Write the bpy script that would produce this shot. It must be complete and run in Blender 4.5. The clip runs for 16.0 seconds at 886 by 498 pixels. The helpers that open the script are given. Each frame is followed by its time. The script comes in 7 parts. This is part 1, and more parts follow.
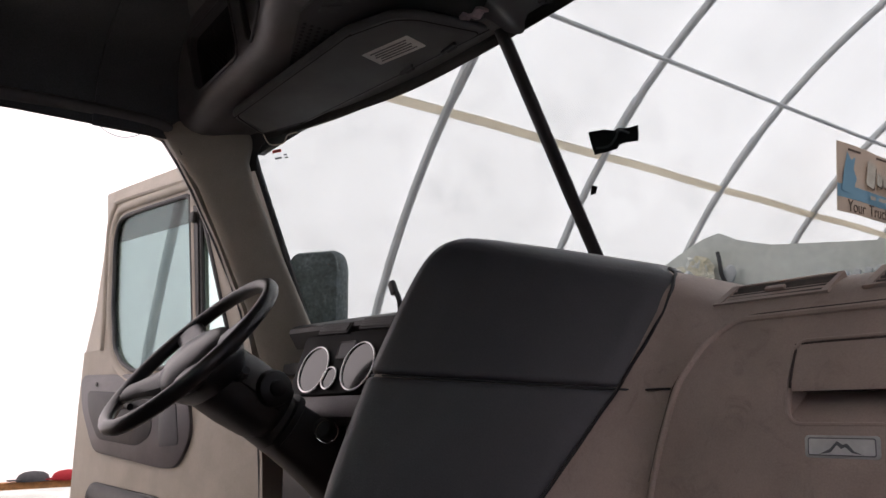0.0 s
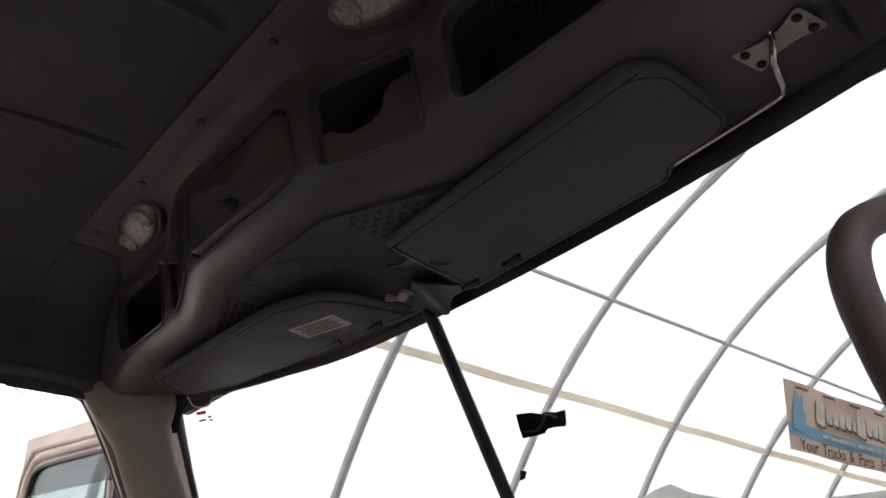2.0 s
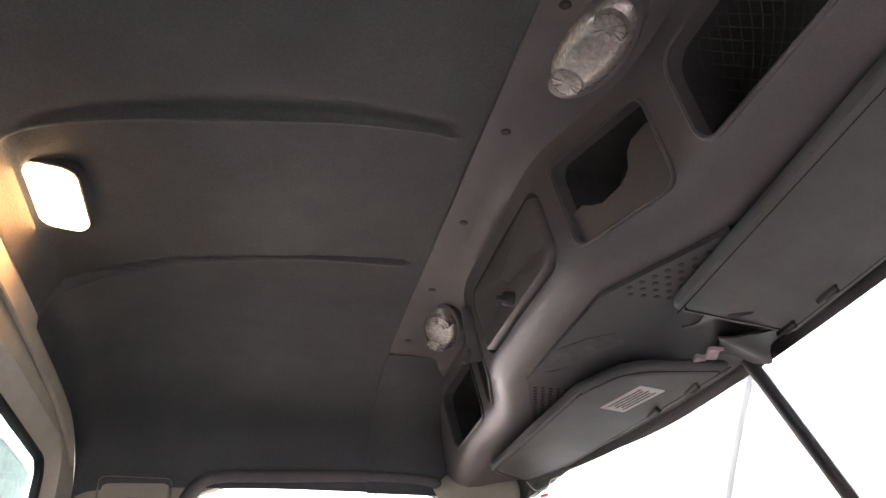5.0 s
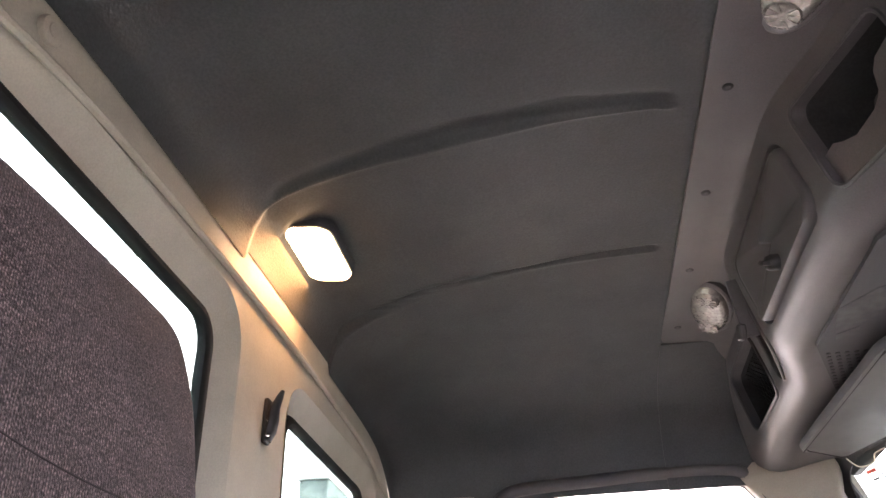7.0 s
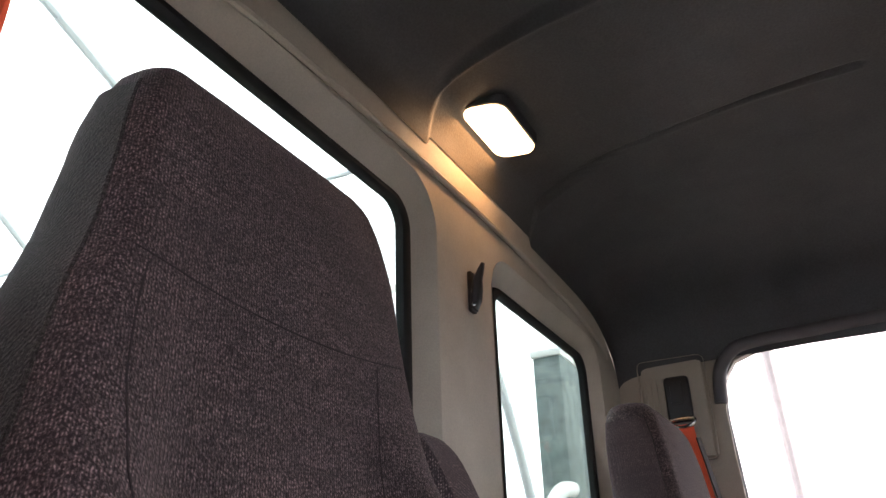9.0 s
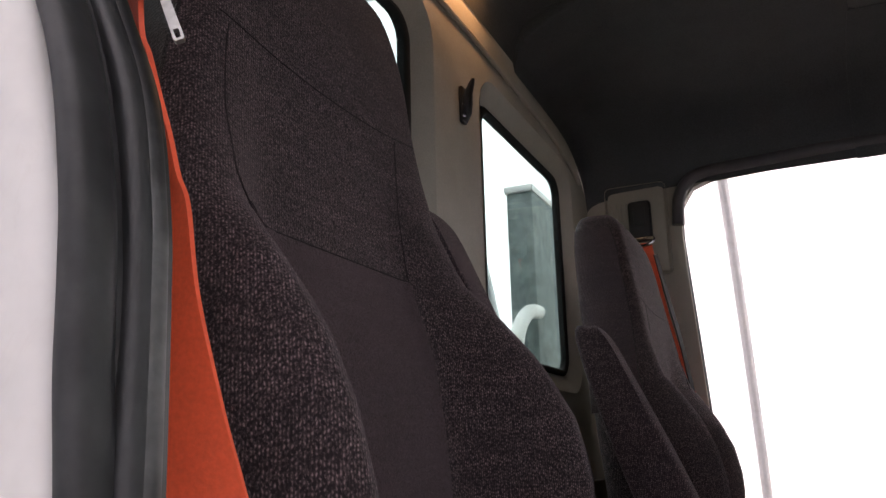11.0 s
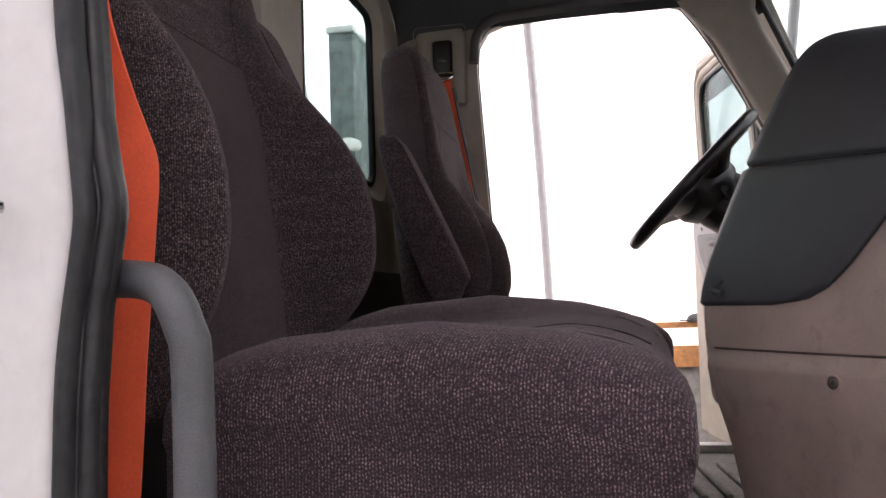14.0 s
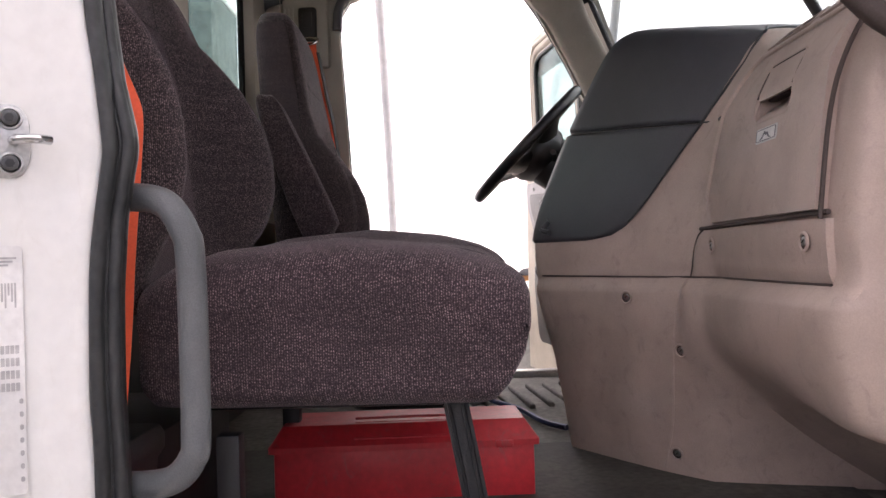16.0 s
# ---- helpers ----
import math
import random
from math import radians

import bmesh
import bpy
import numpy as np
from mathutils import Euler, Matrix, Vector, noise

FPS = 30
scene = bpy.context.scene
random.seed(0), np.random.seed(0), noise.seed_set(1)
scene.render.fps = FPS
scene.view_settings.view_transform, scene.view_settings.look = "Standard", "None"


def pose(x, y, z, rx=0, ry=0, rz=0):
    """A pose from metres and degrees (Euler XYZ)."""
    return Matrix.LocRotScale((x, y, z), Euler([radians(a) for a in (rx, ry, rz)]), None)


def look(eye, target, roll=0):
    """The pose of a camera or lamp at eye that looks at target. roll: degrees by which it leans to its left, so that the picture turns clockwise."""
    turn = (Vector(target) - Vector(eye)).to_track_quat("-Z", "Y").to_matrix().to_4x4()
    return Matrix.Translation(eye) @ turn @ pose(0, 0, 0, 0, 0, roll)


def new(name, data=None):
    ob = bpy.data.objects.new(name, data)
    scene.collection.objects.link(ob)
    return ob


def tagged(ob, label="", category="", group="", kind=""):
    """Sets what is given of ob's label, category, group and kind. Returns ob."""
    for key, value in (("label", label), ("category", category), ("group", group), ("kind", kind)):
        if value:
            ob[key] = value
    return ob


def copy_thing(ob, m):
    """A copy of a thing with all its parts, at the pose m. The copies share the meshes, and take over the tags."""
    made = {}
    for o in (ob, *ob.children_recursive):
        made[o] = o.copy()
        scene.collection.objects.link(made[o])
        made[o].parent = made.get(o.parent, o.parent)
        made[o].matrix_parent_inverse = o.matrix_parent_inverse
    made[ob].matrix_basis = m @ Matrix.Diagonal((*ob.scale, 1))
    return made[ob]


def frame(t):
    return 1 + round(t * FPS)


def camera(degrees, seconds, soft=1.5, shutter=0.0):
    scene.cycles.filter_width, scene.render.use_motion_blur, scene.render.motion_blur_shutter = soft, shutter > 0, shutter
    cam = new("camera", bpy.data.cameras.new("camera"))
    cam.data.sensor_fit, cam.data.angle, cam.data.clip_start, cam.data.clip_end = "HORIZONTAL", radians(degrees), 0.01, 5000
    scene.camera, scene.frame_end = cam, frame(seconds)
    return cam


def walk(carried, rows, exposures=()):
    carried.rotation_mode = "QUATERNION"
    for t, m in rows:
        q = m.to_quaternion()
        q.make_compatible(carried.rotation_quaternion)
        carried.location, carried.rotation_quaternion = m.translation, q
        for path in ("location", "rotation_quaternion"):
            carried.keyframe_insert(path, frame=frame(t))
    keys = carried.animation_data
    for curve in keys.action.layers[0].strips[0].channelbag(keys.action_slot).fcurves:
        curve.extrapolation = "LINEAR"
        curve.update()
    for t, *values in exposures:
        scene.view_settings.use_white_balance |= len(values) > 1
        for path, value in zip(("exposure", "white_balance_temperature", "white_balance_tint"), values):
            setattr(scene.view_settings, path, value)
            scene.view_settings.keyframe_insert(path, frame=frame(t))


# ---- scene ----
cam = camera(58.0, 16.0)
PATH = [
    (0, (1.093, 0.29, 0.616), (-0.476, 1.463, 1.02), -0.6),
    (0.5, (1.122, 0.2755, 0.628), (-0.343, 1.484, 1.226), -0.4),
    (1, (1.142, 0.271, 0.648), (-0.2645, 1.4667, 1.403), -0.4),
    (1.5, (1.138, 0.299, 0.694), (-0.226, 1.477, 1.561), -0.7),
    (2, (1.136, 0.341, 0.739), (-0.227, 1.486, 1.652), -0.7),
    (2.5, (1.129, 0.379, 0.768), (-0.301, 1.388, 1.736), -0.9),
    (3, (1.141, 0.395, 0.788), (-0.356, 1.273, 1.782), -1.1),
    (3.5, (1.147, 0.407, 0.796), (-0.404, 1.165, 1.805), -1.3),
    (3.7, (1.151, 0.411, 0.799), (-0.422, 1.118, 1.812), -1.3),
    (5.8, (1.149, 0.442, 0.827), (-0.561, 0.611, 1.85), -1.8),
    (6, (1.147, 0.445, 0.823), (-0.565, 0.542, 1.853), -2.0),
    (6.5, (1.136, 0.455, 0.817), (-0.57, 0.398, 1.86), -2.1),
    (7, (1.142, 0.465, 0.815), (-0.546, 0.227, 1.862), -2.1),
    (7.5, (1.137, 0.486, 0.804), (-0.514, 0.077, 1.856), -2.0),
    (8, (1.13, 0.509, 0.791), (-0.503, -0.056, 1.798), -1.9),
    (8.5, (1.126, 0.513, 0.779), (-0.503, -0.192, 1.7), -1.9),
    (9, (1.134, 0.524, 0.762), (-0.5, -0.279, 1.59), -1.9),
    (9.5, (1.15, 0.516, 0.738), (-0.515, -0.328, 1.458), -1.7),
    (11.8, (1.336, 0.569, 0.576), (-0.503, -0.124, 0.95), -2.0),
    (12, (1.353, 0.58, 0.564), (-0.507, -0.068, 0.911), -1.9),
    (12.5, (1.386, 0.602, 0.525), (-0.516, 0.048, 0.799), -2.1),
    (13, (1.433, 0.63, 0.501), (-0.487, 0.108, 0.696), -2.1),
    (13.5, (1.487, 0.642, 0.479), (-0.446, 0.147, 0.626), -2.1),
    (14, (1.543, 0.66, 0.465), (-0.411, 0.25, 0.593), -1.9),
    (14.5, (1.617, 0.648, 0.449), (-0.363, 0.391, 0.563), -1.7),
    (15, (1.701, 0.632, 0.426), (-0.291, 0.482, 0.51), -1.7),
    (15.5, (1.773, 0.628, 0.418), (-0.226, 0.568, 0.46), -1.8),
    (16, (1.828, 0.625, 0.416), (-0.172, 0.612, 0.438), -1.7),
]
EXPOSURES = [(0.0, 0.84), (0.5, 0.97), (1.0, 0.98), (1.5, 1.05), (2.5, 1.65), (3.7, 2.35), (5.8, 3.5), (6.5, 3.4), (7.0, 3.6), (7.5, 3.4), (8.0, 3.3), (8.5, 2.65), (9.0, 2.35), (9.7, 2.25), (12.0, 1.12), (13.5, 1.6), (14.0, 1.68), (15.0, 1.72), (16.0, 1.98)]
walk(cam, [(t, look(eye, aim, roll)) for t, eye, aim, roll in PATH], EXPOSURES)

# ---- world and light ----
SUN_ELEVATION, SUN_TURN = 64.0, -75.0
world = bpy.data.worlds.new("sky")
scene.world = world
world.use_nodes = True
wn = world.node_tree.nodes
sky = wn.new("ShaderNodeTexSky")
sky.sky_type, sky.sun_disc = "NISHITA", False
sky.sun_elevation, sky.sun_rotation = radians(SUN_ELEVATION), radians(SUN_TURN)
sky.air_density, sky.dust_density, sky.ozone_density = 1.0, 4.0, 1.0
wn["Background"].inputs[1].default_value = 0.15
world.node_tree.links.new(sky.outputs[0], wn["Background"].inputs[0])
sun = new("sun", bpy.data.lights.new("sun", "SUN"))
sun.data.energy, sun.data.angle, sun.data.color = 3.4, radians(15), (1.0, 0.96, 0.90)
sun.matrix_world = look((0, 0, 30), (-30 * math.sin(radians(SUN_TURN)) / math.tan(radians(SUN_ELEVATION)), -30 * math.cos(radians(SUN_TURN)) / math.tan(radians(SUN_ELEVATION)), 0))


# ---- materials ----
def material(name, color, rough=0.5, metal=0.0, spread=0.15, scale=8.0, grain=120.0, bump=0.15, second=None, stain=0.35, sheen=0.0, coat=0.0, smudge=0.10, scuff=0.0, scuff_color=(0.2, 0.2, 0.2)):
    """Principled surface with colour variation at two scales and a fine relief."""
    m = bpy.data.materials.new(name)
    m.use_nodes = True
    n, l = m.node_tree.nodes, m.node_tree.links
    b = n["Principled BSDF"]
    b.inputs["Metallic"].default_value = metal
    b.inputs["Sheen Weight"].default_value = sheen
    b.inputs["Coat Weight"].default_value = coat
    geo = n.new("ShaderNodeNewGeometry")
    src = geo.outputs["Position"]
    big, small = n.new("ShaderNodeTexNoise"), n.new("ShaderNodeTexNoise")
    big.inputs["Scale"].default_value, small.inputs["Scale"].default_value = scale, grain
    big.inputs["Detail"].default_value, small.inputs["Detail"].default_value = 6, 3
    big.inputs["Roughness"].default_value = 0.65
    for t in (big, small):
        l.new(src, t.inputs["Vector"])
    ramp = n.new("ShaderNodeMapRange")
    ramp.inputs["From Min"].default_value, ramp.inputs["From Max"].default_value = 0.35, 0.75
    l.new(big.outputs["Fac"], ramp.inputs["Value"])
    mix = n.new("ShaderNodeMix")
    mix.data_type = "RGBA"
    dark = second or tuple(c * (1 - stain) for c in color)
    mix.inputs["A"].default_value, mix.inputs["B"].default_value = (*color, 1), (*dark, 1)
    l.new(ramp.outputs["Result"], mix.inputs["Factor"])
    fine = n.new("ShaderNodeMapRange")
    fine.inputs["From Min"].default_value, fine.inputs["From Max"].default_value = 0.3, 0.7
    fine.inputs["To Min"].default_value, fine.inputs["To Max"].default_value = 1 - spread, 1 + spread
    l.new(small.outputs["Fac"], fine.inputs["Value"])
    mul = n.new("ShaderNodeVectorMath")
    mul.operation = "SCALE"
    broad = n.new("ShaderNodeTexNoise")
    broad.inputs["Scale"].default_value, broad.inputs["Detail"].default_value, broad.inputs["Distortion"].default_value = scale * 0.45, 4, 0.8
    l.new(src, broad.inputs["Vector"])
    smear = n.new("ShaderNodeMapRange")
    smear.inputs["From Min"].default_value, smear.inputs["From Max"].default_value = 0.3, 0.7
    smear.inputs["To Min"].default_value, smear.inputs["To Max"].default_value = 1 - smudge, 1 + smudge
    l.new(broad.outputs["Fac"], smear.inputs["Value"])
    both = n.new("ShaderNodeMath")
    both.operation = "MULTIPLY"
    l.new(fine.outputs["Result"], both.inputs[0])
    l.new(smear.outputs["Result"], both.inputs[1])
    skin = mix.outputs["Result"]
    if scuff:
        # rubbed marks and dirt specks: drawn-out broken patches
        mp, rub, keep, worn = n.new("ShaderNodeMapping"), n.new("ShaderNodeTexNoise"), n.new("ShaderNodeMapRange"), n.new("ShaderNodeMix")
        mp.inputs["Rotation"].default_value, mp.inputs["Scale"].default_value = (0.3, 0.5, 0.2), (1.0, 1.2, 0.8)
        l.new(src, mp.inputs["Vector"])
        l.new(mp.outputs["Vector"], rub.inputs["Vector"])
        rub.inputs["Scale"].default_value, rub.inputs["Detail"].default_value = 24.0, 12
        rub.inputs["Roughness"].default_value, rub.inputs["Distortion"].default_value = 0.78, 1.2
        keep.inputs["From Min"].default_value, keep.inputs["From Max"].default_value, keep.inputs["To Max"].default_value = 0.54, 0.70, scuff
        l.new(rub.outputs["Fac"], keep.inputs["Value"])
        worn.data_type = "RGBA"
        l.new(keep.outputs["Result"], worn.inputs["Factor"])
        l.new(skin, worn.inputs["A"])
        worn.inputs["B"].default_value = (*scuff_color, 1)
        skin = worn.outputs["Result"]
    l.new(skin, mul.inputs[0])
    l.new(both.outputs[0], mul.inputs["Scale"])
    l.new(mul.outputs["Vector"], b.inputs["Base Color"])
    rr = n.new("ShaderNodeMapRange")
    rr.inputs["To Min"].default_value, rr.inputs["To Max"].default_value = max(0.03, rough - 0.1), min(1, rough + 0.1)
    l.new(big.outputs["Fac"], rr.inputs["Value"])
    l.new(rr.outputs["Result"], b.inputs["Roughness"])
    bp = n.new("ShaderNodeBump")
    bp.inputs["Strength"].default_value, bp.inputs["Distance"].default_value = bump, 0.002
    l.new(small.outputs["Fac"], bp.inputs["Height"])
    l.new(bp.outputs["Normal"], b.inputs["Normal"])
    return m


def woven(name, color, fleck, rib=0.003, across=1.0, floor_level=0.10, share_x=1.0):
    """Ribbed upholstery cloth: upright ribs with broken pale threads."""
    m = bpy.data.materials.new(name)
    m.use_nodes = True
    n, l = m.node_tree.nodes, m.node_tree.links
    b = n["Principled BSDF"]
    b.inputs["Roughness"].default_value = 0.95
    b.inputs["Sheen Weight"].default_value = 0.15
    b.inputs["Sheen Roughness"].default_value = 0.45
    b.inputs["Sheen Tint"].default_value = (0.88, 0.75, 0.77, 1)

    def math_node(op, *values):
        k = n.new("ShaderNodeMath")
        k.operation = op
        for i, v in enumerate(values):
            if isinstance(v, (int, float)):
                k.inputs[i].default_value = v
            else:
                l.new(v, k.inputs[i])
        return k.outputs[0]

    def mapped(value, f0, f1, t0, t1):
        k = n.new("ShaderNodeMapRange")
        for key, v in (("From Min", f0), ("From Max", f1), ("To Min", t0), ("To Max", t1)):
            k.inputs[key].default_value = v
        l.new(value, k.inputs["Value"])
        return k.outputs["Result"]

    def noise(scale, detail, stretch=(1, 1, 1)):
        k, mp = n.new("ShaderNodeTexNoise"), n.new("ShaderNodeMapping")
        mp.inputs["Scale"].default_value = stretch
        l.new(geo.outputs["Position"], mp.inputs["Vector"])
        l.new(mp.outputs["Vector"], k.inputs["Vector"])
        k.inputs["Scale"].default_value, k.inputs["Detail"].default_value = scale, detail
        return k.outputs["Fac"]

    geo, split = n.new("ShaderNodeNewGeometry"), n.new("ShaderNodeSeparateXYZ")
    l.new(geo.outputs["Position"], split.inputs[0])
    along = math_node("ADD", math_node("ADD", math_node("MULTIPLY", split.outputs[0], share_x), math_node("MULTIPLY", split.outputs[1], across)), math_node("MULTIPLY", noise(40, 2), 0.0008))
    ribs = mapped(math_node("SINE", math_node("MULTIPLY", along, 2 * math.pi / rib)), -1, 1, 0, 1)
    stagger = math_node("MULTIPLY", noise(0.7 / rib, 1, (1.0, 1.0, 0.08)), 22.0)
    courses = mapped(math_node("SINE", math_node("ADD", math_node("MULTIPLY", split.outputs[2], 2 * math.pi / (1.15 * rib)), stagger)), -1, 1, 0.2, 1)
    thread = mapped(noise(1 / (0.8 * rib), 3, (1.3, 1.3, 0.9)), 0.43, 0.66, 0, 1)
    rows = mapped(noise(0.3 / rib, 3, (0.12, 0.12, 1.0)), 0.32, 0.68, 0.55, 1.12)
    pale = math_node("MULTIPLY", math_node("MULTIPLY", thread, mapped(math_node("MULTIPLY", ribs, courses), 0.12, 0.80, floor_level, 1.0)), rows)
    mix = n.new("ShaderNodeMix")
    mix.data_type = "RGBA"
    mix.inputs["A"].default_value, mix.inputs["B"].default_value = (*color, 1), (*fleck, 1)
    l.new(pale, mix.inputs["Factor"])
    mul = n.new("ShaderNodeVectorMath")
    mul.operation = "SCALE"
    l.new(mix.outputs["Result"], mul.inputs[0])
    l.new(mapped(noise(11, 5), 0.3, 0.7, 0.84, 1.16), mul.inputs["Scale"])
    l.new(mul.outputs["Vector"], b.inputs["Base Color"])
    bp = n.new("ShaderNodeBump")
    bp.inputs["Strength"].default_value, bp.inputs["Distance"].default_value = 0.6, 0.0012
    l.new(math_node("ADD", math_node("MULTIPLY", ribs, 0.35), thread), bp.inputs["Height"])
    l.new(bp.outputs["Normal"], b.inputs["Normal"])
    return m


def pane_glass(name, tint, gloss=0.06, dirt=0.0):
    """A thin window pane: tinted clear, with a little reflection and dust."""
    m = bpy.data.materials.new(name)
    m.use_nodes = True
    n, l = m.node_tree.nodes, m.node_tree.links
    n.remove(n["Principled BSDF"])
    clear, shine, dust = n.new("ShaderNodeBsdfTransparent"), n.new("ShaderNodeBsdfGlossy"), n.new("ShaderNodeBsdfDiffuse")
    clear.inputs["Color"].default_value = (*tint, 1)
    shine.inputs["Roughness"].default_value = 0.03
    dust.inputs["Color"].default_value = (0.6, 0.62, 0.6, 1)
    lay = n.new("ShaderNodeLayerWeight")
    lay.inputs["Blend"].default_value = 0.12
    cap = n.new("ShaderNodeMath")
    cap.operation = "MULTIPLY"
    cap.inputs[1].default_value = gloss * 6
    l.new(lay.outputs["Fresnel"], cap.inputs[0])
    one = n.new("ShaderNodeMixShader")
    l.new(cap.outputs[0], one.inputs[0])
    l.new(clear.outputs[0], one.inputs[1])
    l.new(shine.outputs[0], one.inputs[2])
    spots = n.new("ShaderNodeTexNoise")
    spots.inputs["Scale"].default_value, spots.inputs["Detail"].default_value = 9.0, 8
    geo = n.new("ShaderNodeNewGeometry")
    l.new(geo.outputs["Position"], spots.inputs["Vector"])
    amount = n.new("ShaderNodeMapRange")
    amount.inputs["From Min"].default_value, amount.inputs["From Max"].default_value = 0.5, 0.8
    amount.inputs["To Max"].default_value = dirt
    l.new(spots.outputs["Fac"], amount.inputs["Value"])
    two = n.new("ShaderNodeMixShader")
    l.new(amount.outputs["Result"], two.inputs[0])
    l.new(one.outputs[0], two.inputs[1])
    l.new(dust.outputs[0], two.inputs[2])
    l.new(two.outputs[0], n["Material Output"].inputs["Surface"])
    return m


def fabric_skin(name, color, through_share=0.6):
    """Translucent tent sheeting with faint creases and dirt."""
    m = bpy.data.materials.new(name)
    m.use_nodes = True
    n, l = m.node_tree.nodes, m.node_tree.links
    n.remove(n["Principled BSDF"])
    d, t = n.new("ShaderNodeBsdfDiffuse"), n.new("ShaderNodeBsdfTranslucent")
    geo, a = n.new("ShaderNodeNewGeometry"), n.new("ShaderNodeTexNoise")
    a.inputs["Scale"].default_value, a.inputs["Detail"].default_value, a.inputs["Roughness"].default_value = 0.9, 10, 0.72
    l.new(geo.outputs["Position"], a.inputs["Vector"])
    r = n.new("ShaderNodeMapRange")
    r.inputs["From Min"].default_value, r.inputs["From Max"].default_value = 0.35, 0.75
    l.new(a.outputs["Fac"], r.inputs["Value"])
    mix = n.new("ShaderNodeMix")
    mix.data_type = "RGBA"
    mix.inputs["A"].default_value, mix.inputs["B"].default_value = (*color, 1), (*[c * 0.87 for c in color], 1)
    l.new(r.outputs["Result"], mix.inputs["Factor"])
    l.new(mix.outputs["Result"], d.inputs["Color"])
    l.new(mix.outputs["Result"], t.inputs["Color"])
    s = n.new("ShaderNodeMixShader")
    s.inputs[0].default_value = through_share
    l.new(d.outputs[0], s.inputs[1])
    l.new(t.outputs[0], s.inputs[2])
    l.new(s.outputs[0], n["Material Output"].inputs["Surface"])
    return m


def glowing(name, color, strength):
    m = bpy.data.materials.new(name)
    m.use_nodes = True
    b = m.node_tree.nodes["Principled BSDF"]
    b.inputs["Base Color"].default_value = (0.9, 0.88, 0.8, 1)
    b.inputs["Emission Color"].default_value = (*color, 1)
    b.inputs["Emission Strength"].default_value = strength
    return m


M_LINER = material("charcoal_headliner_vinyl", (0.057, 0.062, 0.066), 0.52, spread=0.2, grain=260, bump=0.25, stain=0.2)
M_CONSOLE = material("charcoal_console_plastic", (0.118, 0.110, 0.114), 0.36, spread=0.10, grain=420, bump=0.2, stain=0.2)
M_BLACK = material("black_plastic", (0.022, 0.022, 0.023), 0.45, spread=0.15, grain=300, bump=0.1)
M_WHEEL = material("worn_black_urethane", (0.02, 0.02, 0.021), 0.33, spread=0.15, grain=200, bump=0.08)
M_RUBBER = material("black_rubber_seal", (0.020, 0.0215, 0.022), 0.45, spread=0.25, grain=90, bump=0.15, second=(0.042, 0.043, 0.043), scale=16, smudge=0.3, scuff=0.22, scuff_color=(0.075, 0.078, 0.076))
M_PAD = material("slate_soft_plastic", (0.052, 0.0515, 0.058), 0.46, spread=0.10, grain=500, bump=0.2, second=(0.062, 0.061, 0.066), smudge=0.16)
M_TAUPE = material("dusty_taupe_plastic", (0.45, 0.355, 0.305), 0.60, spread=0.06, grain=480, bump=0.15, second=(0.355, 0.28, 0.235), scale=7, smudge=0.18, scuff=0.5, scuff_color=(0.22, 0.165, 0.14))
M_BEIGE = material("khaki_trim_plastic", (0.44, 0.40, 0.33), 0.5, spread=0.08, grain=400, bump=0.15, second=(0.37, 0.335, 0.27))
M_REAR = material("pale_khaki_wall_plastic", (0.48, 0.448, 0.375), 0.5, spread=0.07, grain=400, bump=0.15, second=(0.41, 0.378, 0.31))
M_CLOTH = woven("plum_grey_cloth", (0.024, 0.0140, 0.0180), (0.37, 0.265, 0.272), 0.0031, 1.0, 0.05, 0.25)
M_CLOTH_BACK = woven("plum_grey_back_cloth", (0.0135, 0.0083, 0.0095), (0.31, 0.222, 0.226), 0.0031, -1.0, 0.16)
M_CLOTH_SIDE = woven("dark_grey_side_cloth", (0.010, 0.0095, 0.0085), (0.066, 0.062, 0.054), 0.0026, 0.6, 0.25)
M_CLOTH_FINE = woven("plain_plum_cloth", (0.034, 0.021, 0.024), (0.155, 0.108, 0.114), 0.0022, -0.6, 0.3)
M_THREAD = material("dark_seam_thread", (0.022, 0.016, 0.018), 0.9)
M_BELT = material("orange_webbing", (0.90, 0.130, 0.050), 0.6, spread=0.06, grain=350, bump=0.12, stain=0.15)
M_GRAB = material("grey_textured_tube", (0.135, 0.142, 0.145), 0.5, spread=0.12, grain=600, bump=0.35)
M_HANDLE = material("brown_moulded_handle", (0.075, 0.055, 0.048), 0.55, grain=400)
M_WHITE = material("white_cab_paint", (0.74, 0.74, 0.715), 0.3, spread=0.03, grain=60, bump=0.03, second=(0.68, 0.67, 0.63), scale=4, smudge=0.05, scuff=0.22, scuff_color=(0.52, 0.49, 0.42))
M_GASKET = material("matte_black_gasket", (0.007, 0.007, 0.007), 0.9, spread=0.1)
M_STEEL = material("bare_zinc_steel", (0.55, 0.55, 0.53), 0.35, metal=1.0, spread=0.15, grain=150)
M_CHROME = material("bright_chrome", (0.8, 0.8, 0.8), 0.12, metal=1.0, spread=0.05)
M_SCREW = material("dark_screw_head", (0.12, 0.12, 0.12), 0.4, metal=0.9)
M_RED = material("scuffed_red_enamel", (0.60, 0.034, 0.045), 0.40, spread=0.1, grain=80, bump=0.1, second=(0.44, 0.026, 0.032), scale=9, scuff=0.6, scuff_color=(0.26, 0.11, 0.10))
M_LABEL = material("off_white_label", (0.76, 0.755, 0.73), 0.6, spread=0.05)
M_INK = material("grey_print", (0.16, 0.16, 0.17), 0.7)
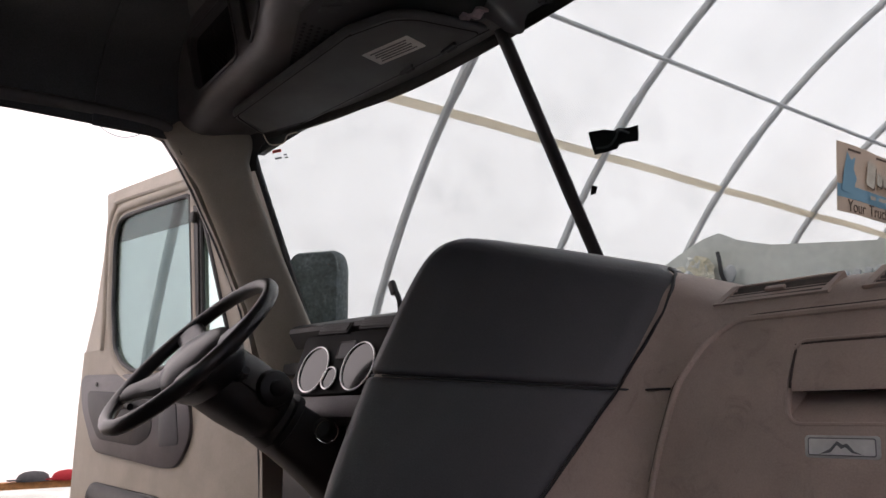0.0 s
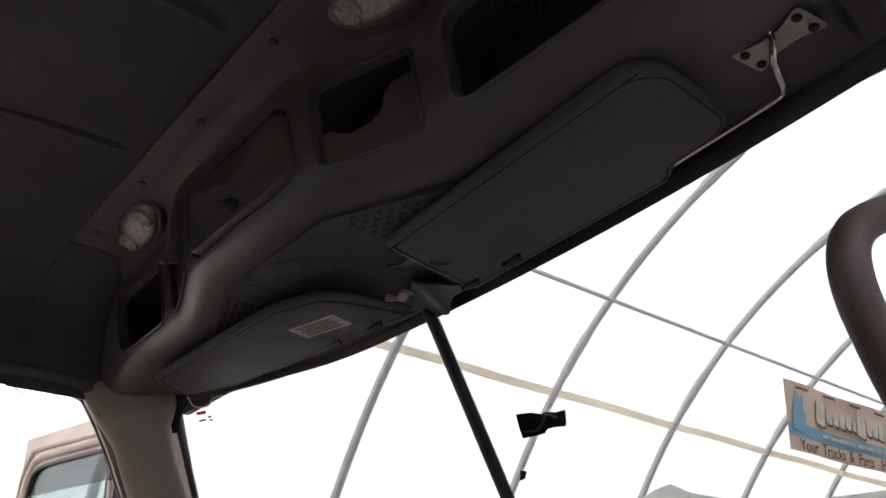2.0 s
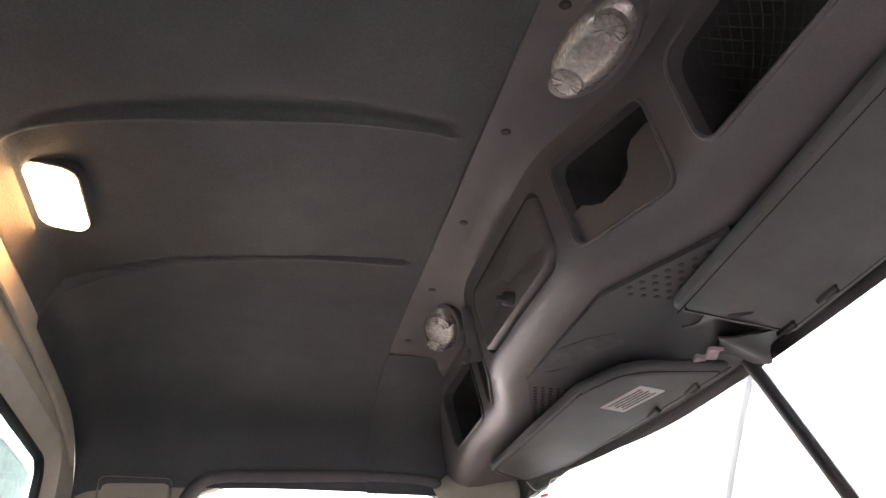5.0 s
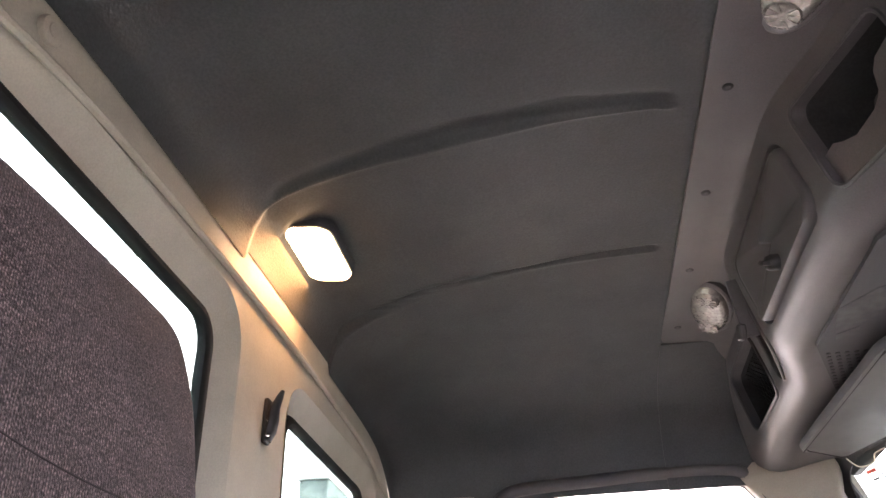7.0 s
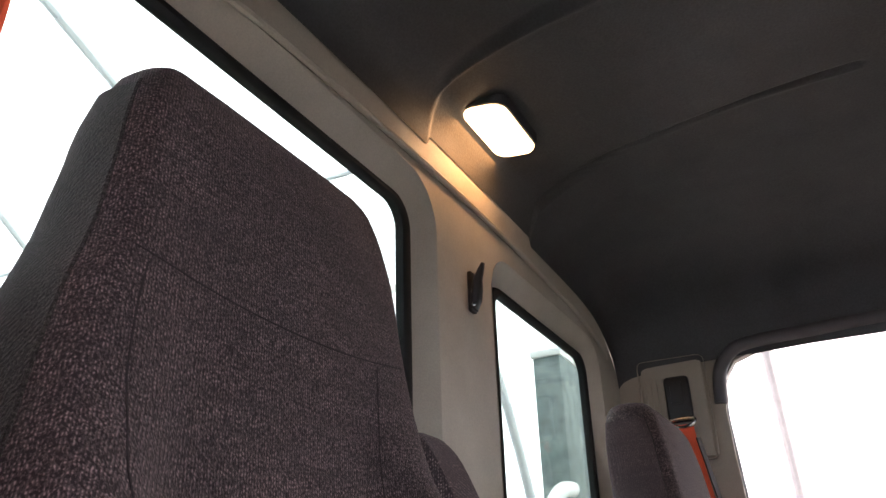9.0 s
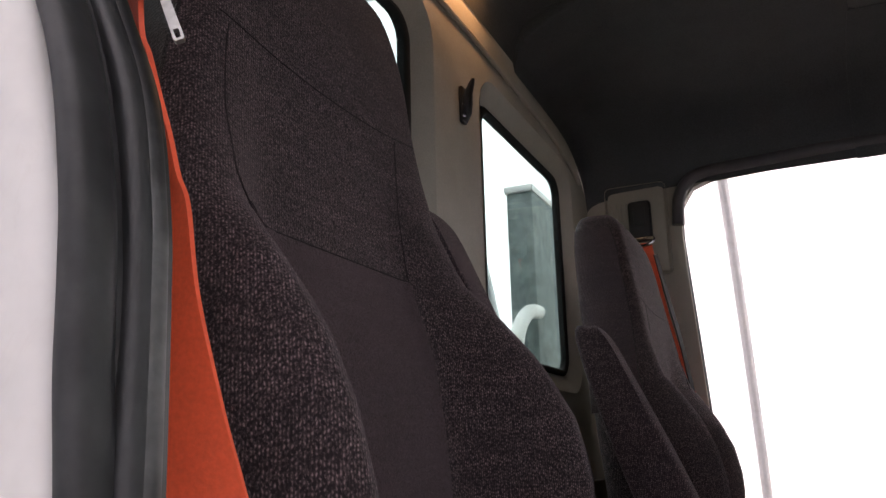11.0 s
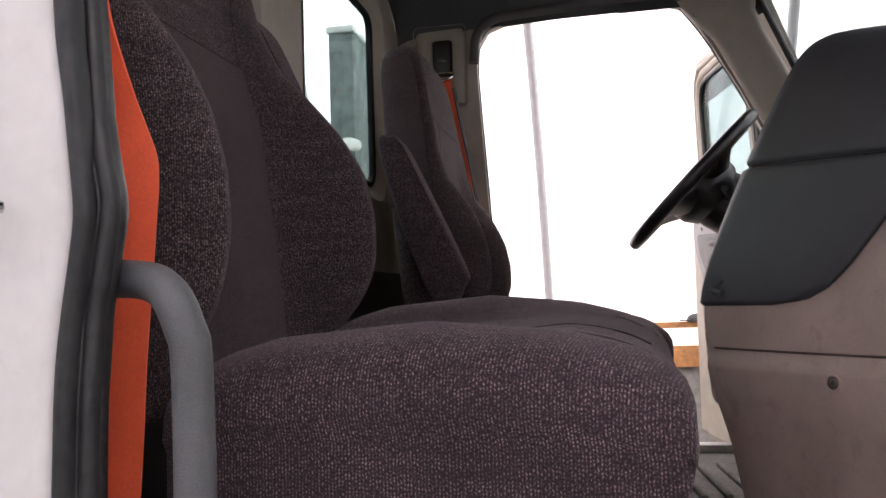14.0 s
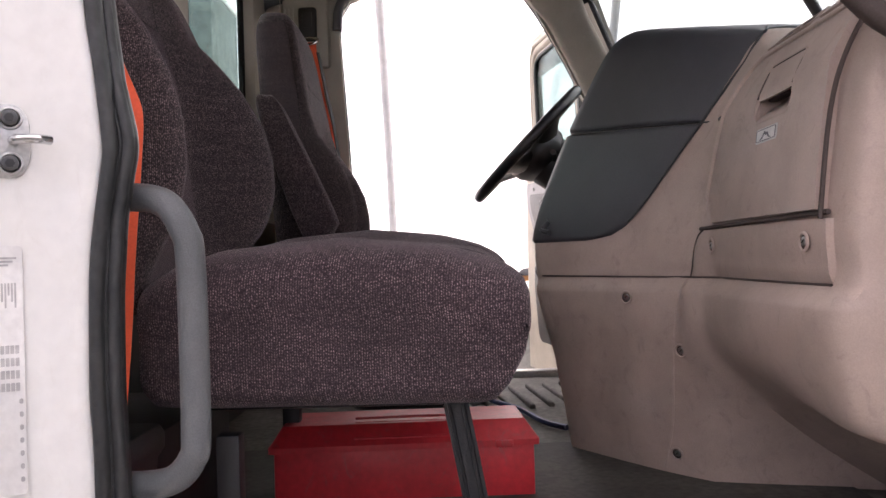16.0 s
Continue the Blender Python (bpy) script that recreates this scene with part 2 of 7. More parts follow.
M_DUSTY = material("dusty_brown_slat_plastic", (0.085, 0.070, 0.062), 0.6, spread=0.2, grain=200, second=(0.13, 0.11, 0.10), scale=30)
M_SCUFF = material("pale_scuffed_plastic", (0.085, 0.085, 0.088), 0.5, spread=0.3, grain=60, second=(0.055, 0.055, 0.06), scale=25)
M_VISOR = material("grey_visor_vinyl", (0.085, 0.086, 0.086), 0.5, spread=0.10, grain=420, bump=0.2, second=(0.065, 0.066, 0.068), smudge=0.14)
M_BADGE = material("silver_badge_foil", (0.62, 0.62, 0.60), 0.4, metal=0.3, spread=0.08)
M_FOAM = material("cream_insulation_foam", (0.62, 0.56, 0.40), 0.9, spread=0.25, grain=60, bump=0.6, second=(0.75, 0.73, 0.66), scale=12)
M_GREYPRINT = material("pale_grey_print", (0.44, 0.435, 0.425), 0.7)
M_LENS = material("frosted_lamp_lens", (0.62, 0.59, 0.56), 0.16, metal=0.55, spread=0.25, grain=130, bump=0.9, coat=0.6)
M_GLOW = glowing("lit_dome_lens", (1.0, 0.62, 0.34), 1.6)
M_FLOOR = material("worn_grey_rubber_mat", (0.16, 0.155, 0.14), 0.75, spread=0.3, grain=60, bump=0.5, second=(0.09, 0.086, 0.078), scale=7, smudge=0.3)
M_MAT = material("dark_dirty_floor_mat", (0.045, 0.044, 0.040), 0.7, spread=0.35, grain=80, bump=0.5, second=(0.075, 0.070, 0.060), scale=9, smudge=0.35)
M_SEAM = material("brown_shadow_joint", (0.075, 0.055, 0.048), 0.8)
M_STICKER_RED = fabric_skin("red_sticker_print", (0.75, 0.20, 0.16))
M_STICKER_GREY = fabric_skin("grey_sticker_print", (0.30, 0.30, 0.31))
M_HOOP = material("galvanised_tube", (0.60, 0.61, 0.62), 0.5, metal=0.1, spread=0.05, grain=30, bump=0.05, stain=0.10, smudge=0.05)
M_STRAP = fabric_skin("cream_webbing_strap", (0.90, 0.85, 0.76), 0.72)
M_WOOD = material("orange_pine_board", (0.55, 0.27, 0.10), 0.7, spread=0.2, grain=30, second=(0.40, 0.19, 0.07))
M_PLY = material("grey_wall_boards", (0.30, 0.29, 0.27), 0.8, spread=0.2, grain=20)
M_GROUND = material("packed_gravel", (0.34, 0.32, 0.29), 0.95, spread=0.3, grain=40, bump=0.6, scale=1.2)
M_TENT = fabric_skin("white_tent_sheet", (0.82, 0.748, 0.762))
M_WS = pane_glass("green_tinted_glass", (0.70, 0.742, 0.742), 0.05, 0.06)
M_DOORGLASS = pane_glass("dusty_grey_door_glass", (0.55, 0.64, 0.635), 0.05, 0.08)
M_REFLECTION = pane_glass("grey_reflection_band", (0.62, 0.63, 0.63), 0.03, 0.05)
M_FELT = material("charcoal_felt", (0.045, 0.045, 0.047), 0.95, spread=0.2, grain=200, bump=0.2)
M_REARGLASS = pane_glass("clear_rear_glass", (0.80, 0.92, 0.90), 0.05, 0.08)
M_STACK = material("dusty_green_grey_steel", (0.10, 0.13, 0.125), 0.6, spread=0.3, grain=25, second=(0.22, 0.25, 0.24), scale=12)
M_HOOD = material("weathered_white_fibreglass", (0.76, 0.78, 0.74), 0.45, spread=0.06, grain=30, second=(0.66, 0.66, 0.60), scale=5)
M_BANNER = fabric_skin("faded_canvas_banner", (0.70, 0.575, 0.48), 0.35)
M_WEB = material("black_polyester_strap", (0.008, 0.008, 0.009), 0.45, spread=0.2, grain=300, bump=0.3)
M_BLUE = fabric_skin("faded_blue_print", (0.30, 0.50, 0.64), 0.3)
M_CREAM = material("cream_print", (0.62, 0.55, 0.46), 0.85)
M_BROWNINK = material("brown_print", (0.13, 0.085, 0.065), 0.85)
M_PINK = material("torn_pink_foam", (0.5, 0.40, 0.42), 0.7)
M_GAUGE = material("gauge_dial_glass", (0.008, 0.007, 0.0075), 0.04, spread=0.05, bump=0.0, smudge=0.02, coat=0.6)
M_LOWTRIM = material("grey_plum_trim_plastic", (0.15, 0.130, 0.134), 0.5, spread=0.1, grain=300, bump=0.15, second=(0.12, 0.10, 0.105))
M_GAUGEPANEL = material("dark_brown_panel_plastic", (0.010, 0.0095, 0.010), 0.75, spread=0.1, grain=300, bump=0.1)
M_GREYCAP = material("grey_felt", (0.09, 0.09, 0.095), 0.9)
M_REDCAP = material("red_felt", (0.42, 0.02, 0.03), 0.85)
M_CABLE = material("blue_cable_sheath", (0.03, 0.05, 0.14), 0.5)
M_MIRROR_BACK = material("frosty_mirror_shell", (0.085, 0.11, 0.112), 0.6, spread=0.35, grain=90, second=(0.20, 0.235, 0.235), scale=24, scuff=0.9, scuff_color=(0.42, 0.47, 0.47))


# ---- mesh helpers ----
def part(name, bm, mat, parent=None, label="", sharp=35):
    """Links a bmesh as one mesh object, under a thing or a part."""
    me = bpy.data.meshes.new(name)
    bmesh.ops.recalc_face_normals(bm, faces=bm.faces)
    bm.to_mesh(me)
    bm.free()
    me.materials.append(mat)
    me.polygons.foreach_set("use_smooth", [True] * len(me.polygons))
    me.set_sharp_from_angle(angle=radians(sharp))
    ob = new(name, me)
    if parent is not None:
        ob.parent = parent
    return tagged(ob, label)


def thing(name, label, category, group="", at=(0, 0, 0)):
    e = new(name)
    e.location = at
    e.empty_display_size = 0.05
    return tagged(e, label, category, group)


def rbox(size, at=(0, 0, 0), bevel=0.005, seg=2, turn=(0, 0, 0)):
    bm = bmesh.new()
    bmesh.ops.create_cube(bm, size=1.0, matrix=Matrix.Diagonal((*size, 1)))
    if bevel > 0:
        bmesh.ops.bevel(bm, geom=bm.edges[:] + bm.verts[:], offset=bevel, segments=seg, affect="EDGES", profile=0.6)
    bmesh.ops.transform(bm, matrix=pose(*at, *turn), verts=bm.verts)
    return bm


def merge(*bms):
    out = bmesh.new()
    for b in bms:
        me = bpy.data.meshes.new("tmp")
        b.to_mesh(me)
        out.from_mesh(me)
        b.free()
        bpy.data.meshes.remove(me)
    return out


def loft(rings, closed=True, caps=True):
    """Skin through rings of equally many points."""
    bm = bmesh.new()
    rows = [[bm.verts.new(p) for p in r] for r in rings]
    n = len(rows[0])
    for a, b in zip(rows, rows[1:]):
        for i in range(n if closed else n - 1):
            j = (i + 1) % n
            bm.faces.new((a[i], a[j], b[j], b[i]))
    if caps and closed:
        bm.faces.new(rows[0][::-1])
        bm.faces.new(rows[-1])
    return bm


def smooth_path(points, per=8, closed=False):
    """Catmull-Rom through the points."""
    p = [Vector(q) for q in points]
    out = []
    n = len(p)
    for i in range(n if closed else n - 1):
        a, b = p[i], p[(i + 1) % n]
        z = p[i - 1] if (closed or i > 0) else a
        c = p[(i + 2) % n] if (closed or i + 2 < n) else b
        for k in range(per):
            t = k / per
            out.append(0.5 * (2 * a + (b - z) * t + (2 * z - 5 * a + 4 * b - c) * t * t + (3 * a - z - 3 * b + c) * t ** 3))
    if not closed:
        out.append(p[-1])
    return out


def sweep(points, section, closed=False, up=None):
    """Carries a 2D section (closed) along a path."""
    pts = [Vector(q) for q in points]
    n = len(pts)
    rings, normal = [], None
    for i, q in enumerate(pts):
        a = pts[i - 1] if (closed or i) else q
        b = pts[(i + 1) % n] if (closed or i + 1 < n) else q
        d = (b - a).normalized()
        if up is not None:
            normal = (Vector(up) - d * Vector(up).dot(d)).normalized()
        elif normal is None:
            normal = d.orthogonal().normalized()
        else:
            normal = (normal - d * normal.dot(d)).normalized()
        side = d.cross(normal)
        rings.append([q + normal * v + side * u for u, v in section])
    if closed:
        rings.append(rings[0])
        bm = loft(rings, caps=False)
        bmesh.ops.remove_doubles(bm, verts=bm.verts, dist=1e-6)
        return bm
    return loft(rings)


def circle(r, n=12):
    return [(r * math.cos(2 * math.pi * i / n), r * math.sin(2 * math.pi * i / n)) for i in range(n)]


def tube(points, r, n=12, closed=False, per=8):
    return sweep(smooth_path(points, per, closed) if per else points, circle(r, n), closed)


def rrect(w, h, r, n=6):
    """Outline of a rounded rectangle round the origin."""
    out = []
    for cx, cy, a0 in ((w / 2 - r, h / 2 - r, 0), (-w / 2 + r, h / 2 - r, 90), (-w / 2 + r, -h / 2 + r, 180), (w / 2 - r, -h / 2 + r, 270)):
        for k in range(n + 1):
            a = radians(a0 + 90 * k / n)
            out.append((cx + r * math.cos(a), cy + r * math.sin(a)))
    return out


def slab(outline, depth, m=None, bevel=0.0, seg=2):
    """A flat outline (x, y) with thickness downwards in z, moved by m."""
    rings = []
    if bevel > 0:
        c = Vector((sum(p[0] for p in outline) / len(outline), sum(p[1] for p in outline) / len(outline)))
        w = max(abs(p[0] - c.x) for p in outline)
        h = max(abs(p[1] - c.y) for p in outline)
        def inset(d):
            return [(c.x + (p[0] - c.x) * (w - d) / w, c.y + (p[1] - c.y) * (h - d) / h) for p in outline]
        for k in range(seg + 1):
            a = radians(90 * k / seg)
            rings.append([(x, y, -bevel * (1 - math.sin(a))) for x, y in inset(bevel * (1 - math.cos(a)))])
        rings = rings[::-1]
        rings.append([(x, y, -depth) for x, y in outline])
    else:
        rings = [[(x, y, 0) for x, y in outline], [(x, y, -depth) for x, y in outline]]
    bm = loft(rings)
    if m is not None:
        bmesh.ops.transform(bm, matrix=m, verts=bm.verts)
    return bm


def holed(outer, holes, thickness, m):
    """A flat plate (x, y) with openings, given thickness in -z, moved by m."""
    bm = bmesh.new()
    loops = []
    for line in (outer, *holes):
        vs = [bm.verts.new((x, y, 0)) for x, y in line]
        loops.append([bm.edges.new((vs[i], vs[(i + 1) % len(vs)])) for i in range(len(vs))])
    bmesh.ops.triangle_fill(bm, use_beauty=True, use_dissolve=False, edges=[e for q in loops for e in q])
    low = {}
    for v in bm.verts[:]:
        low[v] = bm.verts.new((v.co.x, v.co.y, -thickness))
    for f in bm.faces[:]:
        bm.faces.new([low[v] for v in reversed(f.verts)])
    for q in loops:
        for e in q:
            a, b = e.verts
            bm.faces.new((a, b, low[b], low[a]))
    bmesh.ops.transform(bm, matrix=m, verts=bm.verts)
    return bm


def sheet(fn, us, vs, thickness=0.0, away=None):
    """A surface point = fn(u, v) over two lists of parameters; thickness goes along away."""
    top = [[Vector(fn(u, v)) for u in us] for v in vs]
    bm = bmesh.new()
    rows = [[bm.verts.new(p) for p in r] for r in top]
    for a, b in zip(rows, rows[1:]):
        for i in range(len(us) - 1):
            bm.faces.new((a[i], a[i + 1], b[i + 1], b[i]))
    if thickness:
        d = Vector(away) * thickness
        low = [[bm.verts.new(p + d) for p in r] for r in top]
        for a, b in zip(low, low[1:]):
            for i in range(len(us) - 1):
                bm.faces.new((a[i], b[i], b[i + 1], a[i + 1]))
        rim = [(0, i) for i in range(len(us))] + [(j, len(us) - 1) for j in range(1, len(vs))]
        rim += [(len(vs) - 1, i) for i in range(len(us) - 2, -1, -1)] + [(j, 0) for j in range(len(vs) - 2, 0, -1)]
        for (a, b), (c, d2) in zip(rim, rim[1:] + rim[:1]):
            bm.faces.new((rows[a][b], low[a][b], low[c][d2], rows[c][d2]))
    return bm


def span(a, b, n):
    return [a + (b - a) * i / (n - 1) for i in range(n)]


def ease(a, b, x):
    t = min(1.0, max(0.0, (x - a) / (b - a)))
    return t * t * (3 - 2 * t)


def table(pairs, x):
    """Smooth-free linear reading of a small table."""
    if x <= pairs[0][0]:
        return pairs[0][1]
    for (a, p), (b, q) in zip(pairs, pairs[1:]):
        if x <= b:
            return p + (q - p) * (x - a) / (b - a)
    return pairs[-1][1]


def facing(origin, normal, up=(0, 0, 1)):
    """A pose whose z is the normal and whose y is nearest to up."""
    z = Vector(normal).normalized()
    y = (Vector(up) - z * Vector(up).dot(z)).normalized()
    x = y.cross(z)
    m = Matrix((x, y, z)).transposed().to_4x4()
    m.translation = origin
    return m


def cut(ob, *cutters, crossed=False):
    """Takes the cutters' volumes out of a mesh object for good."""
    for bm in cutters:
        me = bpy.data.meshes.new("cutter")
        bmesh.ops.recalc_face_normals(bm, faces=bm.faces)
        bm.to_mesh(me)
        bm.free()
        tool = new("cutter", me)
        mod = ob.modifiers.new("cut", "BOOLEAN")
        mod.object, mod.operation, mod.solver = tool, "DIFFERENCE", "EXACT"
        mod.use_self = crossed
        bpy.context.view_layer.update()
        done = bpy.data.meshes.new_from_object(ob.evaluated_get(bpy.context.evaluated_depsgraph_get()))
        ob.modifiers.remove(mod)
        ob.data = done
        done.set_sharp_from_angle(angle=radians(35))
        bpy.data.objects.remove(tool)
    return ob


def structure(name, bm, mat, label, parent=None, sharp=35):
    return tagged(part(name, bm, mat, parent, label, sharp), label, kind="structure")


# ---- ground, tent ----
GROUND_Z = -1.22
structure("ground", sheet(lambda u, v: (u, v, GROUND_Z), [-800, -60, -12, 0, 12, 60, 800], [-800, -60, -12, 0, 12, 60, 800], 0.3, (0, 0, -1)), M_GROUND, "packed grey gravel floor under the tent")

TENT_X, TENT_Z, TENT_R, TENT_Y0, TENT_Y1 = 0.76, -0.83, 4.95, -8.4, 13.6
HOOP_Y, HOOP_GAP = 0.235, 1.50
A0 = math.asin((0.25 - TENT_Z) / TENT_R)


def tent_point(angle, y, r=TENT_R):
    return (TENT_X - r * math.cos(angle), y, TENT_Z + r * math.sin(angle))


structure("wall_tent", sheet(lambda a, y: tent_point(a, y, TENT_R - 0.035 * math.sin(math.pi * ((y - HOOP_Y) / HOOP_GAP % 1.0)) ** 2), span(A0, math.pi - A0, 41), span(TENT_Y0, TENT_Y1, 106)), M_TENT, "white translucent fabric of an arched tent building")
for name, y in (("wall_tent_end", TENT_Y1), ("wall_tent_end_rear", TENT_Y0)):
    ring = [tent_point(a, y) for a in span(A0, math.pi - A0, 41)]
    bm = bmesh.new()
    bm.faces.new([bm.verts.new(p) for p in ring])
    structure(name, bm, M_TENT, "white translucent fabric end of the tent building")
for sx, name in ((-1, "wall_base"), (1, "wall_base_far")):
    x = TENT_X + sx * (TENT_R * math.cos(A0) + 0.06)
    structure(name, rbox((0.1, TENT_Y1 - TENT_Y0, 0.26 - GROUND_Z - 0.2), (x, (TENT_Y0 + TENT_Y1) / 2, (0.06 + GROUND_Z) / 2), 0.01), M_PLY, "grey board wall that carries the tent")
for i, y in enumerate((TENT_Y0, TENT_Y1)):
    structure("wall_base_end", rbox((2 * TENT_R, 0.1, 1.48), (TENT_X, y, GROUND_Z + 0.74), 0.01), M_PLY, "grey board wall that closes the tent's end")

hoop = None
for k in range(-5, 9):
    y = HOOP_Y + HOOP_GAP * k
    if hoop is None:
        hoop = thing("tent_hoop", "galvanised steel hoop of the white tent", "tent frame", "hoops of the tent", (0, y, 0))
        part("tube", tube([(p[0], 0, p[2]) for p in (tent_point(a, 0, TENT_R - 0.06) for a in span(A0 - 0.04, math.pi - A0 + 0.04, 49))], 0.030, 10, per=0), M_HOOP, hoop)
        for a in (0.82, 1.17, 1.62, 1.98, 2.33):
            p = [(q[0], 0, q[2]) for q in (tent_point(a + d, 0, TENT_R - 0.06) for d in (-0.035, 0, 0.035))]
            part("sleeve", tube(p, 0.036, 10, per=2), M_HOOP, hoop)
        for a in (A0, math.pi - A0):
            p = tent_point(a, 0, TENT_R - 0.06)
            part("foot_bracket", rbox((0.09, 0.10, 0.12), (p[0], 0, p[2] - 0.02), 0.006), M_HOOP, hoop)
    else:
        copy_thing(hoop, pose(0, y, 0))
for a in (0.925, 1.45, 2.0, 2.45):
    p = tent_point(a, 0, TENT_R - 0.11)
    t = thing("tent_purlin", "thin galvanised tie bar along the tent roof", "tent frame", "tie bars of the tent", (p[0], 0, p[2]))
    part("bar", tube([(0, TENT_Y0 + 0.1, 0), (0, TENT_Y1 - 0.1, 0)], 0.016, 8, per=4), M_HOOP, t)
for a, w in ((0.755, 0.031),):
    sec = [(-w, -0.003), (w, -0.003), (w, 0.003), (-w, 0.003)]
    p = tent_point(a, 0, TENT_R - 0.045)
    t = tagged(part("strap", sweep([(p[0], y, p[2] + 0.006 * math.sin(y * 3.9) - 0.012 * (y - 3.4)) for y in span(TENT_Y0 + 0.1, TENT_Y1 - 0.1, 60)], sec, up=(math.cos(a), 0, -math.sin(a))), M_STRAP), "cream webbing strap running along the tent sheeting", "strap")

# base board and posts along the tent's edge
bx = TENT_X - TENT_R * math.cos(A0)
board = thing("wooden_baseboard", "orange pine baseboard along the tent's lower edge", "board", at=(bx + 0.02, 0, 0.2))
part("top_plank", rbox((0.14, 12, 0.04), (0, 2, 0.05), 0.004), M_WOOD, board)
part("lower_plank", rbox((0.04, 12, 0.14), (0, 2, -0.16), 0.004), M_WOOD, board)
for k in range(-3, 8):
    part("post", rbox((0.09, 0.09, 0.34), (0.0, 0.3 + 1.2 * k, -0.14), 0.004), M_WOOD, board)

# banner
BW, BH = 2.9, 0.70
ban = thing("hanging_banner", "faded tan cloth banner hung from a tent tie bar", "banner", at=(-2.16, 8.26, 2.60))
mb = facing((0, 0, 0), (1, -0.02, -0.10))
mb = mb @ Matrix.Diagonal((0.88, 0.88, 0.88, 1))


def on_banner(x, y, lift=0.0):
    return mb @ Vector((x, y, 0.02 * math.sin(x * 4) + lift))


part("cloth", sheet(lambda u, v: on_banner(u, v), span(-BW / 2, BW / 2, 30), span(-BH / 2, BH / 2, 6), 0.004, tuple(mb.to_3x3() @ Vector((0, 0, -1)))), M_BANNER, ban)
part("blue_band", sheet(lambda u, v: on_banner(u, -0.14 + v, 0.004), span(-BW / 2, BW / 2, 30), (-0.065, 0.065), 0.002, tuple(mb.to_3x3() @ Vector((0, 0, -1)))), M_BLUE, ban, "faded blue printed band")
part("blue_emblem", slab([(-0.17, -0.2), (0.02, -0.22), (0.12, -0.05), (0.06, 0.04), (0.10, 0.17), (0.02, 0.13), (-0.06, 0.2), (-0.12, 0.02)], 0.002, mb @ pose(-BW / 2 + 0.22, 0.06, 0.03)), M_BLUE, ban, "plain blue printed emblem")
x = -BW / 2 + 0.52
for w, h in ((0.20, 0.26), (0.13, 0.13), (0.13, 0.13), (0.13, 0.17), (0.13, 0.13), (0.10, 0.13), (0.22, 0.27), (0.13, 0.13), (0.13, 0.13), (0.13, 0.18), (0.06, 0.22), (0.12, 0.13)):
    part("name_bar", slab(rrect(w * 0.8, h, 0.03, 3), 0.003, mb @ pose(x + w / 2, 0.04 + h * 0.22, 0.034, 0, 0, -12)), M_CREAM, ban, "cream printed bar")
    part("name_shadow", slab(rrect(w * 0.8, h, 0.03, 3), 0.003, mb @ pose(x + w / 2 + 0.02, 0.02 + h * 0.22, 0.030, 0, 0, -12)), M_BROWNINK, ban)
    x += w * 1.03
for k in range(9):
    part("address_bar", slab(rrect(0.10 + 0.04 * (k % 3), 0.035, 0.006, 2), 0.003, mb @ pose(-0.80 + 0.19 * k, -0.14, 0.034)), M_CREAM, ban)
for k in range(5):
    part("small_bar", slab(rrect(0.24, 0.022, 0.004, 2), 0.003, mb @ pose(-1.15 + 0.55 * k, 0.29, 0.032)), M_BROWNINK, ban)


def lettering(name, text, size, m, mat, parent, lift=0.002):
    cu = bpy.data.curves.new(name, "FONT")
    cu.body, cu.size, cu.extrude, cu.align_x, cu.align_y = text, size, lift, "CENTER", "CENTER"
    tmp = new(name, cu)
    bpy.context.view_layer.update()
    me = bpy.data.meshes.new_from_object(tmp.evaluated_get(bpy.context.evaluated_depsgraph_get()))
    bpy.data.objects.remove(tmp)
    me.transform(m)
    me.materials.append(mat)
    ob = new(name, me)
    ob.parent = parent
    return ob


for word, wx in (("Your", -1.13), ("Trucks", -0.66), ("&", -0.30), ("Parts", 0.02), ("Headquarters", 0.82)):
    lettering("slogan_word", word, 0.165, mb @ pose(wx, -0.285, 0.036), M_BROWNINK, ban)

# raised bonnet ahead of the windscreen
bon = thing("truck_bonnet", "weathered pale fibreglass truck bonnet with a cracked corner", "bonnet", at=(-0.4, 3.7, 0.9))


def bonnet_top(x):
    return table([(-1.25, 0.30), (-1.08, 0.43), (-0.92, 0.50), (-0.74, 0.565), (-0.62, 0.50), (-0.45, 0.45), (0.0, 0.39), (0.6, 0.38), (1.6, 0.40), (2.2, 0.30)], x)


part("shell", sheet(lambda x, v: (x, -0.10 + 1.3 * (1 - v) ** 1.6 + 0.05 * math.sin(x * 3) * (1 - v), -2.1 + (bonnet_top(x) + 2.1) * v), span(-1.25, 2.2, 40), span(0, 1, 24), 0.03, (0, 1, 0)), M_HOOD, bon)
part("broken_edge", merge(*[rbox((0.10 - 0.012 * k, 0.05, 0.07), (-1.10 + 0.075 * k, -0.15, 0.30 + 0.015 * k), 0.015, 2, (20 * k, 35, 25 * k)) for k in range(4)]), M_HOOP, bon, "grey broken plastic edge")
part("brace", tube([(-0.70, -0.15, 0.45), (-0.685, -0.16, 0.40), (-0.68, -0.16, 0.34), (-0.65, -0.15, 0.26)], 0.010, 8), M_BLACK, bon, "dark broken strut")
for k in range(12):
    part("louvre", rbox((0.028, 0.02, 0.055), (-0.47 + 0.045 * k, -0.155, 0.238 + 0.001 * k), 0.006, 2, (0, 24, 0)), M_HOOP, bon, "grey louvre slot")
shred = random.Random(5)
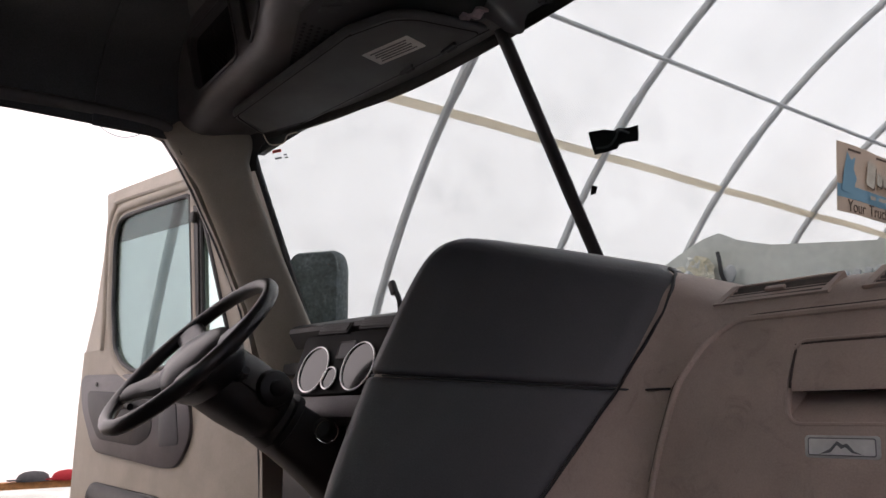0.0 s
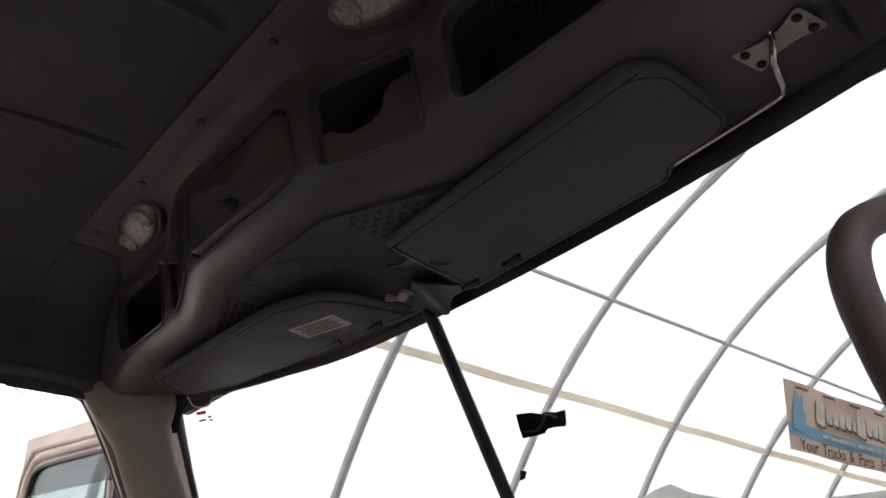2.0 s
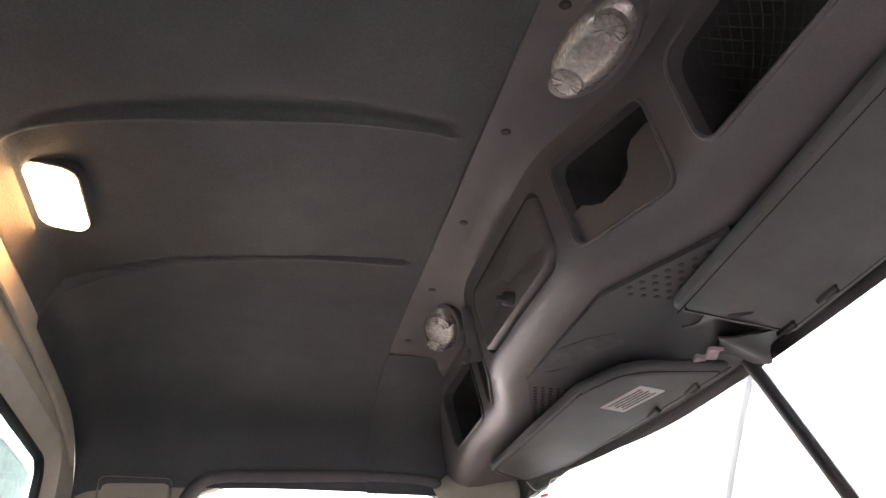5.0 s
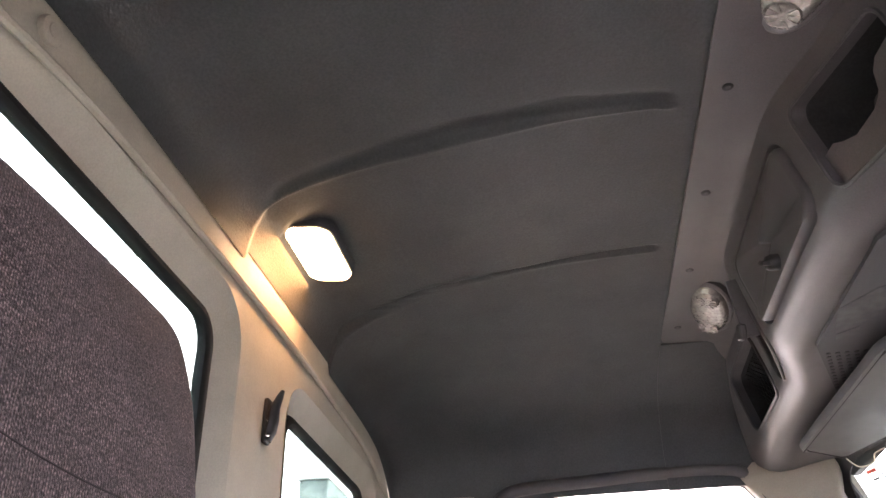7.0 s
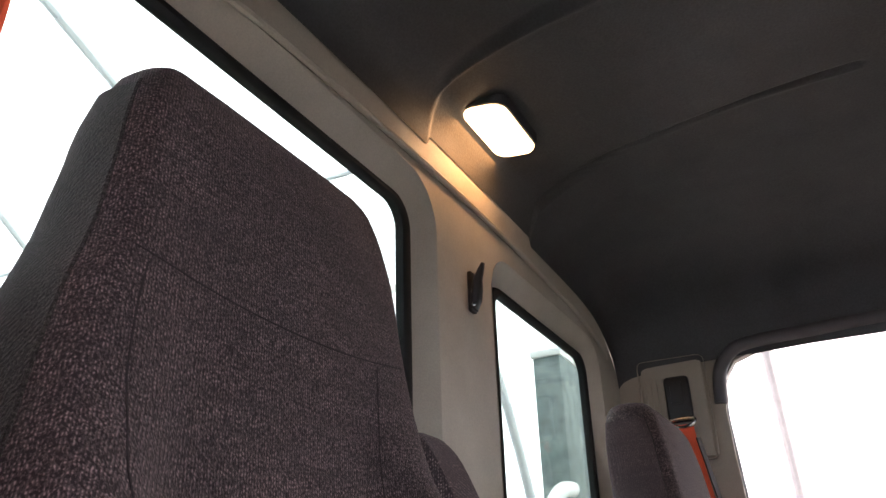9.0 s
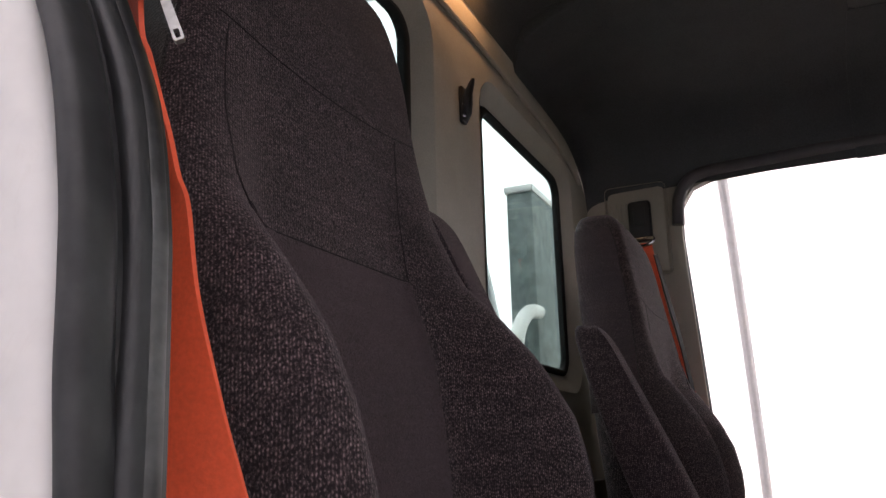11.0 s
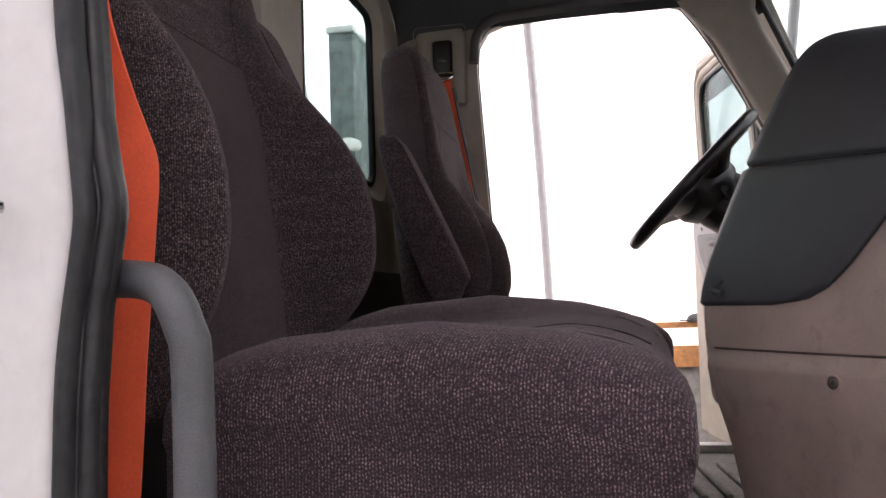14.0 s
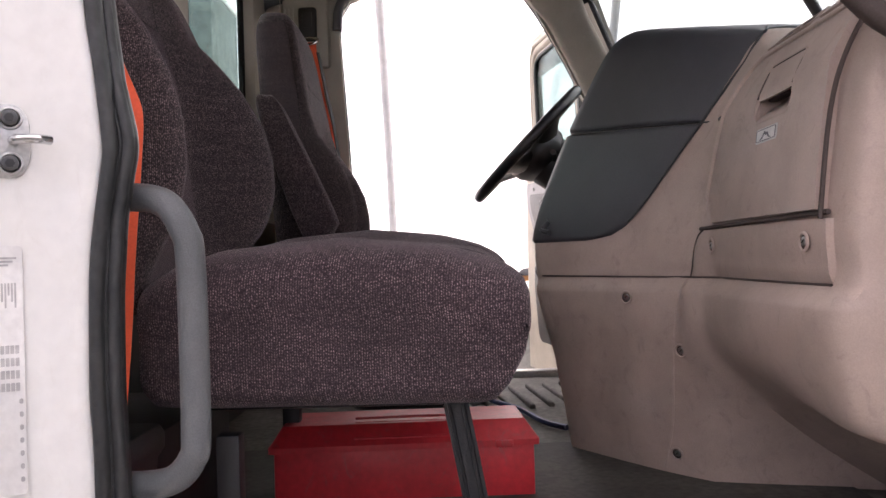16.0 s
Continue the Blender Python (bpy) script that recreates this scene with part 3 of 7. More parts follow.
for k in range(14):
    x, z, r = shred.uniform(-1.10, -0.66), shred.uniform(0.22, 0.42), shred.uniform(0.035, 0.075)
    z = min(z, bonnet_top(x) - 0.05)
    bm = bmesh.new()
    bmesh.ops.create_icosphere(bm, subdivisions=2, radius=1.0)
    wide, tall = r * shred.uniform(0.5, 1.3), r * shred.uniform(0.6, 1.6)
    for v in bm.verts:
        v.co = v.co * shred.uniform(0.65, 1.2)
        v.co = Vector((v.co.x * wide, v.co.y * r * 0.35, v.co.z * tall))
    bmesh.ops.transform(bm, matrix=pose(x, -0.13, z, shred.uniform(-20, 20), shred.uniform(-50, 50), shred.uniform(-15, 15)), verts=bm.verts)
    part("torn_foam", bm, (M_FOAM, M_HOOD, M_HOOP)[k % 3 if k < 9 else 1], bon, "torn pale insulation", 20)

# ---- cab shell ----
DOOR_LINE = [(0.31, -0.02), (0.305, 0.40), (0.295, 0.73), (0.275, 1.10), (0.272, 1.19), (0.28, 1.265), (0.31, 1.312), (0.36, 1.330), (0.50, 1.337), (0.70, 1.345), (0.85, 1.342), (0.90, 1.325), (0.94, 1.27), (0.98, 1.205), (1.056, 1.06), (1.132, 0.89), (1.175, 0.72), (1.20, 0.50), (1.21, 0.25), (1.21, -0.02)]
SIDE_LINE = [(-0.05, -0.10), (1.47, -0.10), (1.47, 0.60), (1.345, 0.84), (1.24, 1.08), (1.155, 1.33), (1.155, 1.66), (-0.05, 1.66)]
side_m = {-1: facing((-0.925, 0, 0), (1, 0, 0)), 1: facing((0.925, 0, 0), (-1, 0, 0))}
for sx, name in ((-1, "wall_left"), (1, "wall_right")):
    outer = [(-sx * y, z) for y, z in SIDE_LINE]
    hole = [(-sx * (y if sx < 0 or y > 0.5 else y - 0.145), z) for y, z in DOOR_LINE]
    if sx > 0:
        arch = [p for p in hole if -p[0] < 0.9]
        line = [(-1.2, -0.10), (-1.2, -0.02)] + arch + [(-0.93, 1.345), (-1.0, 1.40), (-1.0, 1.66), (0.05, 1.66), (0.05, -0.10)]
        bm = slab(line, 0.075, side_m[sx])
        bmesh.ops.triangulate(bm, faces=[f for f in bm.faces if len(f.verts) > 4])
        structure(name, bm, M_BEIGE, "khaki plastic trimmed side wall of the cab beside its door opening")
    else:
        structure(name, holed(outer, [hole], 0.032, side_m[sx]), M_BEIGE, "khaki plastic trimmed side wall of the cab with its door opening")

# white outer skin of the passenger side, with the door jamb
JAMB_EDGE = [(-0.25, 0.266), (0.2, 0.269), (0.29, 0.266), (0.385, 0.2675), (0.43, 0.270), (0.466, 0.2745), (0.507, 0.281), (0.53, 0.284), (0.58, 0.2805), (0.62, 0.2765), (0.66, 0.271), (0.70, 0.2665), (0.74, 0.260), (0.86, 0.224), (1.0, 0.178), (1.2, 0.166), (1.66, 0.166)]
JAMB_RIDGE = [(-0.25, -0.045), (0.2, -0.045), (0.5, -0.038), (0.6, -0.038), (0.72, -0.062), (0.85, -0.09), (1.19, -0.125), (1.66, -0.12)]
jamb = []
for z, e in JAMB_EDGE:
    d = table(JAMB_RIDGE, z)
    jamb.append([(1.012, e + 0.006, z), (1.036, e + 0.004, z), (1.0425, e - 0.001, z), (1.0455, e - 0.010, z), (1.0475, 0.277 + d, z), (1.050, 0.262 + d, z), (1.066, 0.225 + d, z), (1.085, 0.16 + d, z), (1.12, 0.13 + d, z), (1.14, 0.06, z), (1.14, -0.05, z), (1.002, -0.05, z), (1.002, e + 0.006, z)])
structure("door_jamb", loft(jamb), M_WHITE, "white painted door jamb of the truck cab")
structure("wall_outer_right", merge(rbox((0.12, 0.36, 2.0), (1.06, 1.45, 0.7), 0.01), rbox((0.12, 1.4, 0.28), (1.06, 0.9, -0.15), 0.01), rbox((0.12, 0.92, 0.28), (1.06, 0.74, 1.52), 0.02)), M_WHITE, "white painted outer skin round the door opening")

# rear wall with two windows
REAR_WINDOWS = ((-1, "window_1", 0.4225, 0.575, 1.06, 0.52), (1, "window_2", 0.519, 0.712, 1.0725, 0.545))
rear_m = facing((0, 0.014, 0), (0, 1, 0))
wall_outline = [(-0.932, -0.05), (0.932, -0.05), (0.932, 1.30), (0.86, 1.38), (0.78, 1.44), (0.6, 1.475), (0, 1.48), (-0.6, 1.475), (-0.78, 1.44), (-0.86, 1.38), (-0.932, 1.30)]
structure("wall_rear", holed(wall_outline, [[(-sx * wx + x, wz + z) for x, z in rrect(ww + 0.085, wh + 0.085, 0.085, 8)] for sx, _, wx, ww, wz, wh in REAR_WINDOWS], 0.05, rear_m), M_REAR, "khaki plastic rear wall of the cab")
structure("trim_rear_rail", tube([(-0.84, 0.016, 1.345), (-0.62, 0.018, 1.392), (-0.3, 0.018, 1.409), (0, 0.018, 1.413), (0.3, 0.018, 1.405), (0.62, 0.018, 1.387), (0.84, 0.016, 1.35)], 0.006, 8), M_REAR, "raised khaki moulding above the rear windows")
for sx, name, WIN_X, WIN_W, WIN_Z, WIN_H in REAR_WINDOWS:
    w = thing(name, "fixed rear cab window with rounded corners and black gasket", "window", at=(sx * WIN_X, 0, WIN_Z))
    w["kind"] = "structure"
    ow = rrect(WIN_W + 0.085, WIN_H + 0.085, 0.085, 8)
    inner, mid = rrect(WIN_W, WIN_H, 0.05, 8), rrect(WIN_W + 0.05, WIN_H + 0.05, 0.07, 8)
    part("window_frame", loft([[(x, 0.0155, z) for x, z in ow], [(x, 0.006, z) for x, z in mid], [(x, -0.014, z) for x, z in inner], [(x, -0.020, z) for x, z in inner], [(x, -0.020, z) for x, z in ow]], caps=False), M_REAR, w, "khaki sloped reveal")
    part("gasket", loft([[(x, y, z) for x, z in rrect(WIN_W - d, WIN_H - d * 0.62, 0.05 - d * 0.2, 8)] for d, y in ((-0.003, -0.012), (0.004, -0.007), (0.018, -0.004), (0.036, -0.0045), (0.046, -0.008), (0.048, -0.012), (0.048, -0.021), (-0.003, -0.021))], caps=False), M_GASKET, w, "black rubber gasket")
    g = part("pane", slab(inner, 0.005, facing((0, -0.012, 0), (0, 1, 0))), M_REARGLASS, w, "tinted glass pane")
    g.visible_shadow = False

# headliner
LINER = smooth_path([(-0.918, 0, 1.325), (-0.905, 0, 1.385), (-0.875, 0, 1.47), (-0.80, 0, 1.54), (-0.66, 0, 1.572), (-0.35, 0, 1.583), (0, 0, 1.586), (0.35, 0, 1.583), (0.66, 0, 1.572), (0.80, 0, 1.54), (0.875, 0, 1.47), (0.905, 0, 1.385), (0.918, 0, 1.325)], 9)
REAR_DROP = [(0.016, 0.13), (0.022, 0.105), (0.03, 0.085), (0.05, 0.062), (0.08, 0.046), (0.12, 0.034), (0.25, 0.014), (0.5, 0.0)]


EDGE_HIGH = [(0.0, 0.132), (0.05, 0.163), (0.10, 0.180), (0.175, 0.197), (0.355, 0.223), (0.52, 0.235), (0.65, 0.230), (0.70, 0.215)]
EDGE_LOW = [(0.0, -0.325), (0.05, -0.294), (0.09, -0.276), (0.23, -0.217), (0.40, -0.189), (0.56, -0.177), (0.70, -0.174)]


def liner_point(i, y):
    """The headliner: a shallow middle panel that hangs lower, with a beaded edge and a rut along its other edge."""
    p = LINER[i]
    top = ease(1.33, 1.55, p.z)
    hi, lo = table(EDGE_HIGH, y), table(EDGE_LOW, y)
    inside = (1 - ease(hi - 0.008, hi + 0.005, p.x)) * ease(lo - 0.005, lo + 0.008, p.x)
    step = inside * ease(0.03, 0.055, y)
    z = p.z - table(REAR_DROP, y) * (0.35 + 0.65 * top) * (1 - 0.15 * inside - 0.40 * step)
    fade = 1 - ease(0.30, 0.69, y)
    end = (1 - ease(0.665, 0.69, y)) * ease(0.05, 0.09, y)
    bead = math.exp(-((p.x - hi + 0.002) / 0.0050) ** 2) * end
    trough = math.exp(-((p.x - hi - 0.020) / 0.014) ** 2) * end
    rut = math.exp(-((p.x - lo) / 0.0055) ** 2) * end
    swell = math.exp(-((p.x - lo + 0.013) / 0.007) ** 2) * end
    return (p.x, y, z - 0.014 * step * fade - 0.0065 * bead + 0.004 * trough + 0.007 * rut - 0.003 * swell)


dense = []
for a, b in zip(LINER, LINER[1:]):
    steps = 16 if 0.12 < abs((a.x + b.x) / 2) < 0.35 else 2
    dense += [a.lerp(b, k / steps) for k in range(steps)]
LINER = dense + [LINER[-1]]
ys = [0.016, 0.019, 0.022, 0.026, 0.03, 0.04, 0.05, 0.065, 0.08, 0.10, 0.12, 0.15, 0.18, 0.21, 0.25, 0.30, 0.35, 0.40, 0.45, 0.50, 0.54, 0.58, 0.61, 0.63] + span(0.65, 0.70, 9) + [0.742, 0.80, 0.95, 1.12]
structure("ceiling", sheet(liner_point, list(range(len(LINER))), ys, 0.02, (0, 0, 1)), M_LINER, "charcoal moulded vinyl headliner of the truck cab", sharp=60)
structure("roof", merge(rbox((2.12, 1.36, 0.06), (0, 0.62, 1.68), 0.02)), M_WHITE, "white painted roof of the truck cab")
structure("trim_header", tube([(-0.916, 0.6 + (y - 0.6) * 1.02, z + 0.020) for y, z in DOOR_LINE[4:13]], 0.017, 12), M_CONSOLE, "dark padded trim over the door opening")
for sx in (-1, 1):
    if sx < 0:
        structure("trim_door_seal", tube([(sx * 0.946, 0.7 + (y - 0.7) * 1.016, 0.65 + (z - 0.65) * 1.011) for y, z in DOOR_LINE], 0.011, 8, per=4), M_RUBBER, "black rubber seal round the door opening")
    # A-pillar cover
    rings = []
    for z, yd, yw in ((1.372, 0.915, 1.085), (1.338, 0.885, 1.105), (1.33, 0.892, 1.105), (1.27, 0.928, 1.095), (1.21, 0.962, 1.115), (1.06, 1.035, 1.185), (0.90, 1.11, 1.265), (0.76, 1.155, 1.335), (0.62, 1.18, 1.40)):
        off = 0.14 if sx > 0 else 0.0
        d, w = Vector((sx * (0.926 + 0.07 * (sx > 0)), yd + off + (0.03 * ease(1.33, 1.20, z) if sx < 0 else 0.0), z)), Vector((sx * (0.838 + off), yw + 0.6 * off, z))
        n = Vector((-(w - d).y, (w - d).x, 0)).normalized() * (1 if sx > 0 else -1)
        if n.x * sx > 0:
            n = -n
        c, h = (d + w) / 2, (w - d) / 2
        rings.append([c + h * math.copysign(abs(math.cos(a)) ** 0.6, math.cos(a)) + n * (0.022 * math.copysign(abs(math.sin(a)) ** 0.7, math.sin(a))) for a in (2 * math.pi * k / 20 for k in range(20))])
    structure("trim_pillar", loft(rings), M_BEIGE, "khaki windscreen pillar cover", sharp=50)

# windscreen
def screen_point(u, v, sx):
    """u 0 at the middle to 1 at the pillar; v 0 at the top to 1 at the bottom."""
    wide, bend = (0.12, 0.085) if sx > 0 else (0.0, 0.155)
    top = Vector((sx * (0.85 + wide) * u, 1.262 - 0.012 * u - bend * u ** (2.2 if sx > 0 else 3.0), 1.352 - 0.012 * u ** 2))
    low = Vector((sx * (0.87 + wide) * u, 1.60 - 0.03 * u - 0.235 * u ** 2.4, 0.76))
    return top.lerp(low, v)


for sx, name in ((-1, "window_3"), (1, "window_4")):
    w = thing(name, "green tinted half of a split windscreen", "windscreen")
    w["kind"] = "structure"
    g = part("pane", sheet(lambda u, v: screen_point(u, v, sx), span(0, 1, 15), span(0, 1, 8), 0.006, (0, 0.8, 0.6)), M_WS, w)
    g.visible_shadow = False
    edge = [screen_point(u, 0, sx) for u in span(0, 0.94, 10)] + [screen_point(0.985, 0.012, sx), screen_point(1.0, 0.06, sx)] + [screen_point(1, v, sx) for v in span(0.12, 1, 8)]
    part("gasket", tube(edge, 0.009, 8, per=2), M_RUBBER, w, "black rubber gasket")
a, b = screen_point(0, 0, 1), screen_point(0, 1, 1)
structure("trim_screen_bar", sweep([a.lerp(b, t) + Vector((0, -0.006, 0)) for t in span(-0.02, 1, 12)], [(x * 1.5, y) for x, y in circle(0.0105, 12)], up=(0, -0.8, -0.6)), M_BLACK, "black divider bar in the middle of the windscreen")
for sx in (-1, 1):
    structure("trim_screen_head", sheet(lambda u, v: screen_point(u, -0.02 + v * (1 - 0.75 * (sx < 0) * ease(0.25, 1.0, u)), sx) + Vector((0, -0.008, -0.002)), span(0, 0.99 if sx < 0 else 0.97, 16), (0.0, 0.03, 0.050), 0.004, (0, 0.8, 0.6)), M_BLACK, "black band along the top of the windscreen")
def corner_point(a, f):
    """The rounded upper corner of the driver's glass: f 0 on the arc, 1 on the pillar and header."""
    c, q = math.cos(a), math.sin(a)
    k = max(c, q)
    return screen_point(0.895 + (0.10 * c) * (1 - f) + (0.125 * c / k) * f, 0.135 - (0.125 * q) * (1 - f) - (0.155 * q / k) * f, -1) + Vector((0.003, -0.008, -0.003))


structure("trim_screen_corner", sheet(corner_point, span(0, math.pi / 2, 13), (0.0, 0.1, 0.5, 1.0), 0.004, (0, 0.8, 0.6)), M_BLACK, "black rounded corner of the windscreen surround")
# torn tape left on the outside of the windscreen
tape = thing("torn_black_tape", "torn piece of black tape stuck to the windscreen", "tape", at=(0.120, 1.425, 1.130))
m = facing((0, 0, 0), (0.30, -0.86, -0.42), (0.15, 0.2, 1))
part("flag", slab([(-0.048, 0.010), (-0.018, 0.016), (0.004, 0.015), (0.010, 0.020), (0.030, 0.021), (0.049, 0.027), (0.051, 0.006), (0.050, -0.003), (0.030, -0.006), (0.014, -0.012), (0.010, -0.020), (-0.010, -0.027), (-0.034, -0.034), (-0.041, -0.016)], 0.004, m), M_BLACK, tape)
part("crease", tube([m @ Vector(p) for p in ((-0.030, -0.020, 0.002), (-0.004, -0.014, 0.006), (0.010, 0.004, 0.006), (0.014, 0.016, 0.004), (0.034, 0.012, 0.003))], 0.0024, 6), M_GRAB, tape, "greyish fold")
part("scrap", slab([(-0.006, -0.010), (0.004, -0.006), (0.008, 0.008), (-0.004, 0.010)], 0.003, m @ pose(-0.036, -0.105, 0.0)), M_BLACK, tape, "small torn scrap of tape")
structure("header_panel", merge(rbox((1.10, 0.04, 0.16), (0, 1.285, 1.55), 0.01), rbox((1.86, 0.5, 0.03), (0, 1.05, 1.635), 0.01)), M_CONSOLE, "charcoal panel over the windscreen")

# sticker in the corner of the driver's side of the windscreen
st = thing("windscreen_sticker", "small red and grey sticker print inside the windscreen corner", "sticker")
for du, dv, w, h, mat in ((0.0, 0.0, 0.030, 0.012, M_STICKER_RED), (0.002, 0.030, 0.022, 0.007, M_STICKER_GREY), (-0.024, 0.021, 0.011, 0.006, M_STICKER_GREY), (-0.026, 0.034, 0.012, 0.005, M_STICKER_GREY)):
    part("print", sheet(lambda a, b: screen_point(0.918 + du + a * w, 0.070 + dv + b * h, -1) + Vector((0.0015, -0.003, -0.002)), span(-0.5, 0.5, 4), (-0.5, -0.4, 0.4, 0.5), 0.001, (0, 0.8, 0.6)), mat, st)

structure("cab_underbody", rbox((1.9, 1.4, 0.93), (0, 0.72, -0.755), 0.02), M_BLACK, "plain dark underbody that carries the cab")
# floor and front wall
structure("floor", merge(rbox((1.88, 1.5, 0.06), (0, 0.72, -0.031), 0.004), *[rbox((0.34, 0.016, 0.016), (-0.46 - 0.02 * k, 0.66 + 0.055 * k, 0.003), 0.007, 3, (0, 0, 6)) for k in range(8)]), M_FLOOR, "worn grey ribbed rubber floor mat")
structure("floor_mat", sheet(lambda x, y: (x, y, 0.006 + 0.002 * math.sin(9 * x + 7 * y)), span(0.08, 0.905, 18), span(0.05, 1.30, 24), 0.006, (0, 0, -1)), M_MAT, "dark dirty rubber mat on the passenger side of the floor")
structure("trim_sill", rbox((0.05, 1.0, 0.03), (-0.93, 0.75, 0.008), 0.006), M_STEEL, "worn metal sill under the door opening")
# black panel added to give the low rear wall its shade behind the seats
structure("trim_rear_lower", rbox((1.80, 0.02, 0.56), (0, 0.026, 0.27), 0.006), M_BLACK, "added black panel for the shade low on the rear wall")
structure("wall_front", merge(rbox((1.84, 0.05, 0.80), (0, 1.475, 0.34), 0.01), rbox((1.80, 0.42, 0.03), (0, 1.44, 0.735), 0.008)), M_BLACK, "black firewall and cowl below the windscreen")

# ---- dashboard ----
# levels of the centre stack: left corner of its slanted face, depth and height of its right end, and the depth of the passenger side
LEVELS = [
    (0.1, 0.86, 0.004, 1.085, 0.004, 1.36), (0.112, 0.845, 0.1, 1.065, 0.1, 1.21), (0.118, 0.822, 0.23, 1.028, 0.235, 1.060), (0.12, 0.8, 0.34, 1.036, 0.34, 1.058),
    (0.12, 0.792, 0.38, 1.052, 0.375, 1.083), (0.118, 0.787, 0.43, 1.058, 0.43, 1.074), (0.112, 0.802, 0.5, 1.075, 0.5, 1.082), (0.11, 0.835, 0.58, 1.092, 0.57, 1.092),
    (0.11, 0.876, 0.672, 1.113, 0.643, 1.103), (0.112, 0.915, 0.75, 1.14, 0.7, 1.133), (0.118, 0.945, 0.81, 1.165, 0.745, 1.16), (0.124, 0.97, 0.85, 1.185, 0.78, 1.18),
    (0.13, 0.998, 0.872, 1.21, 0.797, 1.215), (0.135, 1.04, 0.882, 1.25, 0.803, 1.26), (0.12, 1.2, 0.884, 1.36, 0.8, 1.36), (0.1, 1.42, 0.86, 1.45, 0.78, 1.45)]
RIGHT_END = [(0, 0.40), (2, 0.41), (3, 0.41), (5, 0.42)]
P_TOP = 0.772
KNEE = [(0, 1.40), (1.0, 1.39), (1.25, 1.37), (1.36, 1.30), (1.46, 1.19), (1.56, 1.115), (1.68, 1.085), (1.95, 1.070), (2.4, 1.062), (2.7, 1.058), (3.0, 1.058), (3.6, 1.066), (4.0, 1.080), (5.0, 1.074), (6.0, 1.082), (7.0, 1.092), (8.0, 1.103), (9.0, 1.133), (10.0, 1.160), (11.0, 1.180), (12.0, 1.215), (13.0, 1.26), (14.0, 1.36), (15.0, 1.45)]


def level(v):
    """The stack's section at a level, rounded off between the rows."""
    rows = [level_row(min(len(LEVELS) - 1.0, max(0.0, v + d))) for d in (-0.45, -0.2, 0.0, 0.2, 0.45)] if 0.45 < v < 14 else [level_row(v)]
    n = len(rows)
    return sum((r[0] for r in rows), Vector()) / n, sum((r[1] for r in rows), Vector()) / n, sum(r[2] for r in rows) / n


def level_row(v):
    i = min(len(LEVELS) - 2, max(0, int(v)))
    f = v - i
    a, b = LEVELS[i], LEVELS[i + 1]
    x, y, z, ry, rz, depth = [p + (q - p) * f for p, q in zip(a, b)]
    return Vector((x, y, z)), Vector((table(RIGHT_END, v), ry, rz)), depth


def ledge(z):
    """How far the lower panel stands proud of the panel above its joint."""
    return 0.012 * ease(0.20, 0.33, z) * (1 - ease(0.340, 0.3692, z))


def face(s, v):
    """A point of the stack's slanted face; the left edge is rounded."""
    l, r, _ = level(v)
    p = l.lerp(r, s)
    bow = 0.012 * math.sin(math.pi * min(1, max(0, s)))
    edge = max(0.0, 0.10 - s) / 0.10
    return p + Vector((0.55, -0.75, 0)) * (bow + ledge(p.z)) + Vector((-0.01, 0.03, 0)) * edge ** 2


def face_normal(s, v):
    a = face(s + 0.02, v) - face(s - 0.02, v)
    b = face(s, v + 0.1) - face(s, v - 0.1)
    return a.cross(b).normalized()


def ring_at(v):
    l, r, py = level(v)
    pz = min(P_TOP, r.z) if r.z < 0.70 else min(r.z, 0.70 + (P_TOP - 0.70) * (r.z - 0.70) / 0.10)
    out = [Vector((-0.28, max(1.2, l.y + 0.1), min(l.z, 0.78 + 0.02 * (l.z - 0.78)))), Vector((0.02, l.y + 0.16, min(l.z, 0.83 + 0.3 * (l.z - 0.83))))]
    out += [face(s, v) for s in (0.0, 0.02, 0.05, 0.08, 0.12, 0.2, 0.35, 0.5, 0.65, 0.8, 0.9, 1.0)]
    k, r = Vector((0.48, front(0.48, v), pz)), face(1.0, v)
    out += [r.lerp(k, f) + Vector((0.0, -0.005 * math.sin(math.pi * f), 0)) for f in (0.2, 0.4, 0.6, 0.8)] + [k]
    if v > 4.2:
        for _ in range(3):
            out[12:18] = [(out[i - 1] + out[i] * 2 + out[i + 1]) / 4 if i < 18 else out[i] for i in range(12, 18)]
    out += [Vector((x, front(x, v), pz)) for x in (0.51, 0.54, 0.57, 0.60, 0.63, 0.66, 0.69, 0.72, 0.75, 0.78, 0.82)]
    c, f = 0.030 + 0.09 * (1 - ease(0.18, 0.40, pz)), front(0.9, v)
    out += [Vector((0.855, front(0.855, v), pz)), Vector((0.886, min(1.44, f + 0.001), pz)), Vector((0.901, min(1.445, f + 0.12 * c), pz)), Vector((0.912, min(1.45, f + 0.4 * c), pz)), Vector((0.918, min(1.455, f + c), pz)), Vector((0.918, 1.46, pz)), Vector((-0.28, 1.46, min(l.z, 0.78)))]
    return out


def front(x, v):
    """The depth of the passenger side at a level."""
    _, r, py = level(v)
    low = 1 - ease(0.12, 0.27, r.z)
    d = 0.07 if v < 2.4 else 0.2
    knee = sum(table(KNEE, v + d * k) for k in (-2, -1, 0, 1, 2)) / 5
    swell = ease(0.45 + 0.11 * low, 0.87, x)
    return py + 0.4 * low * max(0.0, x - 0.48) * (1 - swell) + (knee - py) * swell + 0.012 * ((x - 0.48) / 0.4) ** 2 - ledge(r.z)


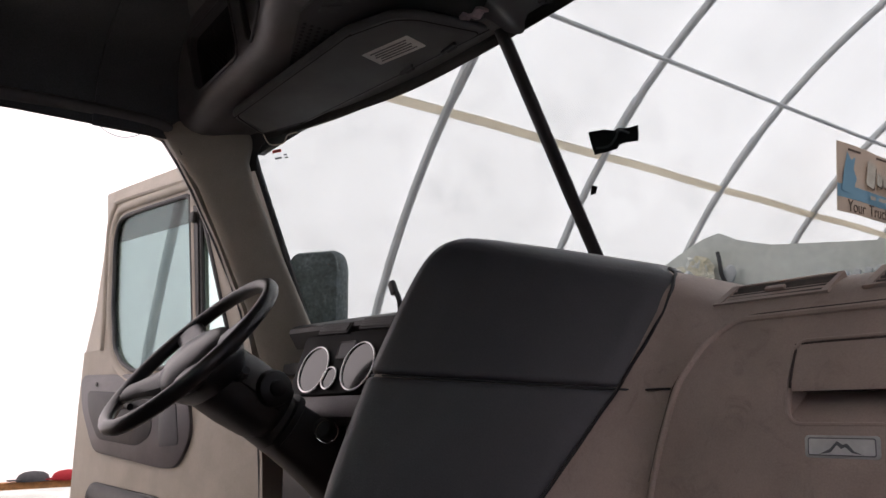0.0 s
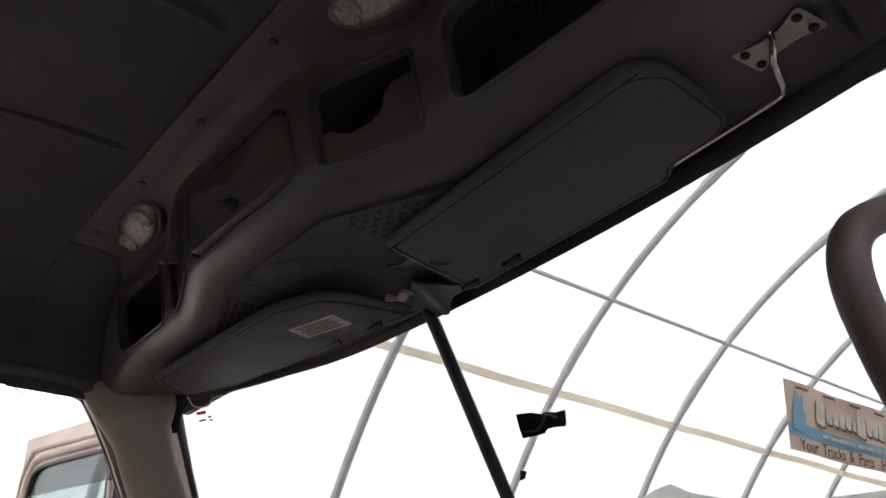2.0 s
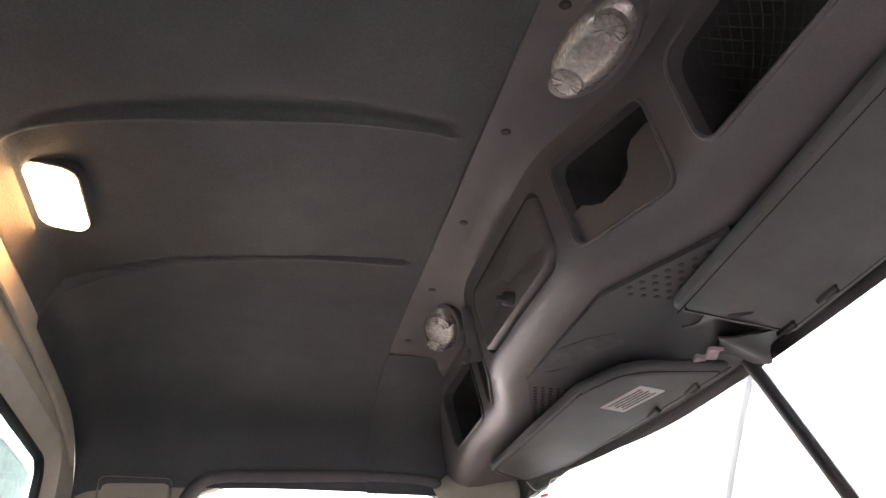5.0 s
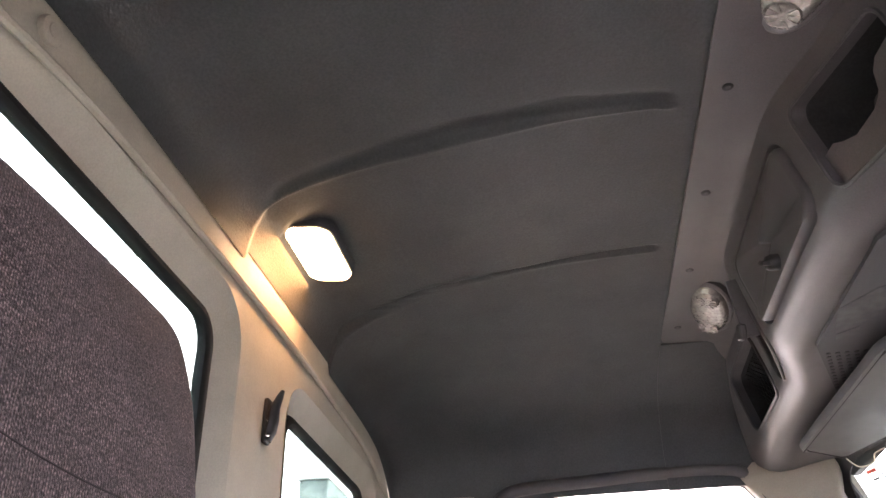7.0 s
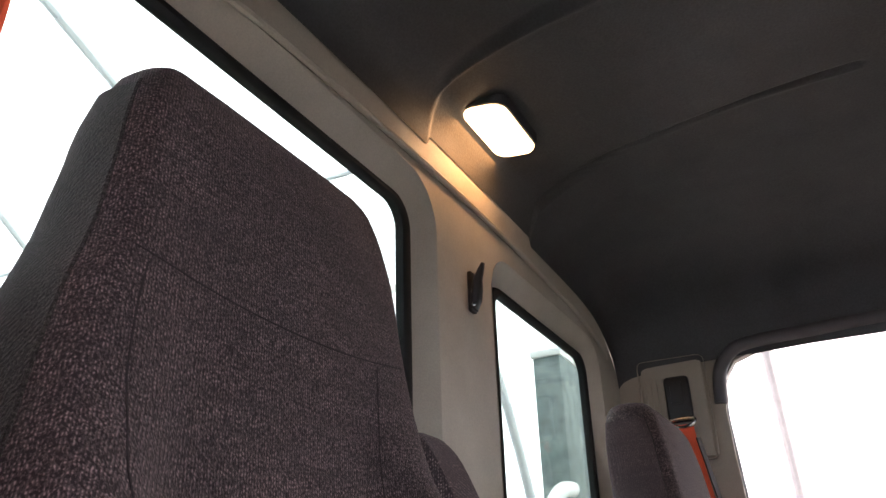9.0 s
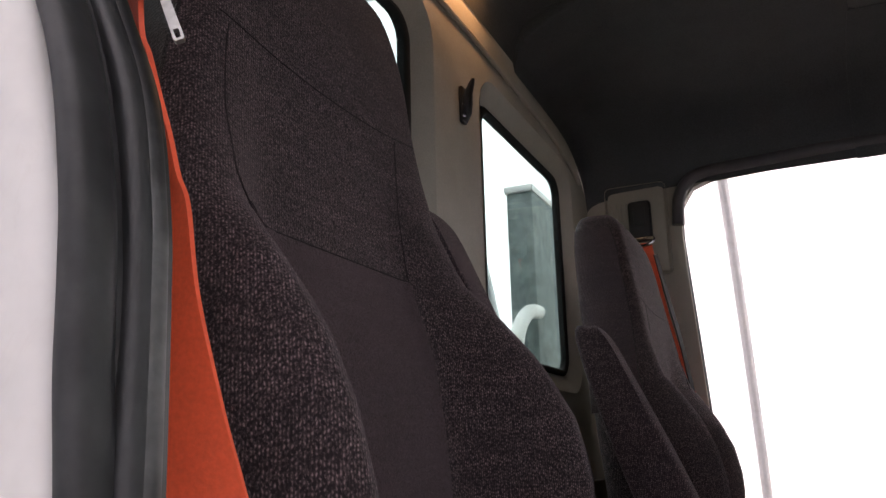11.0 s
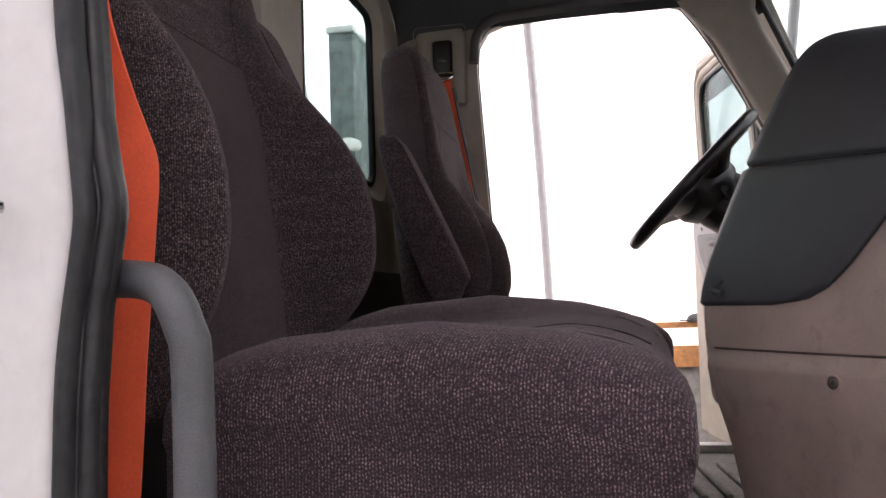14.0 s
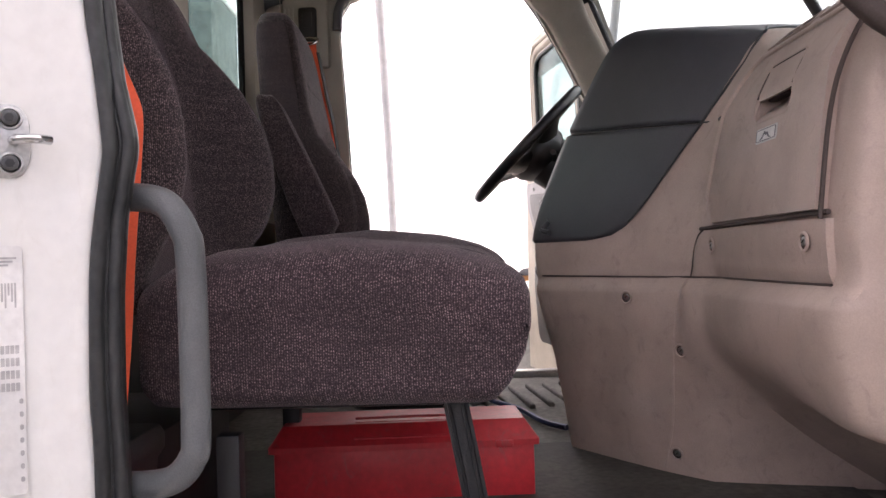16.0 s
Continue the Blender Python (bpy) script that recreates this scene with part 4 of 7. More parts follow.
def at_height(z):
    """The level whose passenger side lies at a height."""
    lo, hi = 0.0, 9.0
    for _ in range(30):
        mid = (lo + hi) / 2
        lo, hi = (mid, hi) if level(mid)[1].z < z else (lo, mid)
    return lo


def skin(x, z, lift=0.0):
    """A point on the passenger side of the dashboard's body, between 0.2 and 0.6 high."""
    v = at_height(z)
    if x < 0.48:
        a, b = face(1.0, v), Vector((0.48, front(0.48, v), z))
        f = min(1.0, max(0.0, (x - a.x) / (b.x - a.x)))
        return Vector((x, a.y + (b.y - a.y) * f - 0.005 * math.sin(math.pi * f) - lift, z))
    return Vector((x, front(x, v) - lift, z))


dash = thing("dashboard", "dusty taupe moulded truck dashboard with slate centre pad", "dashboard")
body = part("body", loft([ring_at(v) for v in sorted(span(0, len(LEVELS) - 1, 91) + span(1.26, 1.86, 14) + [at_height(z) for z in (0.340, 0.345, 0.350, 0.355, 0.360, 0.3635, 0.3665, 0.3695)])]), M_TAUPE, dash, "taupe plastic body", 70)
PAD_EDGE = [(5.15, 0.42), (5.25, 0.56), (5.5, 0.64), (6.0, 0.71), (7.0, 0.81), (8.0, 0.905), (9.0, 0.955), (10, 0.985), (11, 0.985), (12, 0.955), (13, 0.85), (15, 0.6)]


def pad_point(u, v, lift):
    s = -0.02 + u * (table(PAD_EDGE, v) + 0.02)
    q = face(s, v)
    return q + face_normal(max(0.02, s), min(13.5, v)) * lift


def pad(v0, v1, n):
    us, vs = span(0, 1, 22), span(v0, v1, n)
    top = [[pad_point(u, v, 0.0075 - 0.0045 * (1 if i in (0, 21) or j in (0, n - 1) else 0)) for i, u in enumerate(us)] for j, v in enumerate(vs)]
    bm = bmesh.new()
    rows = [[bm.verts.new(p) for p in r] for r in top]
    for a, b in zip(rows, rows[1:]):
        for i in range(21):
            bm.faces.new((a[i], a[i + 1], b[i + 1], b[i]))
    low = [[bm.verts.new(p - face_normal(0.3, 8) * 0.01) for p in r] for r in top]
    rim = [(0, i) for i in range(22)] + [(j, 21) for j in range(1, n)] + [(n - 1, i) for i in range(20, -1, -1)] + [(j, 0) for j in range(n - 2, 0, -1)]
    for (a, b), (c, d) in zip(rim, rim[1:] + rim[:1]):
        bm.faces.new((rows[a][b], low[a][b], low[c][d], rows[c][d]))
    return bm


part("upper_pad", pad(8.04, 14.9, 120), M_PAD, dash, "slate soft plastic pad", 50)
part("lower_pad", pad(5.15, 7.98, 46), M_PAD, dash, "slate soft plastic pad", 50)
# embossed hook on the lower pad
part("pad_hook", tube([face(0.17, 5.75) + face_normal(0.17, 5.8) * 0.008, face(0.145, 5.5) + face_normal(0.17, 5.6) * 0.012, face(0.20, 5.4) + face_normal(0.2, 5.5) * 0.012], 0.006, 8), M_PAD, dash)


def groove(points, r=0.0028, n=6):
    return tube(points, r, n, per=5)


part("seam", groove([face(table(PAD_EDGE, v) + 0.006, v) + face_normal(min(0.98, table(PAD_EDGE, v)), v) * 0.0060 for v in span(5.6, 12.6, 22)], 0.0026), M_BLACK, dash, "dark joint beside the pad")
part("seam", groove([face(s, 8.0) + face_normal(max(s, 0.03), 8.0) * 0.004 for s in span(0.0, 0.93, 9)] + [(x, skin(x, 0.643).y - 0.006, 0.643) for x in (0.41, 0.425, 0.44, 0.455, 0.468)], 0.0016), M_BLACK, dash, "dark panel joint")
part("seam", groove([face(s, at_height(0.3695)) for s in span(0.0, 0.98, 9)] + [skin(x, 0.3695, 0.001) for x in span(0.44, 0.868, 10)], 0.0018), M_SEAM, dash, "dark panel joint")
part("crease", groove([face(s, v) for s, v in ((0.735, 0.05), (0.85, 1), (0.95, 2), (0.995, 3), (0.995, 3.75))], 0.0022), M_TAUPE, dash)

# glove box door with its handle and badge
def glove_point(x, z, lift=0.0):
    y = table([(0.45, 1.078), (0.50, 1.082), (0.57, 1.092), (0.645, 1.104), (0.70, 1.134), (0.735, 1.158)], z)
    return Vector((x, y - lift, z))


def glove_left(z):
    return table([(0.45, 0.440), (0.52, 0.442), (0.58, 0.456), (0.64, 0.474), (0.67, 0.487), (0.695, 0.502), (0.71, 0.515), (0.724, 0.545)], z)


def glove_skin(u, z):
    return glove_point(glove_left(z) + (0.852 - glove_left(z)) * u, z, 0.0065)


glove = part("glove_box_door", sheet(glove_skin, span(0, 1, 26), span(0.462, 0.724, 18), 0.03, (0, 1, 0)), M_TAUPE, dash, "taupe glove box door", 40)
hx, hz = 0.684, 0.6455
cut(glove, rbox((0.126, 0.12, 0.086), (hx, 1.10, hz), 0.014, 3))
cut(body, rbox((0.124, 0.16, 0.084), (hx, 1.14, hz), 0.012, 3), crossed=True)
part("recess", sheet(lambda u, v: glove_point(hx - 0.064 + 0.128 * u, hz - 0.045 + 0.09 * v, 0.004 - 0.040 * ease(0.02, 0.46, v)), span(0, 1, 8), span(0, 1, 14), 0.004, (0, 1, 0)), M_TAUPE, glove, "scooped taupe handle recess", 60)
part("handle", sheet(lambda u, v: glove_point(hx - 0.0595 + 0.119 * u, hz - 0.010 + 0.0505 * v, 0.0055 - 0.002 * (1 - v)), span(0, 1, 8), span(0, 1, 6), 0.007, (0, 1, 0.1)), M_TAUPE, glove, "taupe lift handle", 50)
part("recess_rim", tube([glove_point(hx + x, hz + z, 0.0048) for x, z in rrect(0.128, 0.088, 0.016, 5)], 0.0026, 8, True, 1), M_TAUPE, glove, "rounded taupe lip")
mbd = facing(glove_point(0.678, 0.580, 0.0072), (0, -1, 0.14))
bdg = part("badge", slab(rrect(0.076, 0.0225, 0.004, 4), 0.004, mbd, 0.001), M_BADGE, glove, "silver badge with a mountain outline")
part("badge_field", slab(rrect(0.067, 0.0165, 0.002, 3), 0.001, mbd @ pose(0, 0, 0.0006)), M_LABEL, bdg)
part("badge_frame", tube([mbd @ Vector((x, y, 0.0006)) for x, y in rrect(0.067, 0.0165, 0.002, 3)], 0.0006, 5, True, 1), M_INK, bdg)
part("badge_mountain", slab([(-0.022, -0.0075), (-0.011, -0.002), (-0.004, 0.0055), (0.002, 0.002), (0.006, 0.0035), (0.013, -0.004), (0.022, -0.0075), (0.011, -0.0056), (0.004, 0.0), (0.0, -0.002), (-0.004, 0.0020), (-0.011, -0.0056)], 0.0006, mbd @ pose(0, 0, 0.0011)), M_INK, bdg)
part("seam", groove([(glove_left(z) - 0.0025, glove_point(0, z).y - 0.005, z) for z in span(0.461, 0.724, 14)] + [(x, glove_point(0, 0.727).y - 0.002, 0.727) for x in (0.60, 0.70, 0.85)], 0.0016), M_SEAM, dash, "dark panel joint")
part("door_lip", tube([(glove_left(z) + 0.004, glove_point(0, z, 0.0075).y, z) for z in span(0.464, 0.720, 12)] + [(x, glove_point(0, 0.722, 0.0075).y, 0.722) for x in (0.58, 0.70, 0.85)], 0.0042, 8, per=3), M_TAUPE, glove, "rounded taupe door edge")
# dark line that paints the shade in the thin gap round the handle
part("handle_gap", groove([glove_point(hx + x, hz + z, 0.0052) for x, z in ((-0.0605, -0.006), (-0.0612, 0.015), (-0.0608, 0.036), (-0.057, 0.0408), (0.0, 0.0414), (0.057, 0.0408), (0.0608, 0.036), (0.0612, 0.015), (0.0605, -0.006))], 0.0014), M_SEAM, glove, "dark line drawn as shade in the gap round the handle")
part("latch_slot", rbox((0.112, 0.016, 0.008), (hx, glove_point(0, hz - 0.008).y + 0.016, hz - 0.007), 0.003), M_SEAM, glove, "dark latch slot")
# shadow gap under the glove box and the lower bolster with screws
part("gap", groove([skin(0.446, 0.4525, 0.003), skin(0.60, 0.455, 0.003), skin(0.74, 0.457, 0.004), skin(0.866, 0.458, 0.006)], 0.0036), M_SEAM, dash, "dark gap under the glove box")
part("gap", groove([(0.858, 1.076, 0.45), (0.864, 1.090, 0.58), (0.867, 1.115, 0.66), (0.868, 1.165, 0.74)], 0.003), M_SEAM, dash, "dark gap beside the glove box")


def bolster_left(z):
    """The bolster strip's rounded upper inner corner."""
    return 0.430 + 0.034 * (1 - math.sqrt(max(0.0, 1 - max(0.0, (z - 0.390) / 0.061) ** 2)))


def bolster_skin(u, z):
    x = bolster_left(z) + (0.867 - bolster_left(z)) * u
    return skin(x, z, 0.009 * math.sin(math.pi * min(1.0, (z - 0.3715) / 0.02) / 2) * math.sin(math.pi * min(1.0, u / 0.02) / 2))


part("knee_bolster", sheet(bolster_skin, [0, 0.004, 0.01, 0.02] + span(0.05, 1, 20), [0.3715, 0.373, 0.377, 0.384] + span(0.392, 0.450, 8), 0.012, (0, 1, 0)), M_TAUPE, dash, "taupe bolster strip with two screws", 50)
part("seam", groove([skin(bolster_left(z) - 0.0012, z, 0.0048) for z in (0.371, 0.385, 0.40, 0.42, 0.434, 0.444, 0.4505)], 0.0013), M_SEAM, dash, "dark panel joint")


def screw(at, normal, parent):
    m = facing(at, normal)
    cup = part("screw_cup", tube([m @ Vector((0.0112 * math.cos(a), 0.0112 * math.sin(a), 0.001)) for a in (2 * math.pi * k / 18 for k in range(18))], 0.0022, 8, True, 1), M_TAUPE, parent)
    # flat brown disc: the cup's inner shade put into its colour
    part("screw_well", slab(circle(0.0104, 14), 0.001, m @ pose(0, 0, 0.0006)), M_SEAM, cup, "brown disc painted as shade in the screw well")
    part("screw_head", slab(circle(0.0060, 10), 0.003, m @ pose(0.001, 0.001, 0.0025), 0.001), M_STEEL, cup, "dull screw head")
    part("screw_slot", rbox((0.007, 0.0016, 0.001), (0, 0, 0), 0), M_BLACK, cup).matrix_basis = m @ pose(0.001, 0.001, 0.0026, 0, 0, 40)


for s, v in ((0.712, 3.02), (1.0, 2.07), (0.83, 0.42)):
    screw(face(s, v), face_normal(s, v), dash)
for x in (0.494, 0.822):
    screw(skin(x, 0.4225, 0.0125), (0, -1, 0), dash)

# vents along the top edge
for x0, w in ((0.567, 0.130), (0.757, 0.135)):
    m = facing((x0, 1.187, 0.7575), (0, -0.62, 0.78), (0, 0.78, 0.62))
    ring = [(w / 2 * i + 0.012 * j, 0.0195 * k) for i, j, k in ((-1, -1.3, -1), (1, 0.35, -1), (1, 0.9, 1), (-1, -0.4, 1))]
    hole = [(w / 2 * i + 0.005 * k, 0.0165 * k) for i, k in ((-1, -1), (1, -1), (1, 1), (-1, 1))]
    v = part("vent", holed(ring, [hole], 0.03, m @ pose(0.002, 0, 0.0035)), M_TAUPE, dash, "pale taupe air vent surround")
    part("vent_well", slab(rrect(w + 0.012, 0.036, 0.004, 3), 0.002, m @ pose(0, 0, -0.010)), M_THREAD, v, "dark vent well")
    for k in range(4):
        part("slat", rbox((w, 0.0085, 0.0016), (0, 0, 0), 0.0006), M_DUSTY, v, "dusty brown slat").matrix_basis = m @ pose(-0.0035 + 0.0026 * k, -0.0125 + 0.0083 * k, -0.001, 38)
    part("divider", rbox((0.0025, 0.033, 0.008), (0, 0, 0), 0.0008), M_DUSTY, v, "dusty brown divider").matrix_basis = m @ pose(0, 0, -0.004)
    part("thumb_tab", rbox((0.026, 0.0075, 0.005), (0, 0, 0), 0.002), M_TAUPE, v, "taupe thumb tab").matrix_basis = m @ pose(-0.002, 0.003, 0.003)

# ---- instrument cluster ----
clu = thing("instrument_cluster", "black instrument panel with chrome ringed gauges", "gauges")
mc = facing((-0.52, 1.20, 0.725), (0.10, -0.93, 0.33))
part("panel", slab(rrect(0.435, 0.152, 0.014, 4), 0.10, mc @ pose(0.0325, 0.010, 0), 0.005), M_GAUGEPANEL, clu)
part("lower_trim", slab(rrect(0.40, 0.050, 0.006, 3), 0.06, mc @ pose(0.05, -0.094, -0.003), 0.003), M_LOWTRIM, clu, "grey plum trim strip")
part("hood", loft([[(x, y + 0.10 * (x + 0.5), z - 0.01 * (x + 0.5)) for y, z in ((1.236, 0.818), (1.240, 0.830), (1.252, 0.838), (1.270, 0.843), (1.32, 0.846), (1.42, 0.84), (1.42, 0.78), (1.26, 0.78))] for x in (-0.80, -0.79, -0.70, -0.5, -0.30, -0.25)]), M_BLACK, clu, "black instrument hood")
for gx, gz, r in ((-0.096, -0.006, 0.056), (0.076, -0.006, 0.056), (-0.022, -0.030, 0.026), (0.195, -0.01, 0.042)):
    g = part("gauge", slab(circle(r * 0.97, 40), 0.006, mc @ pose(gx, gz, 0.005)), M_GAUGE, clu, "black gauge under reflecting glass")
    part("ring", tube([mc @ Vector((gx + r * math.cos(a), gz + r * math.sin(a), 0.006)) for a in (2 * math.pi * k / 40 for k in range(40))], 0.0028, 8, True, 1), M_CHROME, g, "chrome ring", 70)
dsp = part("display", slab(rrect(0.060, 0.040, 0.004, 3), 0.003, mc @ pose(0.008, 0.038, 0.0035)), M_PAD, clu, "small dark display")
part("display_rim", tube([mc @ Vector((0.008 + x, 0.038 + y, 0.004)) for x, y in rrect(0.060, 0.040, 0.004, 3)], 0.0012, 6, True, 1), M_LOWTRIM, dsp, "pale rim")
for lx, w in ((-0.068, 0.118), (0.096, 0.118)):
    mv = facing((-0.52 + 0.994 * lx, 1.2285 + 0.107 * lx, 0.8215), (0.08, -0.83, 0.55), (0, 0.55, 0.83))
    vv = part("top_vent", slab(rrect(w + 0.012, 0.033, 0.006, 3), 0.02, mv @ pose(0, 0, -0.003), 0.002), M_BLACK, clu, "dark grey vent surround")
    part("vent_well", slab(rrect(w, 0.026, 0.004, 3), 0.002, mv @ pose(0, 0, -0.0018)), M_THREAD, vv)
    for j in range(4):
        part("slat", rbox((w - 0.002, 0.0048, 0.0014), (0, 0, 0), 0.0005, 1), M_PAD, vv).matrix_basis = mv @ pose(0, -0.0098 + 0.0066 * j, -0.0005, 25)
knb = part("air_knob", slab(circle(0.021, 24), 0.05, facing(mc @ Vector((0.03, -0.150, 0.02)), (0.55, -0.75, 0.2)), 0.004), M_BLACK, clu, "black round control")
part("knob_ring", tube([facing(mc @ Vector((0.058, -0.160, 0.022)), (0.75, -0.6, 0.2)) @ Vector((0.024 * math.cos(a), 0.024 * math.sin(a), 0)) for a in (2 * math.pi * k / 28 for k in range(28))], 0.0013, 6, True, 1), M_CHROME, knb, "thin chrome ring")
part("lower_cover", rbox((0.60, 0.16, 0.26), (-0.56, 1.30, 0.50), 0.03, 3), M_BLACK, clu, "black lower dash cover")
part("knee_cover", rbox((0.40, 0.14, 0.30), (-0.68, 1.33, 0.24), 0.03, 3), M_TAUPE, clu, "taupe knee cover")
lev = thing("dash_lever", "short black control lever on the dashboard", "lever", at=(-0.243, 1.17, 0.842))
part("stalk", tube([(0.016, 0, -0.03), (0.014, -0.002, -0.004), (0.006, -0.004, 0.014)], 0.0055, 8), M_BLACK, lev)
part("knob", rbox((0.018, 0.012, 0.030), (-0.003, -0.006, 0.024), 0.005, 2, (0, -28, 0)), M_BLACK, lev)

# ---- steering wheel ----
sw = thing("steering_wheel", "worn black four-spoke truck steering wheel", "steering wheel")
mw = facing((-0.575, 0.872, 0.748), (0.0, -0.72, 0.70))
rim_sec = [(x, y * 1.05) for x, y in circle(0.0155, 12)]
part("rim", sweep([mw @ Vector((0.213 * math.cos(a), 0.213 * math.sin(a), 0)) for a in (2 * math.pi * k / 64 for k in range(64))], rim_sec, True), M_WHEEL, sw, "worn black rim", 60)
for a in (25, 155, 215, 325):
    d = Vector((math.cos(radians(a)), math.sin(radians(a)), 0))
    rings = []
    for t, w, h, dz in ((0.05, 0.062, 0.026, -0.034), (0.10, 0.050, 0.024, -0.026), (0.15, 0.034, 0.018, -0.014), (0.19, 0.034, 0.013, -0.004), (0.213, 0.050, 0.010, 0.0)):
        c, side = d * t + Vector((0, 0, dz)), Vector((-d.y, d.x, 0))
        rings.append([mw @ (c + side * (w * math.cos(q)) + Vector((0, 0, h * math.sin(q)))) for q in (2 * math.pi * k / 12 for k in range(12))])
    part("spoke", loft(rings), M_WHEEL, sw)
part("hub", loft([[mw @ Vector((r * (1.1 if abs(math.cos(a)) > 0.7 else 1.0) * math.cos(a), r * 0.85 * math.sin(a), z)) for a in (2 * math.pi * k / 28 for k in range(28))] for r, z in ((0.085, -0.085), (0.108, -0.055), (0.112, -0.028), (0.100, -0.006), (0.066, 0.008), (0.01, 0.012))]), M_WHEEL, sw, "black horn pad", 50)
part("emblem", tube([mw @ Vector((0.026 * math.cos(a), 0.014 * math.sin(a), 0.0095)) for a in (2 * math.pi * k / 20 for k in range(20))], 0.0018, 6, True, 1), M_INK, sw, "plain oval emblem ring")
col = thing("steering_column", "black steering column with stalk and ignition shroud", "steering column")
c0 = mw @ Vector((0, 0, -0.04))
e1, e2 = mw.to_3x3() @ Vector((1, 0, 0)), mw.to_3x3() @ Vector((0, 1, 0))
fwd = Vector((0.0, 0.835, -0.55))
up2 = Vector((0.0, 0.55, 0.835))


def column_ring(t, w, h, lift=0.0, n=24):
    c = c0 + fwd * t + up2 * lift
    return [c + e1 * (w * math.copysign(abs(math.cos(a)) ** 0.8, math.cos(a))) + up2 * (h * math.copysign(abs(math.sin(a)) ** 0.8, math.sin(a))) for a in (2 * math.pi * k / n for k in range(n))]


part("shroud", loft([column_ring(t, w, h, q) for t, w, h, q in ((0.0, 0.055, 0.055, 0), (0.012, 0.074, 0.070, 0), (0.04, 0.082, 0.076, 0), (0.10, 0.084, 0.078, 0.002), (0.16, 0.080, 0.074, 0.004), (0.185, 0.074, 0.068, 0.004), (0.19, 0.064, 0.060, 0.004))]), M_BLACK, col, "two-part black column shroud", 50)
part("shroud_joint", tube([c0 + fwd * t + e1 * w for t, w in ((0.015, 0.0760), (0.06, 0.0835), (0.12, 0.0840), (0.17, 0.0780))], 0.0018, 6), M_GAUGEPANEL, col, "parting line of the shroud")
part("lower_tube", loft([column_ring(t, r, r * 1.05, -0.006) for t, r in ((0.17, 0.060), (0.24, 0.062), (0.30, 0.066), (0.36, 0.074), (0.42, 0.086))]), M_BLACK, col, "black lower column cover", 50)
part("collar", loft([column_ring(t, r, r, 0.0) for t, r in ((0.205, 0.064), (0.208, 0.070), (0.222, 0.071), (0.226, 0.064))]), M_BLACK, col)
part("tilt_lever", tube([c0 + fwd * 0.16 + e1 * -0.06, c0 + fwd * 0.15 + e1 * -0.12, c0 + fwd * 0.13 + e1 * -0.16], 0.007, 8), M_BLACK, col)
part("stalk", tube([c0 + fwd * 0.05 + e1 * 0.07, c0 + fwd * 0.05 + e1 * 0.11, c0 + fwd * 0.03 + e1 * 0.17], 0.008, 8), M_BLACK, col)
pod = part("switch_pod", loft([[c0 + fwd * (0.13 + q * math.cos(a)) + up2 * (0.028 + q * math.sin(a)) + e1 * (0.060 + d) for a in (2 * math.pi * k / 20 for k in range(20))] for d, q in ((0.0, 0.040), (0.026, 0.040), (0.038, 0.036), (0.044, 0.026))]), M_BLACK, col, "round ignition switch pod", 40)
part("switch_knob", loft([[c0 + fwd * (0.13 + q * math.cos(a)) + up2 * (0.028 + q * math.sin(a)) + e1 * (0.102 + d) for a in (2 * math.pi * k / 16 for k in range(16))] for d, q in ((0.0, 0.018), (0.010, 0.017), (0.013, 0.012))]), M_GAUGEPANEL, pod)
part("boot", loft([column_ring(0.40 + 0.012 * k, 0.086 + (0.008 if k % 2 else 0), 0.090 + (0.008 if k % 2 else 0), -0.006, 20) for k in range(6)]), M_RUBBER, col, "ribbed rubber boot")

# ---- overhead console ----
con = thing("overhead_console", "charcoal moulded overhead console with pockets", "overhead console")
PROFILE = [(0.716, 1.592), (0.716, 1.5775), (0.719, 1.5765), (0.760, 1.575), (0.785, 1.571), (0.798, 1.563), (0.806, 1.545), (0.814, 1.51), (0.826, 1.46), (0.838, 1.41), (0.848, 1.388), (0.866, 1.372), (0.890, 1.364), (0.92, 1.363), (0.96, 1.368), (1.05, 1.374), (1.18, 1.366), (1.245, 1.352), (1.262, 1.352), (1.262, 1.60), (0.9, 1.62)]


def sweep_back(x):
    """How far the fascia runs forward towards the sides."""
    return table([(0, 0), (0.19, 0.002), (0.25, 0.012), (0.34, 0.046), (0.42, 0.068), (0.50, 0.074), (0.69, 0.076), (0.90, 0.085)], abs(x))


def console_ring(x):
    out = []
    for y, z in PROFILE:
        low = ease(1.54, 1.37, z)
        w = ease(0.76, 0.80, y) * (1 - ease(0.93, 1.22, y)) if z < 1.59 else 0.0
        tip = (-0.10 if x < 0 else -0.04) * ease(0.3, 0.9, abs(x)) * ease(1.1, 1.25, y)
        out.append((x, y + sweep_back(x) * w + tip, z - 0.03 * ease(-0.6, -0.9, x) * low))
    return out


def fascia(x, z):
    return table([(1.39, 0.846), (1.41, 0.838), (1.46, 0.826), (1.51, 0.814), (1.545, 0.806)], z) + sweep_back(x)


body = part("body", loft([console_ring(x) for x in span(-0.90, 0.96, 63)]), M_CONSOLE, con, "", 40)
for sx in (-1, 1):
    cheek = [i for i, q in enumerate(LINER) if q.x * sx > 0.60]
    part("cheek", sheet(lambda i, y: Vector(liner_point(i, y)) + Vector((-sx * 0.7, 0, -0.75)) * 0.0055, cheek, [0.716, 0.718, 0.74, 0.78, 0.82, 0.88, 0.95, 1.02], 0.004, (sx * 0.7, 0, 0.7)), M_LINER, con, "charcoal side cheek that runs down the cab wall", 60)


